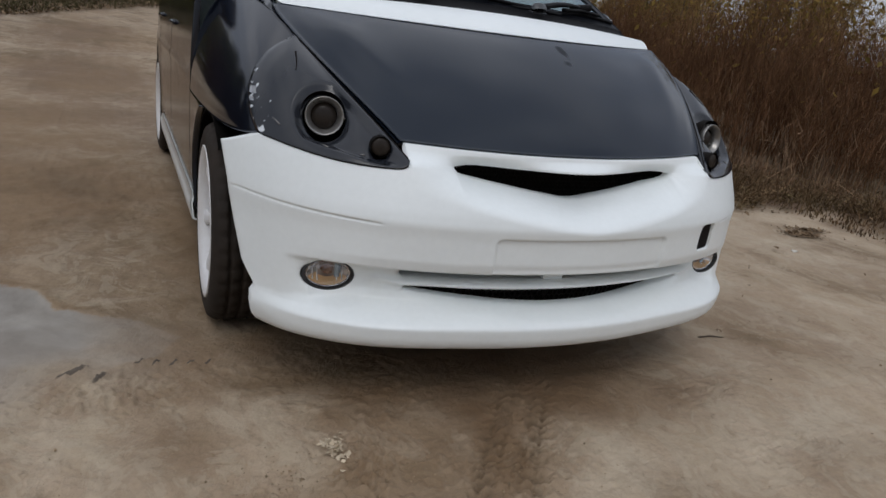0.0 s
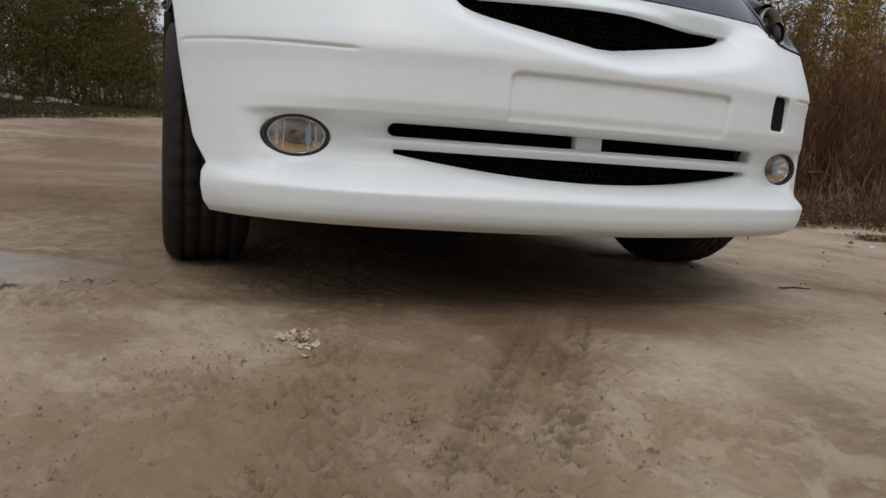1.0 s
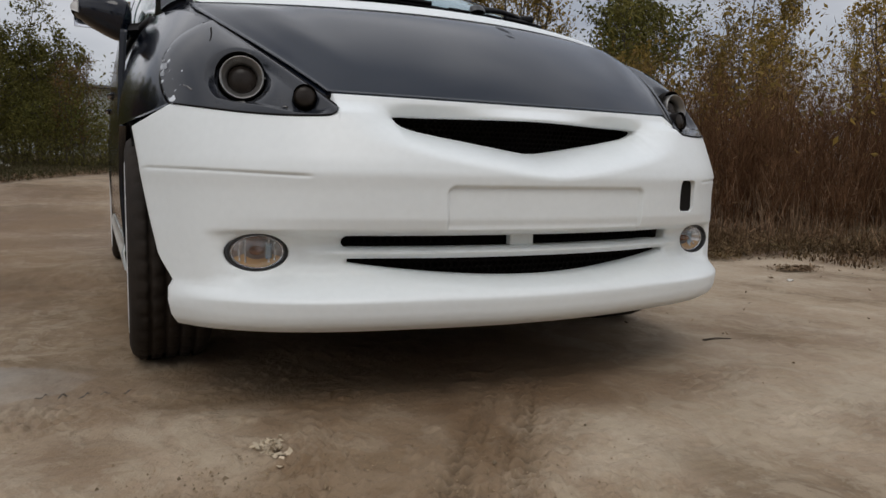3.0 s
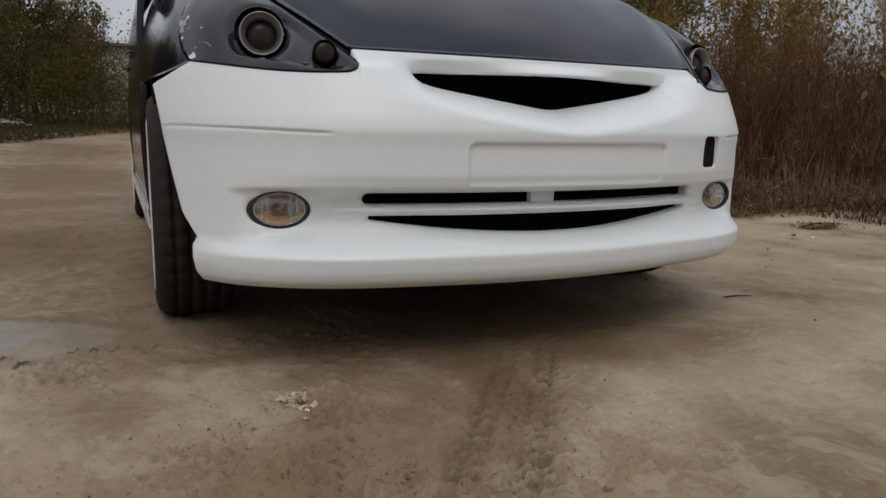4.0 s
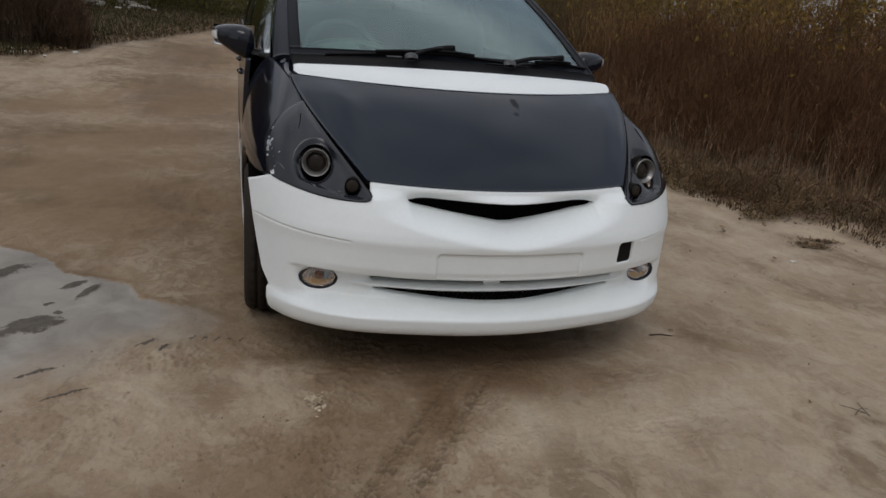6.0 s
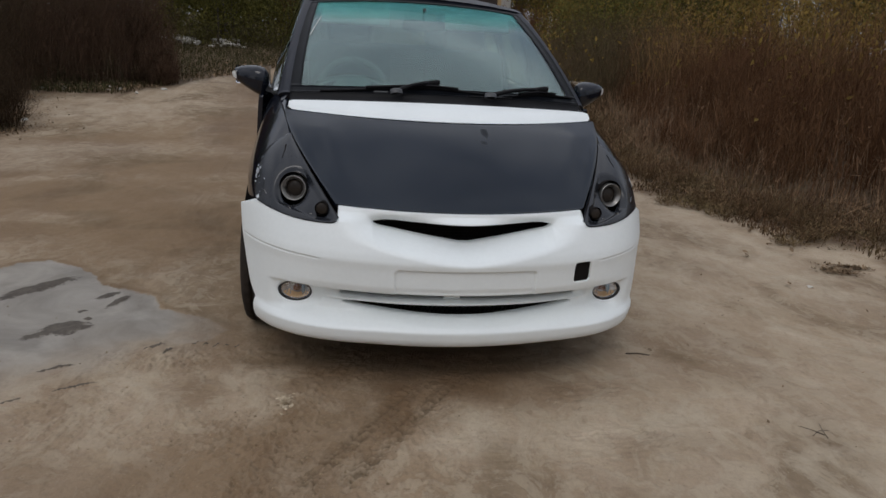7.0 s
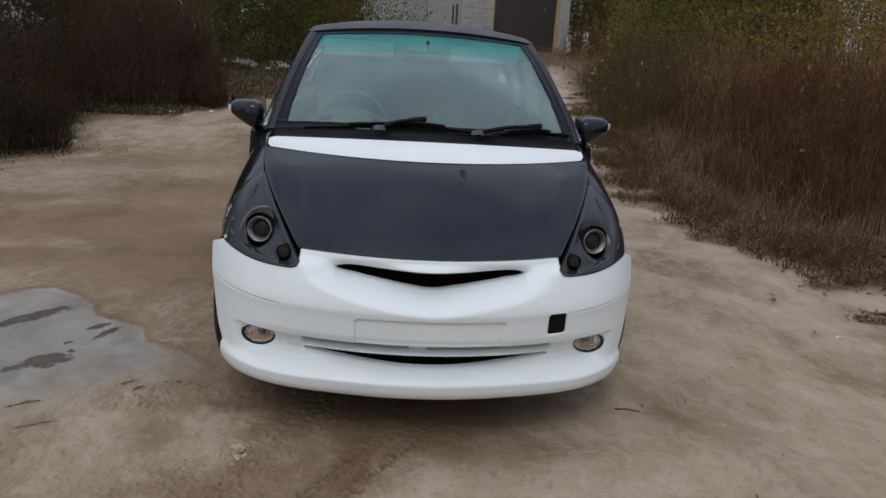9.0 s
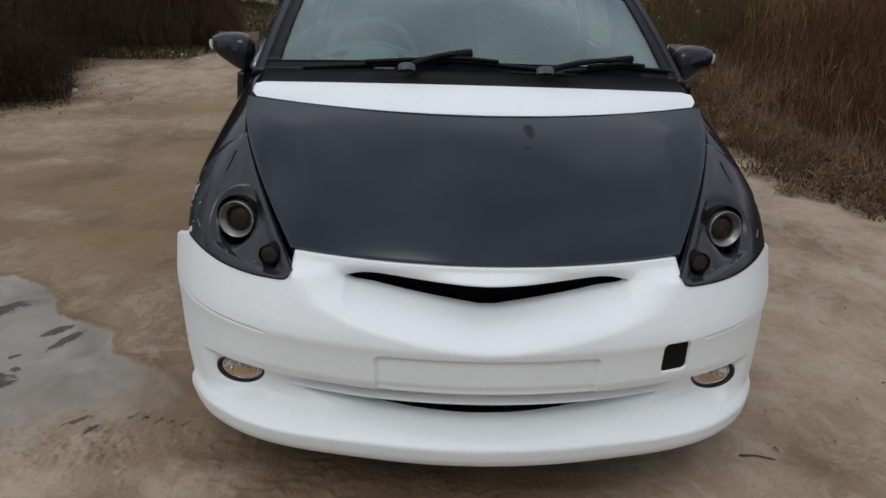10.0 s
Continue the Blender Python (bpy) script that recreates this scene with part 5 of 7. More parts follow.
def wheel(cx, cy, s, steer=0):
    """Tyre with grooved tread on a white spoked rim; the axle runs along x."""
    m = Matrix.Translation((cx, cy, TYRE_R)) @ Matrix.Rotation(radians(steer), 4, "Z") @ Matrix.Rotation(radians(90 * s), 4, "Y")
    w = 0.096
    prof = [(0.205, -w * 0.86), (0.222, -w * 0.98), (0.252, -w), (0.275, -w * 0.93), (0.286, -w * 0.80)]
    for g in (-0.52, -0.17, 0.17, 0.52):
        prof += [(0.2915, w * (g - 0.12)), (0.2915, w * (g - 0.05)), (0.283, w * (g - 0.04)), (0.283, w * (g + 0.04)), (0.2915, w * (g + 0.05))]
    prof += [(0.2915, w * 0.66), (0.286, w * 0.80), (0.275, w * 0.93), (0.252, w), (0.222, w * 0.98), (0.205, w * 0.86)]
    n = 192
    v, f = lathe(prof, n)
    k = len(prof)
    v = [Vector(p) for p in v]
    for i in range(n):
        for j in range(4, k - 4):
            skew = i + int(abs(prof[j][1]) / w * 3)
            if skew % 5 == 0 and prof[j][0] > 0.285:
                p = v[i * k + j]
                q = (0.284 / math.hypot(p.x, p.y))
                p.x, p.y = p.x * q, p.y * q
    wh = new("wheel")
    wh.parent = car
    tagged(wh, "white spoked wheel with a dusty black tyre")
    link_mesh("tyre", [m @ p for p in v], f, RUBBER, wh, "dusty black tyre")
    rim = turned("rim", [(0.208, -w * 0.86), (0.206, -w * 0.5), (0.185, -w * 0.2), (0.185, w * 0.55), (0.204, w * 0.78), (0.222, w * 0.93), (0.224, w * 0.995), (0.217, w * 1.01), (0.204, w * 0.93), (0.190, w * 0.80), (0.186, w * 0.5)], m, RIMWHITE, wh, "white rim")
    turned("hub", [(0.0, w * 0.62), (0.028, w * 0.60), (0.034, w * 0.52), (0.060, w * 0.50), (0.066, w * 0.30), (0.066, -w * 0.1), (0.0, -w * 0.1)], m, RIMWHITE, rim)
    turned("brake_disc", [(0.0, -w * 0.15), (0.13, -w * 0.15), (0.13, -w * 0.3), (0.0, -w * 0.3)], m, DARKCHROME, wh)
    for i in range(7):
        a = i * 2 * math.pi / 7
        sp = [(r * math.cos(a + d), r * math.sin(a + d), h) for r, h, d in ((0.055, w * 0.52, 0), (0.11, w * 0.62, 0), (0.155, w * 0.70, 0), (0.192, w * 0.74, 0))]
        vv, ff = [], []
        for j, p in enumerate(sp):
            t = Vector((-math.sin(a), math.cos(a), 0))
            hw = (0.024, 0.018, 0.019, 0.028)[j]
            vv += [m @ (Vector(p) + t * hw), m @ (Vector(p) + t * hw * 0.6 + Vector((0, 0, 0.008))), m @ (Vector(p) - t * hw * 0.6 + Vector((0, 0, 0.008))), m @ (Vector(p) - t * hw), m @ (Vector(p) + Vector((0, 0, -0.022)))]
        for j in range(3):
            ff += [(j * 5 + q, j * 5 + (q + 1) % 5, (j + 1) * 5 + (q + 1) % 5, (j + 1) * 5 + q) for q in range(5)]
        link_mesh("spoke", vv, ff, RIMWHITE, rim)


for cy in (AXLE_F, AXLE_R):
    for s in (-1, 1):
        wheel(s * 0.727, cy, s, (3.2 if s > 0 else -1.6) if cy == AXLE_F else 0)
        arcs = np.linspace(radians(-12), radians(128), 40)
        liner = np.stack([np.stack([np.full(40, s * xx), cy + 0.328 * rr * np.cos(arcs), TYRE_R + 0.328 * rr * np.sin(arcs)], -1) for xx, rr in ((0.812, 1.0), (0.61, 1.0), (0.59, 0.97), (0.59, 0.05))])
        panel("wheel_arch_liner", liner, 0.004, MESHBLACK, car, "black wheel arch liner")

# inside
dash_P = bezier([[(-0.66, 0.90, 0.945), (0, 0.78, 0.955), (0.66, 0.90, 0.945)], [(-0.66, 1.15, 1.02), (0, 1.10, 1.02), (0.66, 1.15, 1.02)], [(-0.66, 1.38, 1.00), (0, 1.40, 0.98), (0.66, 1.38, 1.00)], [(-0.66, 1.42, 0.60), (0, 1.42, 0.55), (0.66, 1.42, 0.60)]], 24, 30)
dash_P[:, :, 2] -= 0.02
panel("dashboard", dash_P, 0.03, DASH, car, "grey plastic dashboard")
hoodlet = bezier([[(-0.55, 1.24, 1.00), (-0.36, 1.18, 1.085), (-0.17, 1.24, 1.00)], [(-0.55, 1.42, 0.98), (-0.36, 1.40, 1.085), (-0.17, 1.42, 0.98)]], 8, 20)
panel("instrument_hood", hoodlet, 0.02, DASH, car, "grey instrument hood")
WHEELGREY = material("worn_grey_leather", (0.19, 0.19, 0.185), 0.7, scale=14, bump=0.05, bump_scale=200)
sw = Matrix.Translation((-0.36, 1.52, 0.945)) @ Matrix.Rotation(radians(62), 4, "X")
v, f = tube([sw @ Vector((0.172 * math.cos(a), 0.172 * math.sin(a), 0)) for a in np.linspace(0, 2 * math.pi, 49)], 0.016, 10)
steering = link_mesh("steering_wheel", v, f, WHEELGREY, car, "grey steering wheel")
turned("steering_hub", [(0.0, 0.030), (0.05, 0.028), (0.09, 0.020), (0.115, 0.006), (0.120, -0.010), (0.10, -0.030), (0.0, -0.034)], sw @ Matrix.Translation((0, -0.03, 0.0)), DASH, steering, "grey padded hub")
for a in (0, math.pi, -math.pi / 2):
    v, f = tube([sw @ Vector((0.05 * math.cos(a), 0.05 * math.sin(a), 0)), sw @ Vector((0.18 * math.cos(a), 0.18 * math.sin(a), 0))], 0.014)
    link_mesh("steering_spoke", v, f, DASH, steering)


def seat(x, y, wide, cloth):
    st = new("seat")
    st.parent = car
    tagged(st, "dark cloth seat with headrest")
    part("cushion", block(wide, 0.50, 0.16, 0.05, pose(x, y, 0.52, 6), 3), cloth, st, "", True)
    part("backrest", block(wide, 0.15, 0.62, 0.06, pose(x, y + 0.30, 0.86, -14), 3), cloth, st, "", True)
    for dx in ((0,) if wide < 0.7 else (-0.36, 0.36)):
        part("headrest", block(0.27, 0.10, 0.19, 0.045, pose(x + dx, y + 0.40, 1.25, -10), 3), cloth, st, "", True)


seat(-0.36, 1.95, 0.50, SEATCLOTH)
seat(0.36, 1.95, 0.50, SEATCLOTH)
seat(0.0, 2.85, 1.20, SEATCLOTH)
VISOR = material("cream_visor_cloth", (0.74, 0.73, 0.69), 0.9, scale=20, bump=0.08, bump_scale=400)
# sun visors folded down behind the tinted band, and the mirror between them
for x in (-0.345, 0.335):
    part("sun_visor", block(0.37, 0.016, 0.105, 0.007, pose(x, 1.83, 1.318, -38), 2), VISOR, car, "pale cloth sun visor", True)
rear_view = part("rear_view_mirror", block(0.235, 0.030, 0.062, 0.014, pose(0.02, 1.70, 1.290, -12), 3), TRIM, car, "black rear view mirror", True)
part("mirror_stalk", block(0.02, 0.02, 0.07, 0.006, pose(0.02, 1.70, 1.345, -25)), TRIM, rear_view)
lin = bezier([[(p[0] * 0.97, p[1], p[2] - 0.035) for p in row] for row in ROOF], 12, 12)
panel("headlining", lin, -0.01, PALECLOTH, car, "pale roof lining")
panel("cabin_floor", bezier([[(-0.78, 0.95, 0.40), (0.78, 0.95, 0.40)], [(-0.78, 3.6, 0.42), (0.78, 3.6, 0.42)]], 3, 3), -0.02, TRIM, car, "dark cabin floor")
panel("bulkhead", bezier([[(-0.70, 0.95, 0.30), (0.70, 0.95, 0.30)], [(-0.66, 0.93, 0.95), (0.66, 0.93, 0.95)]], 3, 3), 0.02, TRIM, car, "black bulkhead")


# ---- plants ----
BARK = material("grey_brown_bark", (0.10, 0.085, 0.07), 0.9, second=(0.05, 0.04, 0.033), scale=14, bump=0.3, bump_scale=60)
GREENLEAF = material("green_leaves", (0.080, 0.088, 0.026), 0.75, second=(0.185, 0.148, 0.041), scale=1.3, amount=0.8, island=0.5, thing=0.30, specular=0.12)
YELLOWLEAF = material("yellowing_leaves", (0.33, 0.215, 0.056), 0.75, second=(0.15, 0.118, 0.036), scale=1.2, amount=0.8, island=0.5, thing=0.30, specular=0.12)
RUSTLEAF = material("rusty_leaves", (0.25, 0.135, 0.055), 0.8, second=(0.11, 0.09, 0.035), scale=1.2, amount=0.8, island=0.5, thing=0.30, specular=0.12)
WEED = material("dry_brown_weeds", (0.098, 0.046, 0.022), 0.9, second=(0.150, 0.082, 0.042), scale=0.9, amount=0.75, island=0.55, specular=0.12)
DARKWEED = material("dark_bare_twigs", (0.054, 0.030, 0.018), 0.9, second=(0.034, 0.028, 0.015), scale=0.8, amount=0.8, island=0.5, specular=0.12)
VERGE = material("withered_verge", (0.118, 0.064, 0.036), 0.9, second=(0.098, 0.076, 0.036), scale=1.5, amount=0.8, island=0.5, specular=0.12)
GRASS = material("withered_grass", (0.078, 0.060, 0.029), 0.9, second=(0.046, 0.050, 0.019), scale=1.5, amount=0.8, island=0.5, specular=0.12)


def leafy(m, share):
    """Lets some light through the leaves."""
    n, l = m.node_tree.nodes, m.node_tree.links
    b = n["Principled BSDF"]
    t, mx = n.new("ShaderNodeBsdfTranslucent"), n.new("ShaderNodeMixShader")
    mx.inputs[0].default_value = share
    l.new(b.inputs["Base Color"].links[0].from_socket, t.inputs["Color"])
    l.new(b.outputs[0], mx.inputs[1])
    l.new(t.outputs[0], mx.inputs[2])
    l.new(mx.outputs[0], n["Material Output"].inputs["Surface"])


for leaves in (GREENLEAF, YELLOWLEAF, RUSTLEAF):
    leafy(leaves, 0.5)


def ragged(rng, centre, spread, count, size, lean=0.5):
    """Small leaves, each a bent pair of triangles, scattered about the centres."""
    c = centre[rng.integers(0, len(centre), count)] + rng.normal(0, 1, (count, 3)) * spread
    d = rng.normal(0, 1, (count, 3))
    d[:, 2] -= lean
    d /= np.linalg.norm(d, axis=1, keepdims=True)
    w = np.cross(d, rng.normal(0, 1, (count, 3)))
    w /= np.linalg.norm(w, axis=1, keepdims=True)
    up = np.cross(d, w)
    L = size * rng.uniform(0.5, 1.4, (count, 1))
    tip, a, b = c + d * L, c + d * L * 0.45 + w * L * 0.23 + up * L * 0.08, c + d * L * 0.45 - w * L * 0.23 + up * L * 0.08
    v = np.stack([c, a, tip, b], 1).reshape(-1, 3)
    i = np.arange(count)[:, None] * 4
    f = np.concatenate([i + np.array([[0, 1, 2]]), i + np.array([[0, 2, 3]])], 0)
    return v, f


def fast_mesh(name, v, f, mat):
    me = bpy.data.meshes.new(name)
    me.from_pydata(v.tolist(), [], f.tolist())
    me.materials.append(mat)
    return me


def tree(seed, height, spread, leaf_mat, leaves, leaf=0.085, stems=5, label="young leafy tree"):
    """Several tapered stems with limbs; the crown is many small leaves in uneven tufts."""
    rng = np.random.default_rng(seed)
    root = new("tree")
    bv, bf, tufts = [], [], []
    for s in range(stems):
        a = rng.uniform(0, 2 * math.pi)
        h = height * rng.uniform(0.7, 1.0)
        base = np.array([math.cos(a), math.sin(a), 0]) * rng.uniform(0.02, 0.25) * spread
        lean = np.array([math.cos(a), math.sin(a), 0]) * rng.uniform(0.1, 0.5) * spread
        pts = [base + lean * k**1.3 + np.array([rng.normal(0, 0.03), rng.normal(0, 0.03), h * k - 0.15 * (k == 0)]) for k in np.linspace(0, 1, 8)]
        v, f = tube(pts, 0.035 * height / 4, 6, 0.15)
        o = len(bv)
        bv += v
        bf += [tuple(i + o for i in q) for q in f]
        for k in np.linspace(0.14, 0.97, 15):
            p = np.array(pts[0]) * 0 + np.array([np.interp(k, np.linspace(0, 1, 8), [q[j] for q in pts]) for j in range(3)])
            b = rng.uniform(0, 2 * math.pi)
            reach = spread * (0.62 - 0.50 * k) * rng.uniform(0.4, 1.1) + 0.12
            e = p + np.array([math.cos(b) * reach, math.sin(b) * reach, reach * rng.uniform(0.4, 1.1)])
            v, f = tube([p, (p + e) / 2 + np.array([0, 0, -0.05]), e], 0.012 * height / 4, 4, 0.3)
            o = len(bv)
            bv += v
            bf += [tuple(i + o for i in q) for q in f]
            tufts += [p + (e - p) * t for t in (0.45, 0.75, 1.0)]
        tufts += [np.array(pts[-1]) + np.array([0, 0, d]) for d in (0.0, 0.15)]
    link_mesh("trunk", bv, bf, BARK, root, smooth=True)
    v, f = ragged(rng, np.array(tufts), 0.105 * spread / 1.5, leaves, leaf)
    crown = new("crown", fast_mesh("crown", v, f, leaf_mat))
    crown.parent = root
    return tagged(root, label, "tree", "young trees round the clearing")


def place(thing, x, y, turn, size):
    m = pose(x, y, float(hills(x, y)), 0, 0, turn) @ Matrix.Diagonal((size, size, size, 1))
    c = copy_thing(thing, m)
    c.scale = (size, size, size)
    return c


rng = np.random.default_rng(5)
kinds = [tree(11, 4.6, 1.7, GREENLEAF, 6800, 0.098, label="young tree with dull green leaves behind the track"),
         tree(12, 5.0, 1.5, YELLOWLEAF, 6800, 0.085, label="young tree with yellowing autumn leaves"),
         tree(13, 4.2, 1.6, RUSTLEAF, 4500, 0.080, label="young tree with sparse rusty leaves"),
         tree(14, 4.4, 1.9, GREENLEAF, 7200, 0.094, label="bushy young tree with dark green leaves"),
         tree(15, 5.4, 1.3, YELLOWLEAF, 4600, 0.074, label="slender poplar sapling with yellow leaves")]
SPOTS = []
# along the left of the track and behind it
for x, y, k, s in ((-8.6, 7.5, 3, 1.0), (-7.2, 9.6, 0, 1.0), (-8.4, 11.5, 3, 1.15), (-6.4, 12.6, 0, 0.95), (-7.6, 14.5, 3, 1.1), (-5.6, 15.6, 0, 0.9), (-6.8, 18.0, 0, 1.1),
                   (-9.8, 14.8, 0, 1.2), (-9.0, 19.5, 3, 1.25), (-6.6, 24.2, 0, 1.0), (-4.9, 26.0, 3, 1.0), (-3.3, 24.6, 0, 0.95), (-1.9, 26.6, 0, 1.05), (-1.4, 24.8, 2, 0.75),
                   (-2.7, 28.6, 3, 1.1), (-5.8, 29.0, 0, 1.2), (-8.6, 25.0, 3, 1.2), (-11.5, 10.0, 3, 1.2), (-12.0, 17.0, 0, 1.3), (-10.5, 5.0, 0, 1.1), (-11.8, 1.5, 3, 1.1), (-4.2, 31.0, 0, 1.2), (-2.6, 33.5, 3, 1.0), (-7.5, 33, 1, 1.2), (-10, 30, 0, 1.3)):
    SPOTS.append((x, y, k, s))
# right of the track, behind the weeds
for x, y, k, s in ((6.3, 2.2, 1, 0.85), (7.6, 3.8, 1, 0.95), (6.6, 5.4, 1, 0.80), (8.4, 6.2, 1, 1.05), (6.9, 7.8, 1, 0.80), (9.4, 8.4, 1, 1.0), (7.4, 10.0, 1, 0.85), (9.0, 11.5, 1, 1.0),
                   (7.2, 12.6, 0, 0.8), (8.4, 14.6, 3, 0.9), (6.9, 16.2, 0, 0.75), (9.6, 17.0, 0, 1.0), (8.0, 19.0, 3, 0.85), (9.4, 21.6, 0, 1.0), (8.6, 24.5, 3, 1.0), (10.5, 26.5, 1, 1.2),
                   (11.5, 13.0, 0, 1.2)):
    SPOTS.append((x, y, k, s * (0.53 if y < 13 else 0.95)))
for x, y, k, s in ((11.0, 4.5, 1, 1.15), (10.0, 1.0, 2, 1.0), (8.6, 0.2, 1, 0.9), (12.5, 7.5, 4, 1.2), (12.8, 20.0, 3, 1.3), (9.6, 30.0, 1, 1.4), (11.2, 33.0, 1, 1.6), (12.0, 29.5, 3, 1.4),
                   (10.8, -3.0, 1, 1.0), (12.0, -7.0, 0, 1.1), (13.5, 1.5, 1, 1.3)):
    SPOTS.append((x, y, k, s * (0.53 if y < 13 else 0.95)))
for x, y, k, s in ((7.9, 21.0, 1, 1.15), (9.2, 24.0, 1, 1.35), (8.9, 19.6, 1, 1.2), (10.6, 21.5, 3, 1.1), (9.9, 18.2, 3, 1.0), (12.0, 25.0, 1, 1.4), (9.0, 15.5, 1, 1.25), (10.6, 17.0, 1, 1.4), (12.2, 14.6, 3, 1.4)):
    SPOTS.append((x, y, k, s))
# beside and behind the garage
for x, y, k, s in ((8.0, 31.0, 3, 1.25), (8.8, 28.4, 0, 1.1), (9.6, 33.5, 1, 1.6), (7.4, 42.0, 1, 1.9), (4.6, 43.5, 1, 1.7), (10.4, 36.5, 0, 1.7)):
    SPOTS.append((x, y, k, s))
for x, y, k, s in ((-2.9, 27.4, 3, 1.2), (-2.0, 28.0, 0, 1.1), (-3.8, 27.0, 0, 1.2)):
    SPOTS.append((x, y, k, s))
# behind the camera: unseen trees, added to darken low reflections
for x, y, k, s in ((-9, -13, 0, 1.2), (-4, -16, 3, 1.2), (1, -17, 0, 1.3), (6, -15, 1, 1.2), (10, -12, 3, 1.2), (-13, -7, 3, 1.2)):
    SPOTS.append((x, y, k, s))
SPOTS = [(x, y - 6.5, k, s * (0.76 if x > -4.5 else 1.0)) if (x < 1.2 and y > 24) else (x, y, k, s) for x, y, k, s in SPOTS]
for x, y, k, s in SPOTS:
    place(kinds[k], x, y, float(rng.uniform(0, 360)), s * float(rng.uniform(0.92, 1.08)))
for k, (x, y) in zip(kinds, ((-13.5, 12.5), (13.2, 10.5), (14.0, 5.0), (-13.5, 21.0), (14.5, 16.0))):
    k.location = (x, y, float(hills(x, y)))


def weeds(name, seed, xs, ys, heights, twigs, mat, label, droop=0.25, fine=1.0):
    """Dry stalks with side twigs and frayed heads, all in one mesh."""
    rng = np.random.default_rng(seed)
    n = len(xs)
    z = hills(xs, ys) - 0.02
    base = np.stack([xs, ys, z], 1)
    V, F, count = [], [], 0

    def strips(p, q, w):
        """A thin double-sided blade from p to q."""
        nonlocal count
        side = np.cross(q - p, rng.normal(0, 1, p.shape))
        side /= np.maximum(np.linalg.norm(side, axis=1, keepdims=True), 1e-6)
        v = np.stack([p - side * w, p + side * w, q + side * w * 0.35, q - side * w * 0.35], 1)
        i = np.arange(len(p))[:, None] * 4 + count
        V.append(v.reshape(-1, 3))
        F.append(i + np.array([[0, 1, 2, 3]]))
        count += len(p) * 4

    lean = rng.normal(0, droop * 0.5, (n, 3)) * heights[:, None]
    lean[:, 2] = 0
    mid = base + lean * 0.35 + np.array([0, 0, 1]) * heights[:, None] * 0.5
    top = base + lean + np.array([0, 0, 1]) * heights[:, None] * rng.uniform(0.88, 1.0, (n, 1))
    strips(base, mid, np.full((n, 1), 0.0042 * fine))
    strips(mid, top, np.full((n, 1), 0.0030 * fine))
    for t in range(twigs):
        k = rng.uniform(0.25, 1.0, (n, 1))
        p = np.where(k < 0.5, base + (mid - base) * k * 2, mid + (top - mid) * (k - 0.5) * 2)
        a = rng.uniform(0, 2 * math.pi, n)
        r = heights * rng.uniform(0.05, 0.17, n)
        q = p + np.stack([np.cos(a) * r, np.sin(a) * r, r * rng.uniform(0.7, 2.6, n)], 1)
        strips(p, q, np.full((n, 1), 0.0017 * fine))
        e = q + rng.normal(0, 0.035, q.shape) + np.array([0, 0, 0.05])
        strips(q, e, np.full((n, 1), 0.0028 * fine))
    ob = new(name, fast_mesh(name, np.concatenate(V), np.concatenate(F), mat))
    return tagged(ob, label, "weeds", kind="stuff")


rng = np.random.default_rng(21)
WEED_BACK = 1.15
n = 950
ys = rng.uniform(-2.5, 12.5, n)
xs = right_edge(ys) + WEED_BACK + np.abs(rng.normal(0, 1, n)) * 1.6
hs = np.clip((0.42 + 0.75 * (xs - right_edge(ys) - WEED_BACK)), 0.25, 1.12) * rng.uniform(0.70, 1.20, n) * (1 + 0.6 * wobble(xs, ys, 0.9)) * (1 - 0.26 * smoothstep(4.5, 9.0, ys))
# each plant is a tuft of stalks
xs, ys, hs = np.repeat(xs, 12), np.repeat(ys, 12), np.repeat(hs, 12) * rng.uniform(0.55, 1.05, n * 12)
xs, ys = xs + rng.normal(0, 0.075, n * 12), ys + rng.normal(0, 0.075, n * 12)
weeds("dry_weeds", 22, xs, ys, hs, 11, WEED, "tall dry reddish brown weeds beside the track", 0.17, 0.84)
n = 5200
ys = rng.uniform(-2.5, 11, n)
xs = right_edge(ys) - 0.28 + np.abs(rng.normal(0, 0.50, n))
keep = wobble(xs, ys, 1.4) + 0.5 * wobble(xs, ys, 4.0) + 0.9 * (xs - right_edge(ys)) > rng.uniform(-0.1, 0.35, n)
xs, ys = xs[keep], ys[keep]
weeds("low_weeds", 29, xs, ys, rng.uniform(0.04, 0.15, len(xs)), 7, VERGE, "low creeping reddish weeds along the track", 1.1)
PALESTALK = material("bleached_stalks", (0.25, 0.165, 0.100), 0.9, second=(0.17, 0.10, 0.06), scale=1.1, amount=0.8, island=0.5, specular=0.12)
n = 2400
ys = rng.uniform(-2.0, 11, n)
xs = right_edge(ys) + WEED_BACK - 0.40 + np.abs(rng.normal(0, 1, n)) * 0.6
weeds("bleached_stalks", 26, xs, ys, np.clip(0.40 + 0.6 * (xs - right_edge(ys) - WEED_BACK), 0.2, 0.95) * rng.uniform(0.5, 1.15, n), 1, PALESTALK, "bleached straight stalks standing among the dry weeds", 0.34, 0.9)
n = 260
ys = rng.uniform(-2.0, 9, n)
xs = right_edge(ys) + 0.15 + np.abs(rng.normal(0, 1, n)) * 0.6
weeds("bent_stalks", 18, xs, ys, rng.uniform(0.08, 0.30, n), 1, PALESTALK, "broken pale stalks leaning over the low weeds", 2.2, 0.8)
GREYGREEN = material("grey_green_weeds", (0.098, 0.060, 0.034), 0.9, second=(0.082, 0.074, 0.036), scale=1.1, amount=0.8, island=0.5, specular=0.12)
n = 1900
ys = rng.uniform(8.5, 15.5, n)
xs = right_edge(ys) + 0.1 + np.abs(rng.normal(0, 1, n)) * 1.5
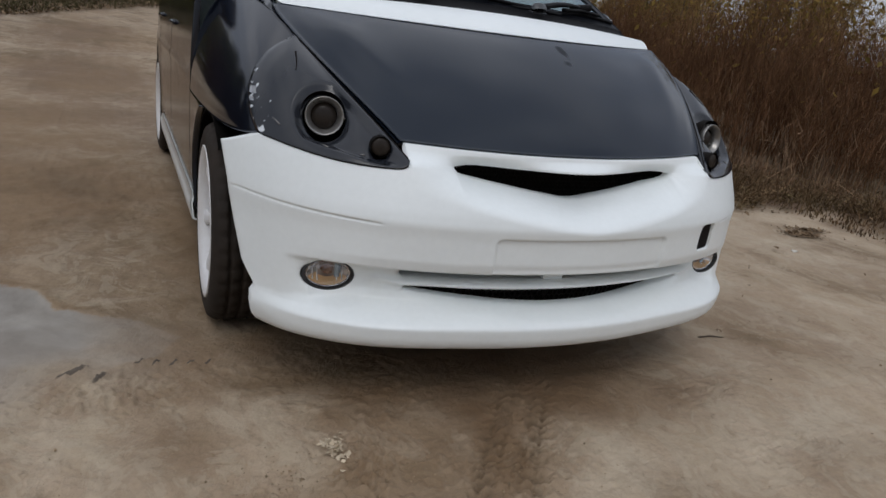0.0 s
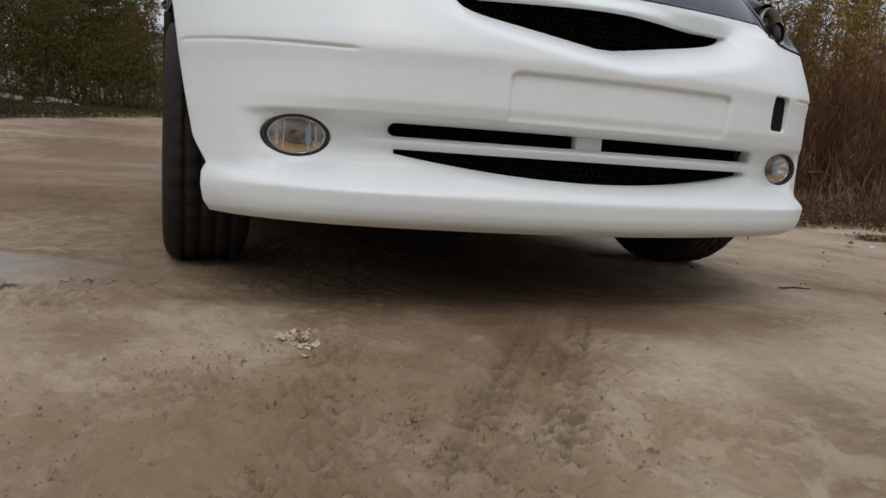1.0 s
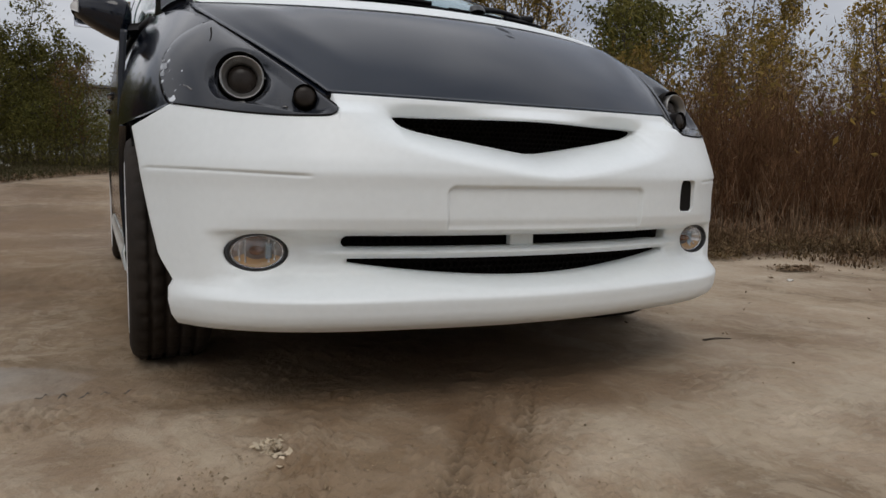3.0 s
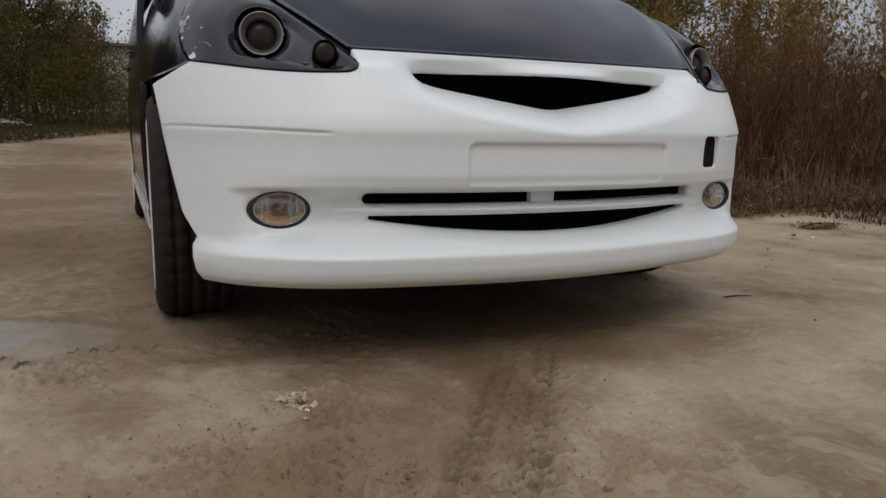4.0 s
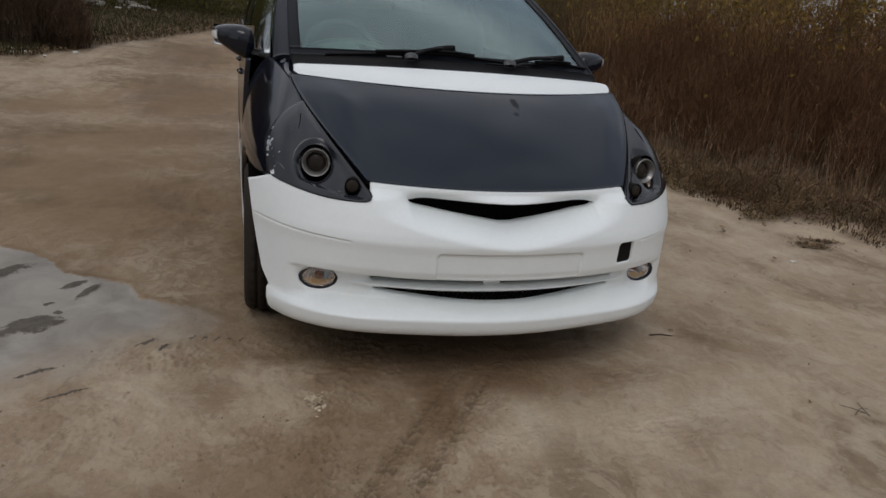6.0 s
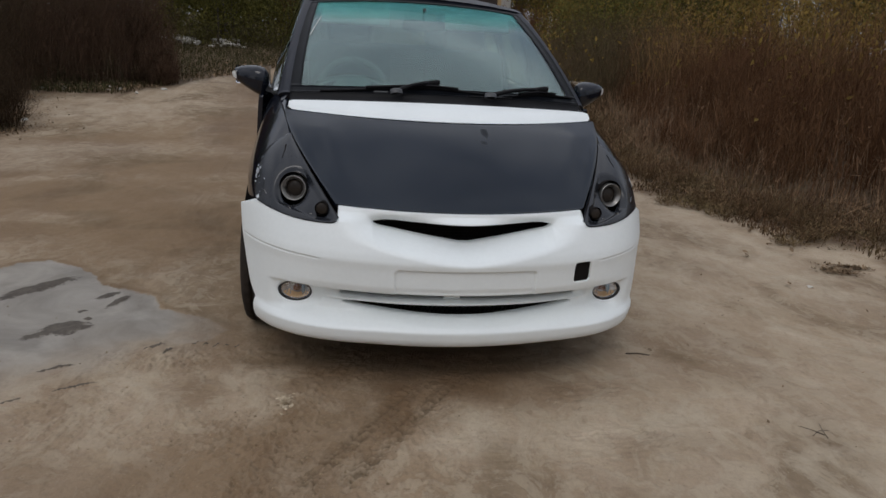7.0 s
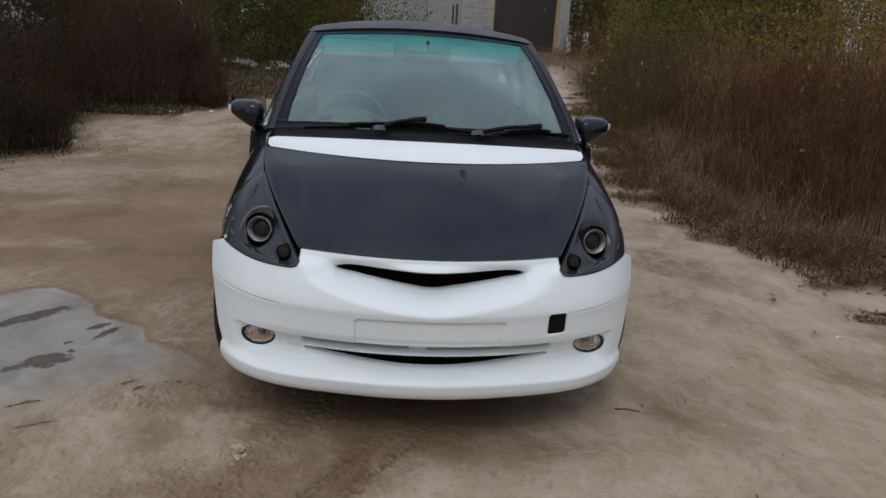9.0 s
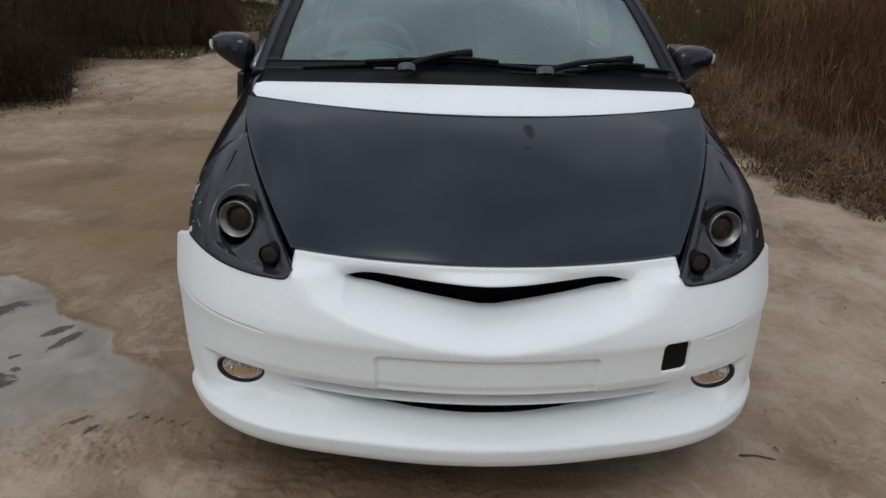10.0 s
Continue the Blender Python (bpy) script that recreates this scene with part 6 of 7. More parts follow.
weeds("green_weeds", 27, xs, ys, rng.uniform(0.35, 1.25, n) * np.clip(0.35 + 0.6 * (xs - right_edge(ys)), 0.3, 1), 10, GREYGREEN, "grey green standing weeds behind the dry ones", 0.3)
STRAW = material("straw_weeds", (0.27, 0.165, 0.070), 0.9, second=(0.16, 0.10, 0.05), scale=1.1, amount=0.8, island=0.5, specular=0.12)
n = 420
a = rng.integers(0, 3, n)
xs, ys = np.array([5.6, 6.6, 4.9])[a] + rng.normal(0, 0.35, n), np.array([6.0, 4.6, 8.2])[a] + rng.normal(0, 0.35, n)
weeds("straw_weeds", 28, xs, ys, rng.uniform(0.9, 1.75, n), 9, STRAW, "clumps of tall straw coloured weeds", 0.35)
# bushes of bare twigs left of the track: place, radius, height
bx, by, br, bh2 = np.array([(-4.05, 5.95, 0.28, 0.75), (-4.45, 5.55, 0.35, 0.95), (-4.6, 4.9, 0.35, 0.7), (-4.95, 6.4, 0.5, 1.2), (-4.75, 7.3, 0.4, 1.1), (-4.9, 8.2, 0.45, 1.5), (-4.45, 9.3, 0.5, 1.9), (-3.85, 9.6, 0.5, 2.2),
                             (-3.35, 9.7, 0.30, 1.6), (-3.05, 9.5, 0.2, 0.7), (-5.6, 5.4, 0.7, 1.3), (-5.6, 7.2, 0.6, 1.8), (-5.5, 9.6, 0.7, 2.4), (-6.3, 6.2, 0.7, 1.9), (-6.4, 8.4, 0.7, 2.5), (-4.9, 10.8, 0.6, 2.4), (-6.4, 4.4, 0.7, 1.4), (-7.2, 7.2, 0.8, 2.4)]).T
n = 4300
k = rng.integers(0, len(bx), n)
a, d = rng.uniform(0, 2 * math.pi, n), np.sqrt(rng.uniform(0, 1, n)) * 1.15
xs, ys = bx[k] + np.cos(a) * d * br[k], by[k] + np.sin(a) * d * br[k]
hs = bh2[k] * (1.05 - 0.55 * d**2) * rng.uniform(0.6, 1.1, n)
tall = (k >= 6) & (k <= 9)
BUSH = material("brown_bush_twigs", (0.105, 0.062, 0.040), 0.9, second=(0.06, 0.040, 0.026), scale=0.8, amount=0.8, island=0.5, specular=0.12)
weeds("brown_bush", 20, xs[tall], ys[tall], hs[tall], 26, BUSH, "feathery brown bare bush at the edge of the clearing", 0.4, 0.7)
xs, ys, hs = xs[~tall], ys[~tall], hs[~tall]
weeds("bare_scrub", 23, xs, ys, hs, 14, DARKWEED, "dark bare scrub at the edge of the track", 0.6, 0.75)
# withered leaves that still hang in the scrub
SCRUBLEAF = material("withered_scrub_leaves", (0.066, 0.040, 0.027), 0.9, second=(0.046, 0.042, 0.020), scale=0.9, amount=0.9, island=0.28, specular=0.12)
hold = np.stack([bx, by, hills(bx, by) + 0.45 * bh2], 1)
v, f = zip(*[ragged(np.random.default_rng(70 + i), c[None], np.array([r * 0.62, r * 0.62, h * 0.24]), int(2300 * h), 0.022) for i, (c, r, h) in enumerate(zip(hold, br, bh2))])
step = np.cumsum([0] + [len(q) for q in v[:-1]])
v = np.concatenate(v)
v[:, 2] = np.maximum(v[:, 2], hills(v[:, 0], v[:, 1]) + 0.01)
tagged(new("scrub_leaves", fast_mesh("scrub_leaves", v, np.concatenate([q + o for q, o in zip(f, step)]), SCRUBLEAF)), "withered dark leaves hanging in the scrub", "leaves", kind="stuff")
n = 1000
ys = rng.uniform(14.5, 21, n)
xs = rng.uniform(-7.5, 1.8, n)
weeds("low_scrub", 24, xs, ys, rng.uniform(0.15, 0.8, n), 8, GRASS, "low scrub and dead stalks under the far trees", 0.4)
n = 1500
ys, xs = rng.uniform(19.0, 27.2, n), rng.uniform(0.5, 7.8, n)
weeds("path_weeds", 19, xs, ys, rng.uniform(0.10, 0.42, n), 7, STRAW, "low dry weeds on the path to the garage", 0.8)
n = 900
ys, xs = rng.uniform(24.5, 27.3, n), rng.uniform(6.5, 9.5, n)
weeds("gate_weeds", 25, xs, ys, rng.uniform(0.35, 1.3, n), 7, WEED, "dry weeds in front of the garage", 0.3)


def grass(name, seed, xs, ys, size, mat, label):
    rng = np.random.default_rng(seed)
    n = len(xs)
    base = np.stack([xs, ys, hills(xs, ys) - 0.01 + ripple(xs, ys)], 1)
    a = rng.uniform(0, 2 * math.pi, n)
    h = size * rng.uniform(0.4, 1.2, n)
    out = np.stack([np.cos(a), np.sin(a), np.zeros(n)], 1)
    side = np.stack([-np.sin(a), np.cos(a), np.zeros(n)], 1) * 0.004
    mid = base + out * (h * 0.25)[:, None] + np.array([0, 0, 1]) * (h * 0.7)[:, None]
    tip = base + out * (h * rng.uniform(0.5, 1.1, n))[:, None] + np.array([0, 0, 1]) * (h * rng.uniform(0.5, 1.0, n))[:, None]
    v = np.stack([base - side, base + side, mid + side * 0.8, mid - side * 0.8, tip], 1).reshape(-1, 3)
    i = np.arange(n)[:, None] * 5
    f = np.concatenate([i + np.array([[0, 1, 2]]), i + np.array([[0, 2, 3]]), i + np.array([[3, 2, 4]])], 0)
    return tagged(new(name, fast_mesh(name, v, f, mat)), label, "grass", kind="stuff")


n = 44000
ys = rng.uniform(-2.5, 14, n)
xs = right_edge(ys) - 0.30 + np.abs(rng.normal(0, 0.75, n))
keep = wobble(xs, ys, 1.6) + 0.5 * wobble(xs, ys, 4.5) + 0.8 * (xs - right_edge(ys) - 0.05) > rng.uniform(-0.15, 0.30, n)
grass("verge_grass", 31, xs[keep], ys[keep], 0.055, VERGE, "withered reddish brown grass along the track")
n = 9000
ys = rng.uniform(3.5, 12, n)
xs = -left_edge(ys) - np.abs(rng.normal(0, 0.6, n)) - 0.05
grass("far_verge_grass", 32, xs, ys, 0.05, GRASS, "withered grass at the foot of the scrub")
n = 52000
ys = 8.3 + 11 * rng.uniform(0, 1, n) ** 1.3
xs = rng.uniform(-6, 1.6, n)
keep = (ys - 2.25 * (xs + 3.3) > 8.4 + np.abs(rng.normal(0, 0.9, n))) & (ys > 8.3)
xs, ys = xs[keep], ys[keep]
grass("back_grass", 33, xs, ys, 0.11, GRASS, "rough dry grass behind the car")

def undergrowth(name, seed, spots, count, size, mat, label):
    """Leafy thicket that fills the space between the stems."""
    r = np.random.default_rng(seed)
    v, f = ragged(r, np.array(spots), np.array([0.45, 0.45, 0.35]), count, size)
    return tagged(new(name, fast_mesh(name, v, f, mat)), label, "bushes", kind="stuff")


thick = [(x + rng.normal(0, 0.7), y + rng.normal(0, 0.7), float(hills(x, y)) + rng.uniform(0.2, 2.2)) for x, y, k, s in SPOTS[:25] for _ in range(14)]
undergrowth("green_thicket", 61, thick, 30000, 0.085, GREENLEAF, "dense dark green thicket under the far trees")
thick = [(x + rng.normal(0, 1.1), y + rng.normal(0, 1.1), float(hills(x, y)) + rng.uniform(0.1, 1.7)) for x, y, k, s in SPOTS[25:60] for _ in range(16)]
undergrowth("autumn_thicket", 62, thick, 72000, 0.070, YELLOWLEAF, "dense yellow and brown autumn thicket")

near_thick = []
for _ in range(420):
    y = rng.uniform(11.5, 20.0)
    near_thick.append((0.256 * (y + 2.25) + 0.75 + rng.uniform(0.0, 4.0), y, 0.5 + rng.uniform(0.0, 2.4)))
undergrowth("garage_thicket", 64, near_thick, 52000, 0.056, GREENLEAF, "dark green bushes between the weeds and the garage")
far_thick = [(rng.uniform(-5.4, 0.4), rng.uniform(17.2, 21.0), 0.75 + rng.uniform(0.0, 1.3) ** 1.2) for _ in range(260)]
undergrowth("dark_thicket", 63, far_thick, 32000, 0.066, GREENLEAF, "dark dense bushes at the foot of the far trees")


def litter(name, seed, xs, ys, size, flat, mat, label, thin=0.30):
    """Fallen leaves and low leafy weeds lying on the earth."""
    r = np.random.default_rng(seed)
    n = len(xs)
    z = hills(xs, ys) + ripple(xs, ys) + 0.004 + np.abs(r.normal(0, 1, n)) * flat
    c = np.stack([xs, ys, z], 1)
    a = r.uniform(0, 2 * math.pi, n)
    tilt = r.normal(0, 0.25 + 5 * flat, n)
    d = np.stack([np.cos(a) * np.cos(tilt), np.sin(a) * np.cos(tilt), np.abs(np.sin(tilt))], 1)
    w = np.stack([-np.sin(a), np.cos(a), r.normal(0, 0.35, n)], 1)
    L = (size * r.uniform(0.5, 1.4, n))[:, None]
    v = np.stack([c, c + d * L * 0.5 + w * L * thin, c + d * L + np.array([0, 0, 0.004]), c + d * L * 0.5 - w * L * thin], 1).reshape(-1, 3)
    i = np.arange(n)[:, None] * 4
    f = np.concatenate([i + np.array([[0, 1, 2]]), i + np.array([[0, 2, 3]])], 0)
    return tagged(new(name, fast_mesh(name, v, f, mat)), label, "leaves", kind="stuff")


MATLEAF = material("low_brown_weeds", (0.172, 0.104, 0.058), 0.9, second=(0.132, 0.106, 0.049), scale=2.2, amount=0.9, island=0.45, specular=0.12)
FALLEN = material("fallen_brown_leaves", (0.150, 0.100, 0.060), 0.9, second=(0.26, 0.185, 0.115), scale=2.0, amount=0.7, island=0.6, specular=0.12)
# matted low weeds along the verge, with islands out on the sand
n = 120000
ys = rng.uniform(-2.5, 12, n)
xs = right_edge(ys) - 0.40 + np.abs(rng.normal(0, 0.80, n))
keep = 1.2 * wobble(xs, ys, 1.3) + 0.6 * wobble(xs, ys, 3.6) + 0.95 * (xs - right_edge(ys) + 0.02) > rng.uniform(-0.05, 0.22, n)
litter("verge_mat", 81, xs[keep], ys[keep], 0.032, 0.026, MATLEAF, "matted low brown weeds along the track", 0.13)
n = 7000
ys = rng.uniform(-2.0, 12, n)
xs = right_edge(ys) - 0.22 + np.abs(rng.normal(0, 0.6, n))
litter("verge_leaves", 82, xs, ys, 0.022, 0.004, FALLEN, "fallen leaves and bits of stalk on the verge")
n = 14000
ys = rng.uniform(3.4, 10.5, n)
xs = -left_edge(ys) + 0.06 + np.where(rng.uniform(0, 1, n) < 0.12, rng.normal(0, 0.22, n), -np.abs(rng.normal(0, 0.5, n)))
litter("scrub_litter", 83, xs, ys, 0.026, 0.010, FALLEN, "dark fallen leaves at the foot of the scrub")
n = 5200
xs = rng.uniform(-4.6, 0.6, n)
ys = 8.6 + 2.25 * np.maximum(xs + 3.3, -0.1) + np.abs(rng.normal(0, 1.2, n)) * 1.2
litter("grass_litter", 84, xs, ys, 0.045, 0.012, FALLEN, "dead leaves in the rough grass behind the car")
# dark scraps and pale crumbs strewn on the open track
n = 260
xs, ys = rng.uniform(0.7, 3.4, n), rng.uniform(-1.3, 5.0, n)
litter("track_scraps", 85, xs, ys, 0.014, 0.001, FALLEN, "small dark leaf scraps strewn on the sand")

# ---- the block-built garage behind ----
BLOCKS = material("grey_concrete_blocks", (0.40, 0.38, 0.355), 0.9, second=(0.22, 0.205, 0.19), scale=3, bump=0.3, bump_scale=30, thing=0.16)
MORTAR = material("pale_mortar", (0.46, 0.44, 0.41), 0.95, scale=5, bump=0.2, bump_scale=40)
GATE = material("dark_brown_gate", (0.040, 0.031, 0.027), 0.55, second=(0.055, 0.04, 0.032), scale=2)
PINE = material("raw_pine_post", (0.50, 0.36, 0.19), 0.75, second=(0.36, 0.25, 0.13), scale=4)
TIN = material("grey_roof_sheet", (0.13, 0.12, 0.115), 0.6, 0.2, scale=3)
DARKHOLE = material("dark_opening", (0.02, 0.02, 0.022), 0.8, scale=3)
garage = tagged(new("garage"), "grey block-built garage with a dark gate and sloping roof", "building")
GX, GY, GZ = 2.6, 28.0, 1.22
garage.matrix_world = pose(GX, GY, GZ - 0.05, 0, 0, 6)
W, D, HL, HR = 4.55, 10.0, 4.05, 3.35
GATE_X0, GATE_X1, GATE_H = 1.22, 4.12, 2.72


def local_box(name, x0, x1, y0, y1, z0, z1, mat, parent, label="", bevel=0.0):
    return part(name, block(x1 - x0, y1 - y0, z1 - z0, bevel, Matrix.Translation(((x0 + x1) / 2, (y0 + y1) / 2, (z0 + z1) / 2))), mat, parent, label)


walls = []
for nm, x0, x1, z0, z1 in (("front_wall", 0.0, GATE_X0, -0.6, HL), ("front_wall", GATE_X1, W, -0.6, HR), ("lintel", GATE_X0, GATE_X1, GATE_H, (HL + HR) / 2)):
    walls.append(local_box(nm, x0, x1, 0.012, 0.20, z0, z1 - 0.05, MORTAR, garage, "mortar behind the front blocks"))
side = local_box("side_wall", -0.02, 0.19, 0.2, D, -0.6, HL - 0.02, MORTAR, garage, "long block side wall")
local_box("side_wall", W - 0.2, W, 0.2, D, -0.6, HR - 0.02, MORTAR, garage, "far side wall")
local_box("rear_wall", 0.19, W - 0.2, D - 0.2, D, -0.6, HR, MORTAR, garage, "rear wall")
roof = bezier([[(-0.25, -0.3, HL + 0.02), (W + 0.25, -0.3, HR + 0.02)], [(-0.25, D + 0.2, HL + 0.02), (W + 0.25, D + 0.2, HR + 0.02)]], 2, 2)
panel("roof", roof[::-1], 0.14, TIN, garage, "thin grey sheet roof with a dark edge")
gate = local_box("gate", GATE_X0 + 0.08, GATE_X1 - 0.16, 0.10, 0.15, 0.0, GATE_H - 0.02, GATE, garage, "dark brown closed gate")
for i in range(1, 7):
    x = GATE_X0 + 0.08 + (GATE_X1 - GATE_X0 - 0.24) * i / 7
    local_box("gate_rib", x - 0.012, x + 0.012, 0.088, 0.10, 0.02, GATE_H - 0.04, GATE, gate)
local_box("gate_post", GATE_X1 - 0.15, GATE_X1 - 0.005, 0.02, 0.14, -0.05, GATE_H - 0.01, PINE, garage, "raw yellow pine gate post")
local_box("gate_post", GATE_X0 + 0.005, GATE_X0 + 0.075, 0.02, 0.14, -0.05, GATE_H - 0.01, PINE, garage, "raw pine gate post")
for y0 in (1.0, 1.9):
    win = local_box("side_window", -0.035, -0.015, y0, y0 + 0.62, 1.15, 2.15, DARKHOLE, garage, "dark window in the side wall")
    local_box("window_frame", -0.055, -0.035, y0 - 0.06, y0, 1.09, 2.21, MORTAR, win)
local_box("side_door", -0.035, -0.015, 4.6, 5.2, 0.6, 1.6, DARKHOLE, garage, "small dark opening")
annexe = tagged(new("annexe"), "low grey panel annexe with a metal roof behind the garage", "building")
annexe.matrix_world = pose(-1.9, 38.6, 1.25, 0, 0, 3)
PANEL = material("grey_wall_panels", (0.40, 0.42, 0.41), 0.8, second=(0.24, 0.25, 0.24), scale=2)
for i in range(5):
    local_box("wall_panel", i * 1.3, i * 1.3 + 1.285, 0, 0.15, -0.8, 3.55, PANEL, annexe, "", 0.01)
local_box("roof", -0.3, 6.5, -0.35, 5, 3.56, 3.70, TIN, annexe, "flat metal roof")

# ---- things lying about ----
STONE = material("pale_rubble", (0.50, 0.475, 0.43), 0.9, second=(0.34, 0.31, 0.27), scale=4, bump=0.3, bump_scale=25, thing=0.25)
DRYLEAF = material("pale_dry_leaf", (0.60, 0.50, 0.36), 0.85, second=(0.36, 0.28, 0.19), scale=30, island=0.2)
TWIG = material("dark_twig", (0.07, 0.052, 0.038), 0.9, scale=30)


def stone(seed, size):
    """A broken lump: the hull of a few scattered points."""
    r = random.Random(int(seed * 10) + 3)
    bm = bmesh.new()
    for _ in range(13):
        d = Vector((r.gauss(0, 1), r.gauss(0, 1), r.gauss(0, 1))).normalized() * size * r.uniform(0.75, 1.1)
        bm.verts.new((d.x * 1.25, d.y, d.z * 0.55))
    hull = bmesh.ops.convex_hull(bm, input=bm.verts)
    bmesh.ops.delete(bm, geom=[g for g in hull["geom_interior"] if isinstance(g, bmesh.types.BMVert)], context="VERTS")
    bmesh.ops.bevel(bm, geom=bm.edges[:], offset=size * 0.05, segments=1, profile=0.5, affect="EDGES")
    return bm


def lay(name, bm, mat, x, y, z, turn, label, category, group=""):
    me = bpy.data.meshes.new(name)
    bm.to_mesh(me)
    bm.free()
    me.materials.append(mat)
    ob = new(name, me)
    ob.matrix_world = pose(x, y, z, 0, 0, turn)
    return tagged(ob, label, category, group)


rng = np.random.default_rng(77)
for i in range(44):
    s = float(rng.uniform(0.05, 0.20))
    x, y = float(rng.normal(-4.1, 1.0)), float(rng.normal(17.6, 0.45))
    lay("rubble_stone", stone(i * 3.1, s), STONE, x, y, float(hills(x, y)) + s * 0.35, float(rng.uniform(0, 360)), "pale lump of concrete rubble in a heap", "stone", "rubble heap")
for i, (x, y) in enumerate(((-4.1, 5.9), (-3.9, 6.4), (-4.4, 7.2), (-3.6, 8.6), (-4.6, 5.1), (-4.45, 8.5), (-4.2, 8.6), (-3.9, 8.4), (-3.5, 8.7), (-3.2, 8.5), (-2.9, 8.9), (-4.3, 8.9), (-3.7, 8.95), (2.223, 1.114), (2.3, 3.9))):
    s = float(rng.uniform(0.025, 0.05)) * (0.5 if x > 0 else 1.0)
    lay("stone", stone(i * 2.3 + 50, s), STONE, x, y, float(hills(x, y) + ripple(x, y)) + s * 0.3, 40 * i, "small pale stone on the earth", "stone", "stones by the track")


def leaf_heap(seed, n, spread):
    r = np.random.default_rng(seed)
    bm = bmesh.new()
    for i in range(n):
        a, d = r.uniform(0, 6.28), abs(r.normal(0, spread))
        c = Vector((math.cos(a) * d * 0.75, math.sin(a) * d * 1.5, 0.002 + r.uniform(0, 0.016) * math.exp(-(d / 0.02) ** 2)))
        m = Matrix.Translation(c) @ Euler((r.normal(0, 0.4), r.normal(0, 0.4), r.uniform(0, 6.28))).to_matrix().to_4x4()
        L, w = r.uniform(0.004, 0.012), r.uniform(0.002, 0.005)
        vs = [bm.verts.new(m @ Vector(p)) for p in ((-L, 0, 0), (-L * 0.3, w, 0.004), (L * 0.5, w * 0.8, 0.002), (L, 0, 0.006), (L * 0.4, -w, 0.003), (-L * 0.4, -w * 0.9, 0.0))]
        bm.faces.new(vs)
    return bm


lay("leaf_litter", leaf_heap(3, 110, 0.016), DRYLEAF, -0.625, -0.03, 0.0, 0, "small heap of pale crumpled dry leaves on the earth", "leaves")


def twig_thing(pts, r, x, y, turn, label):
    v, f = tube(pts, r, 6, 0.5)
    ob = link_mesh("twig", v, f, TWIG)
    ob.matrix_world = pose(x, y, float(hills(x, y) + ripple(np.array(x), np.array(y))) + r * 0.4, 0, 0, turn)
    return tagged(ob, label, "twig")


twig_thing([(-0.05, 0, 0), (0, 0.004, 0.003), (0.05, -0.003, 0.0)], 0.0035, 0.82, 0.30, -8, "short dark twig lying on the earth")
for dx, dy, tn in ((0, 0, 20), (0.02, 0.01, 75), (-0.02, 0.015, 140)):
    twig_thing([(-0.04, 0, 0), (0, 0.006, 0.008), (0.045, -0.004, 0.004)], 0.0014, 1.217 + dx, -0.334 + dy, tn, "thin dead sprig lying on the sand")
twig_thing([(-0.4, 0, 0), (-0.1, 0.03, 0.02), (0.4, -0.02, 0.0)], 0.02, -4.25, 4.6, 12, "dark stick lying beside the scrub")
twig_thing([(-0.2, 0, 0), (0, 0.02, 0.02), (0.22, 0.0, 0.0)], 0.012, -4.0, 5.6, 25, "short grey stick beside the scrub")
n = 700
k = rng.uniform(0, 1, n) < 0.62
u, w = rng.normal(0, 1, n) * np.where(k, 0.060, 0.075), rng.normal(0, 1, n) * np.where(k, 0.028, 0.014)
xs, ys = np.where(k, 2.60, 2.74) + u * 0.92 + w * 0.4, np.where(k, 1.375, 1.455) - u * 0.30 + w
litter("dry_tuft", 41, xs, ys, 0.018, 0.005, FALLEN, "flat dry tuft of weed on bare earth")
# single dead leaves on the open sand
for i, (x, y) in enumerate(((2.18, 1.694), (2.467, 1.871), (2.501, 1.734), (2.81, 2.011), (2.569, 2.279), (2.091, 1.129))):
    leaf = leaf_heap(60 + i, 2, 0.004)
    bmesh.ops.scale(leaf, vec=(3.0, 3.0, 2.0), verts=leaf.verts)
    lay("dead_leaf", leaf, FALLEN, x, y, float(hills(x, y) + ripple(x, y)) + 0.006, 50 * i, "curled brown dead leaf on the sand", "leaf", "dead leaves on the sand")
# grit and crumbs of earth on the track
n = 9000
gx, gy = rng.normal(0.0, 1.3, n), rng.normal(-0.5, 0.8, n)
gx[:5000], gy[:5000] = rng.normal(-0.55, 0.22, 5000), rng.normal(-0.45, 0.25, 5000)
free = (gy < -0.12 + 0.3 * np.abs(gx) ** 3) & (rng.uniform(0, 1, n) > smoothstep(-0.2, 0.3, gx - 0.7 * gy) * 0.8)
gx, gy = gx[free], gy[free]
n = len(gx)
gz = hills(gx, gy) + ripple(gx, gy)
gs = np.abs(rng.normal(0, 0.0015, n)) + 0.0006
gs[::43] *= rng.uniform(1.5, 2.4, len(gs[::43]))
corner = np.array([(1, 0, -0.3), (-0.5, 0.87, -0.3), (-0.5, -0.87, -0.3), (0, 0, 0.8)])
gv = (np.stack([gx, gy, gz], 1)[:, None] + corner[None] * gs[:, None, None] * rng.uniform(0.6, 1.4, (n, 4, 1))).reshape(-1, 3)
gi = np.arange(n)[:, None] * 4
gf = np.concatenate([gi + np.array([t]) for t in ((0, 1, 3), (1, 2, 3), (2, 0, 3))], 0)
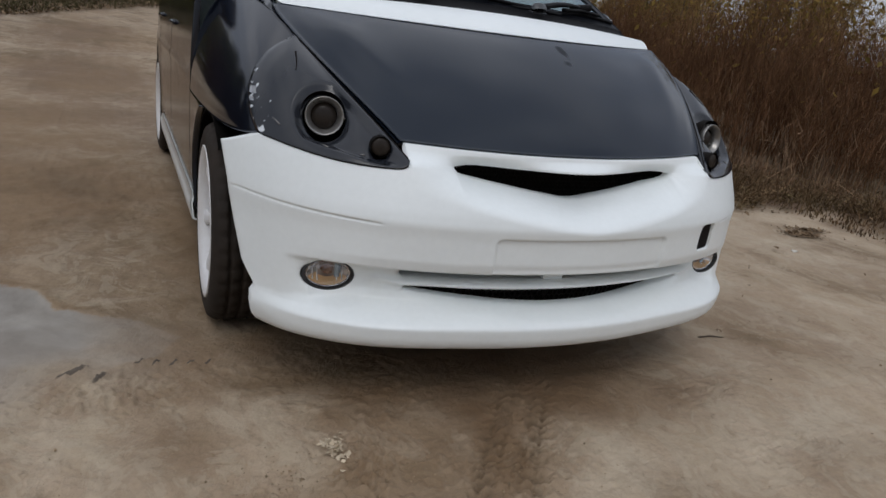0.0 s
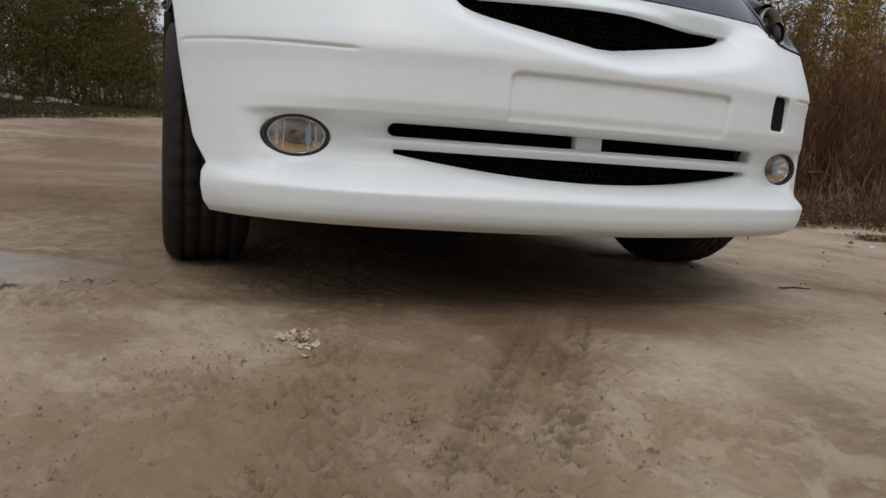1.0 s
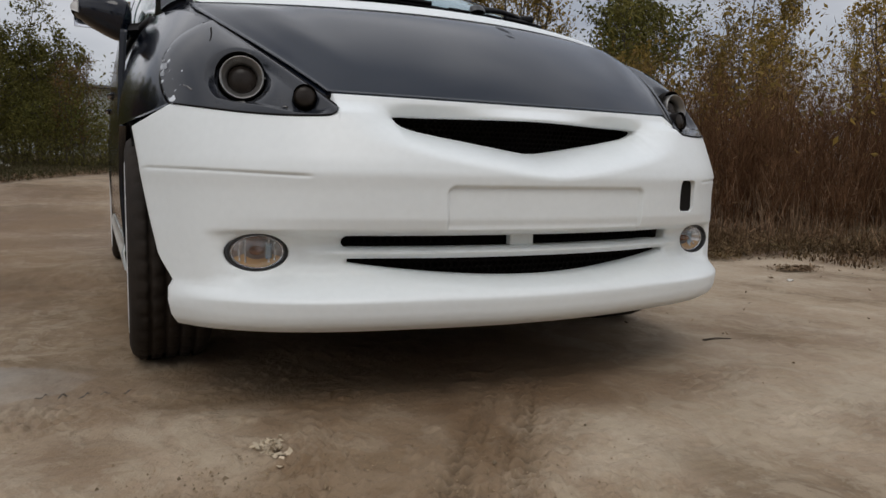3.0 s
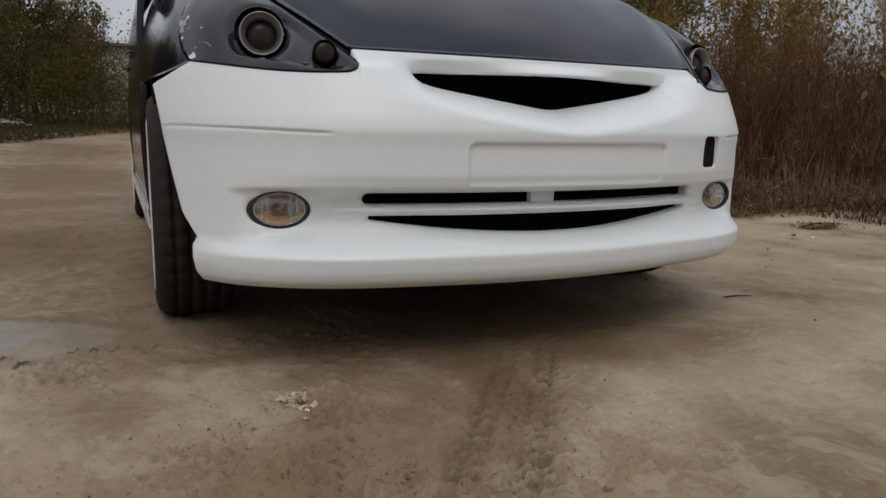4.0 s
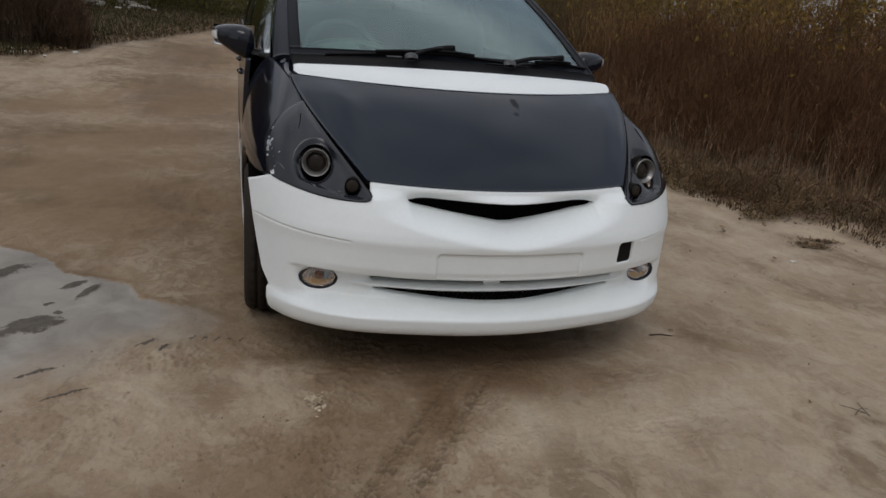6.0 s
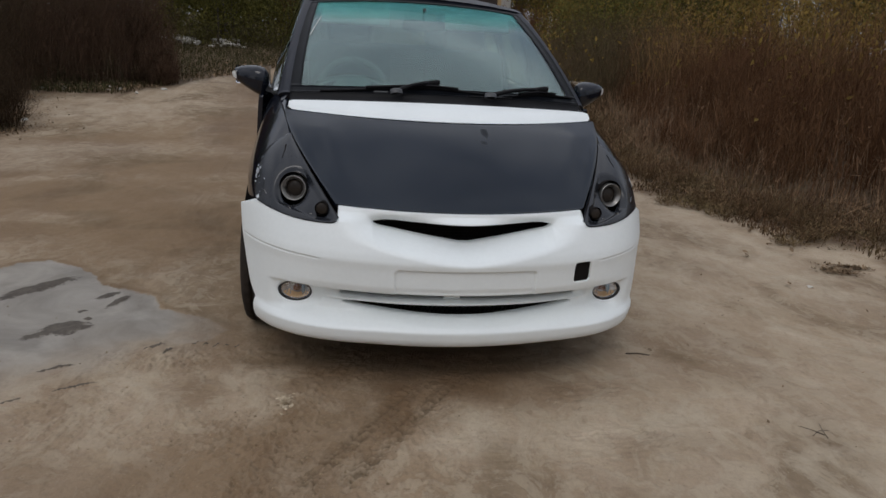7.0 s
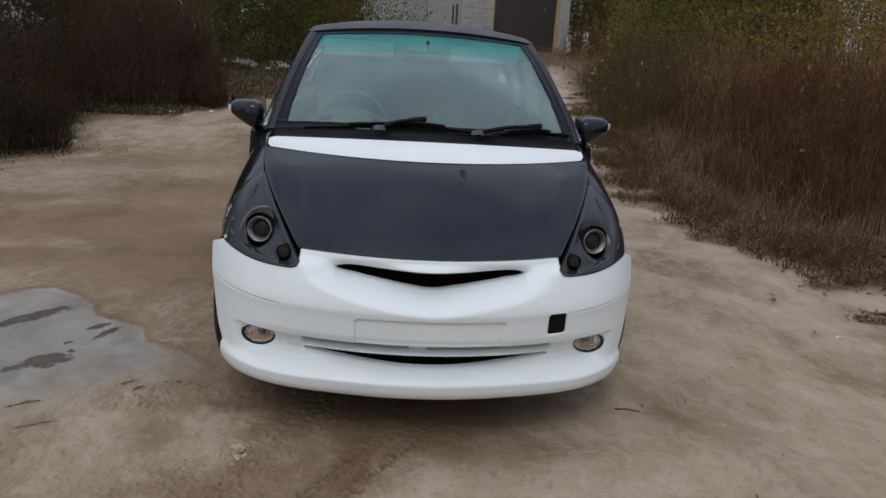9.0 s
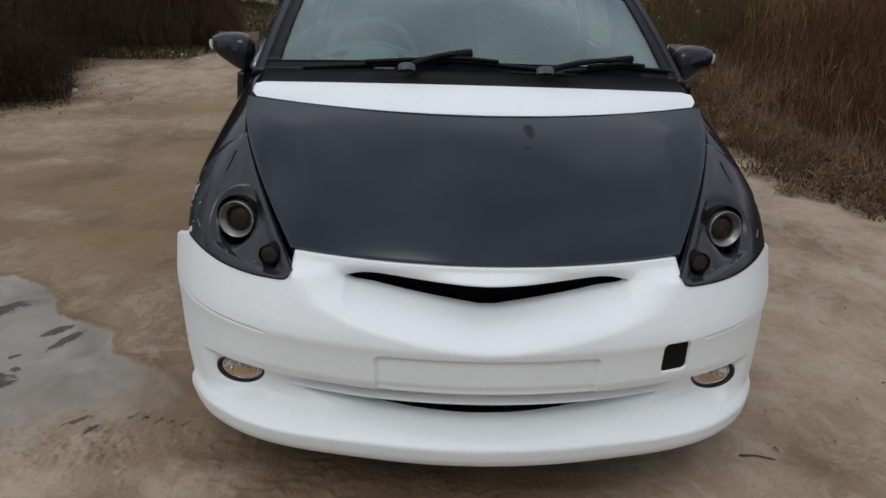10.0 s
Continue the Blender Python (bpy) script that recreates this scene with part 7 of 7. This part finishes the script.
GRIT = material("earth_crumbs", (0.27, 0.20, 0.122), 0.95, second=(0.17, 0.118, 0.07), scale=6, island=0.4)
tagged(new("grit", fast_mesh("grit", gv, gf, GRIT)), "crumbs of earth and grit scattered on the track", "grit", kind="stuff")

# front blocks of the garage, one by one
bw, bh = 0.40, 0.20
block_mesh = bpy.data.meshes.new("concrete_block")
bb = block(bw - 0.014, 0.03, bh - 0.014, 0.004, segments=1)
bb.to_mesh(block_mesh)
bb.free()
block_mesh.materials.append(BLOCKS)
for row in range(20):
    z = -0.1 + row * bh
    for col in range(-1, 14):
        x = (col + 0.5 * (row % 2)) * bw + bw / 2
        top = HL + (HR - HL) * x / W
        if x - bw / 2 < -0.01 or x + bw / 2 > W + 0.01 or z + bh > top:
            continue
        if GATE_X0 - 0.02 < x + bw / 2 and x - bw / 2 < GATE_X1 + 0.02 and z < GATE_H:
            if x - bw / 2 > GATE_X0 - 0.1 or x + bw / 2 < GATE_X1 + 0.1:
                if x + bw / 2 > GATE_X0 + 0.03 and x - bw / 2 < GATE_X1 - 0.03:
                    continue
        ob = new("concrete_block", block_mesh)
        ob.parent = walls[0] if x < GATE_X0 else walls[1] if x > GATE_X1 else walls[2]
        ob.location = (x, 0.0, z + bh / 2)
# side blocks, joined
sv, sf = [], []
for row in range(20):
    for col in range(24):
        y, z = 0.25 + (col + 0.5 * (row % 2)) * bw, -0.1 + row * bh
        if y + bw > D or (1.0 - bw < y < 2.55 and 1.0 < z + bh * 0.5 < 2.2):
            continue
        i = len(sv)
        o = -0.034 - 0.004 * ((row * 7 + col * 3) % 3)
        sv += [(o, y, z), (o, y + bw - 0.014, z), (o, y + bw - 0.014, z + bh - 0.014), (o, y, z + bh - 0.014)]
        sv += [(-0.02, a[1], a[2]) for a in sv[-4:]]
        sf += [(i, i + 3, i + 2, i + 1), (i, i + 1, i + 5, i + 4), (i + 1, i + 2, i + 6, i + 5), (i + 2, i + 3, i + 7, i + 6), (i + 3, i, i + 4, i + 7)]
tagged(link_mesh("blockwork", sv, sf, BLOCKS, side, "grey concrete blocks", smooth=False), kind="stuff")
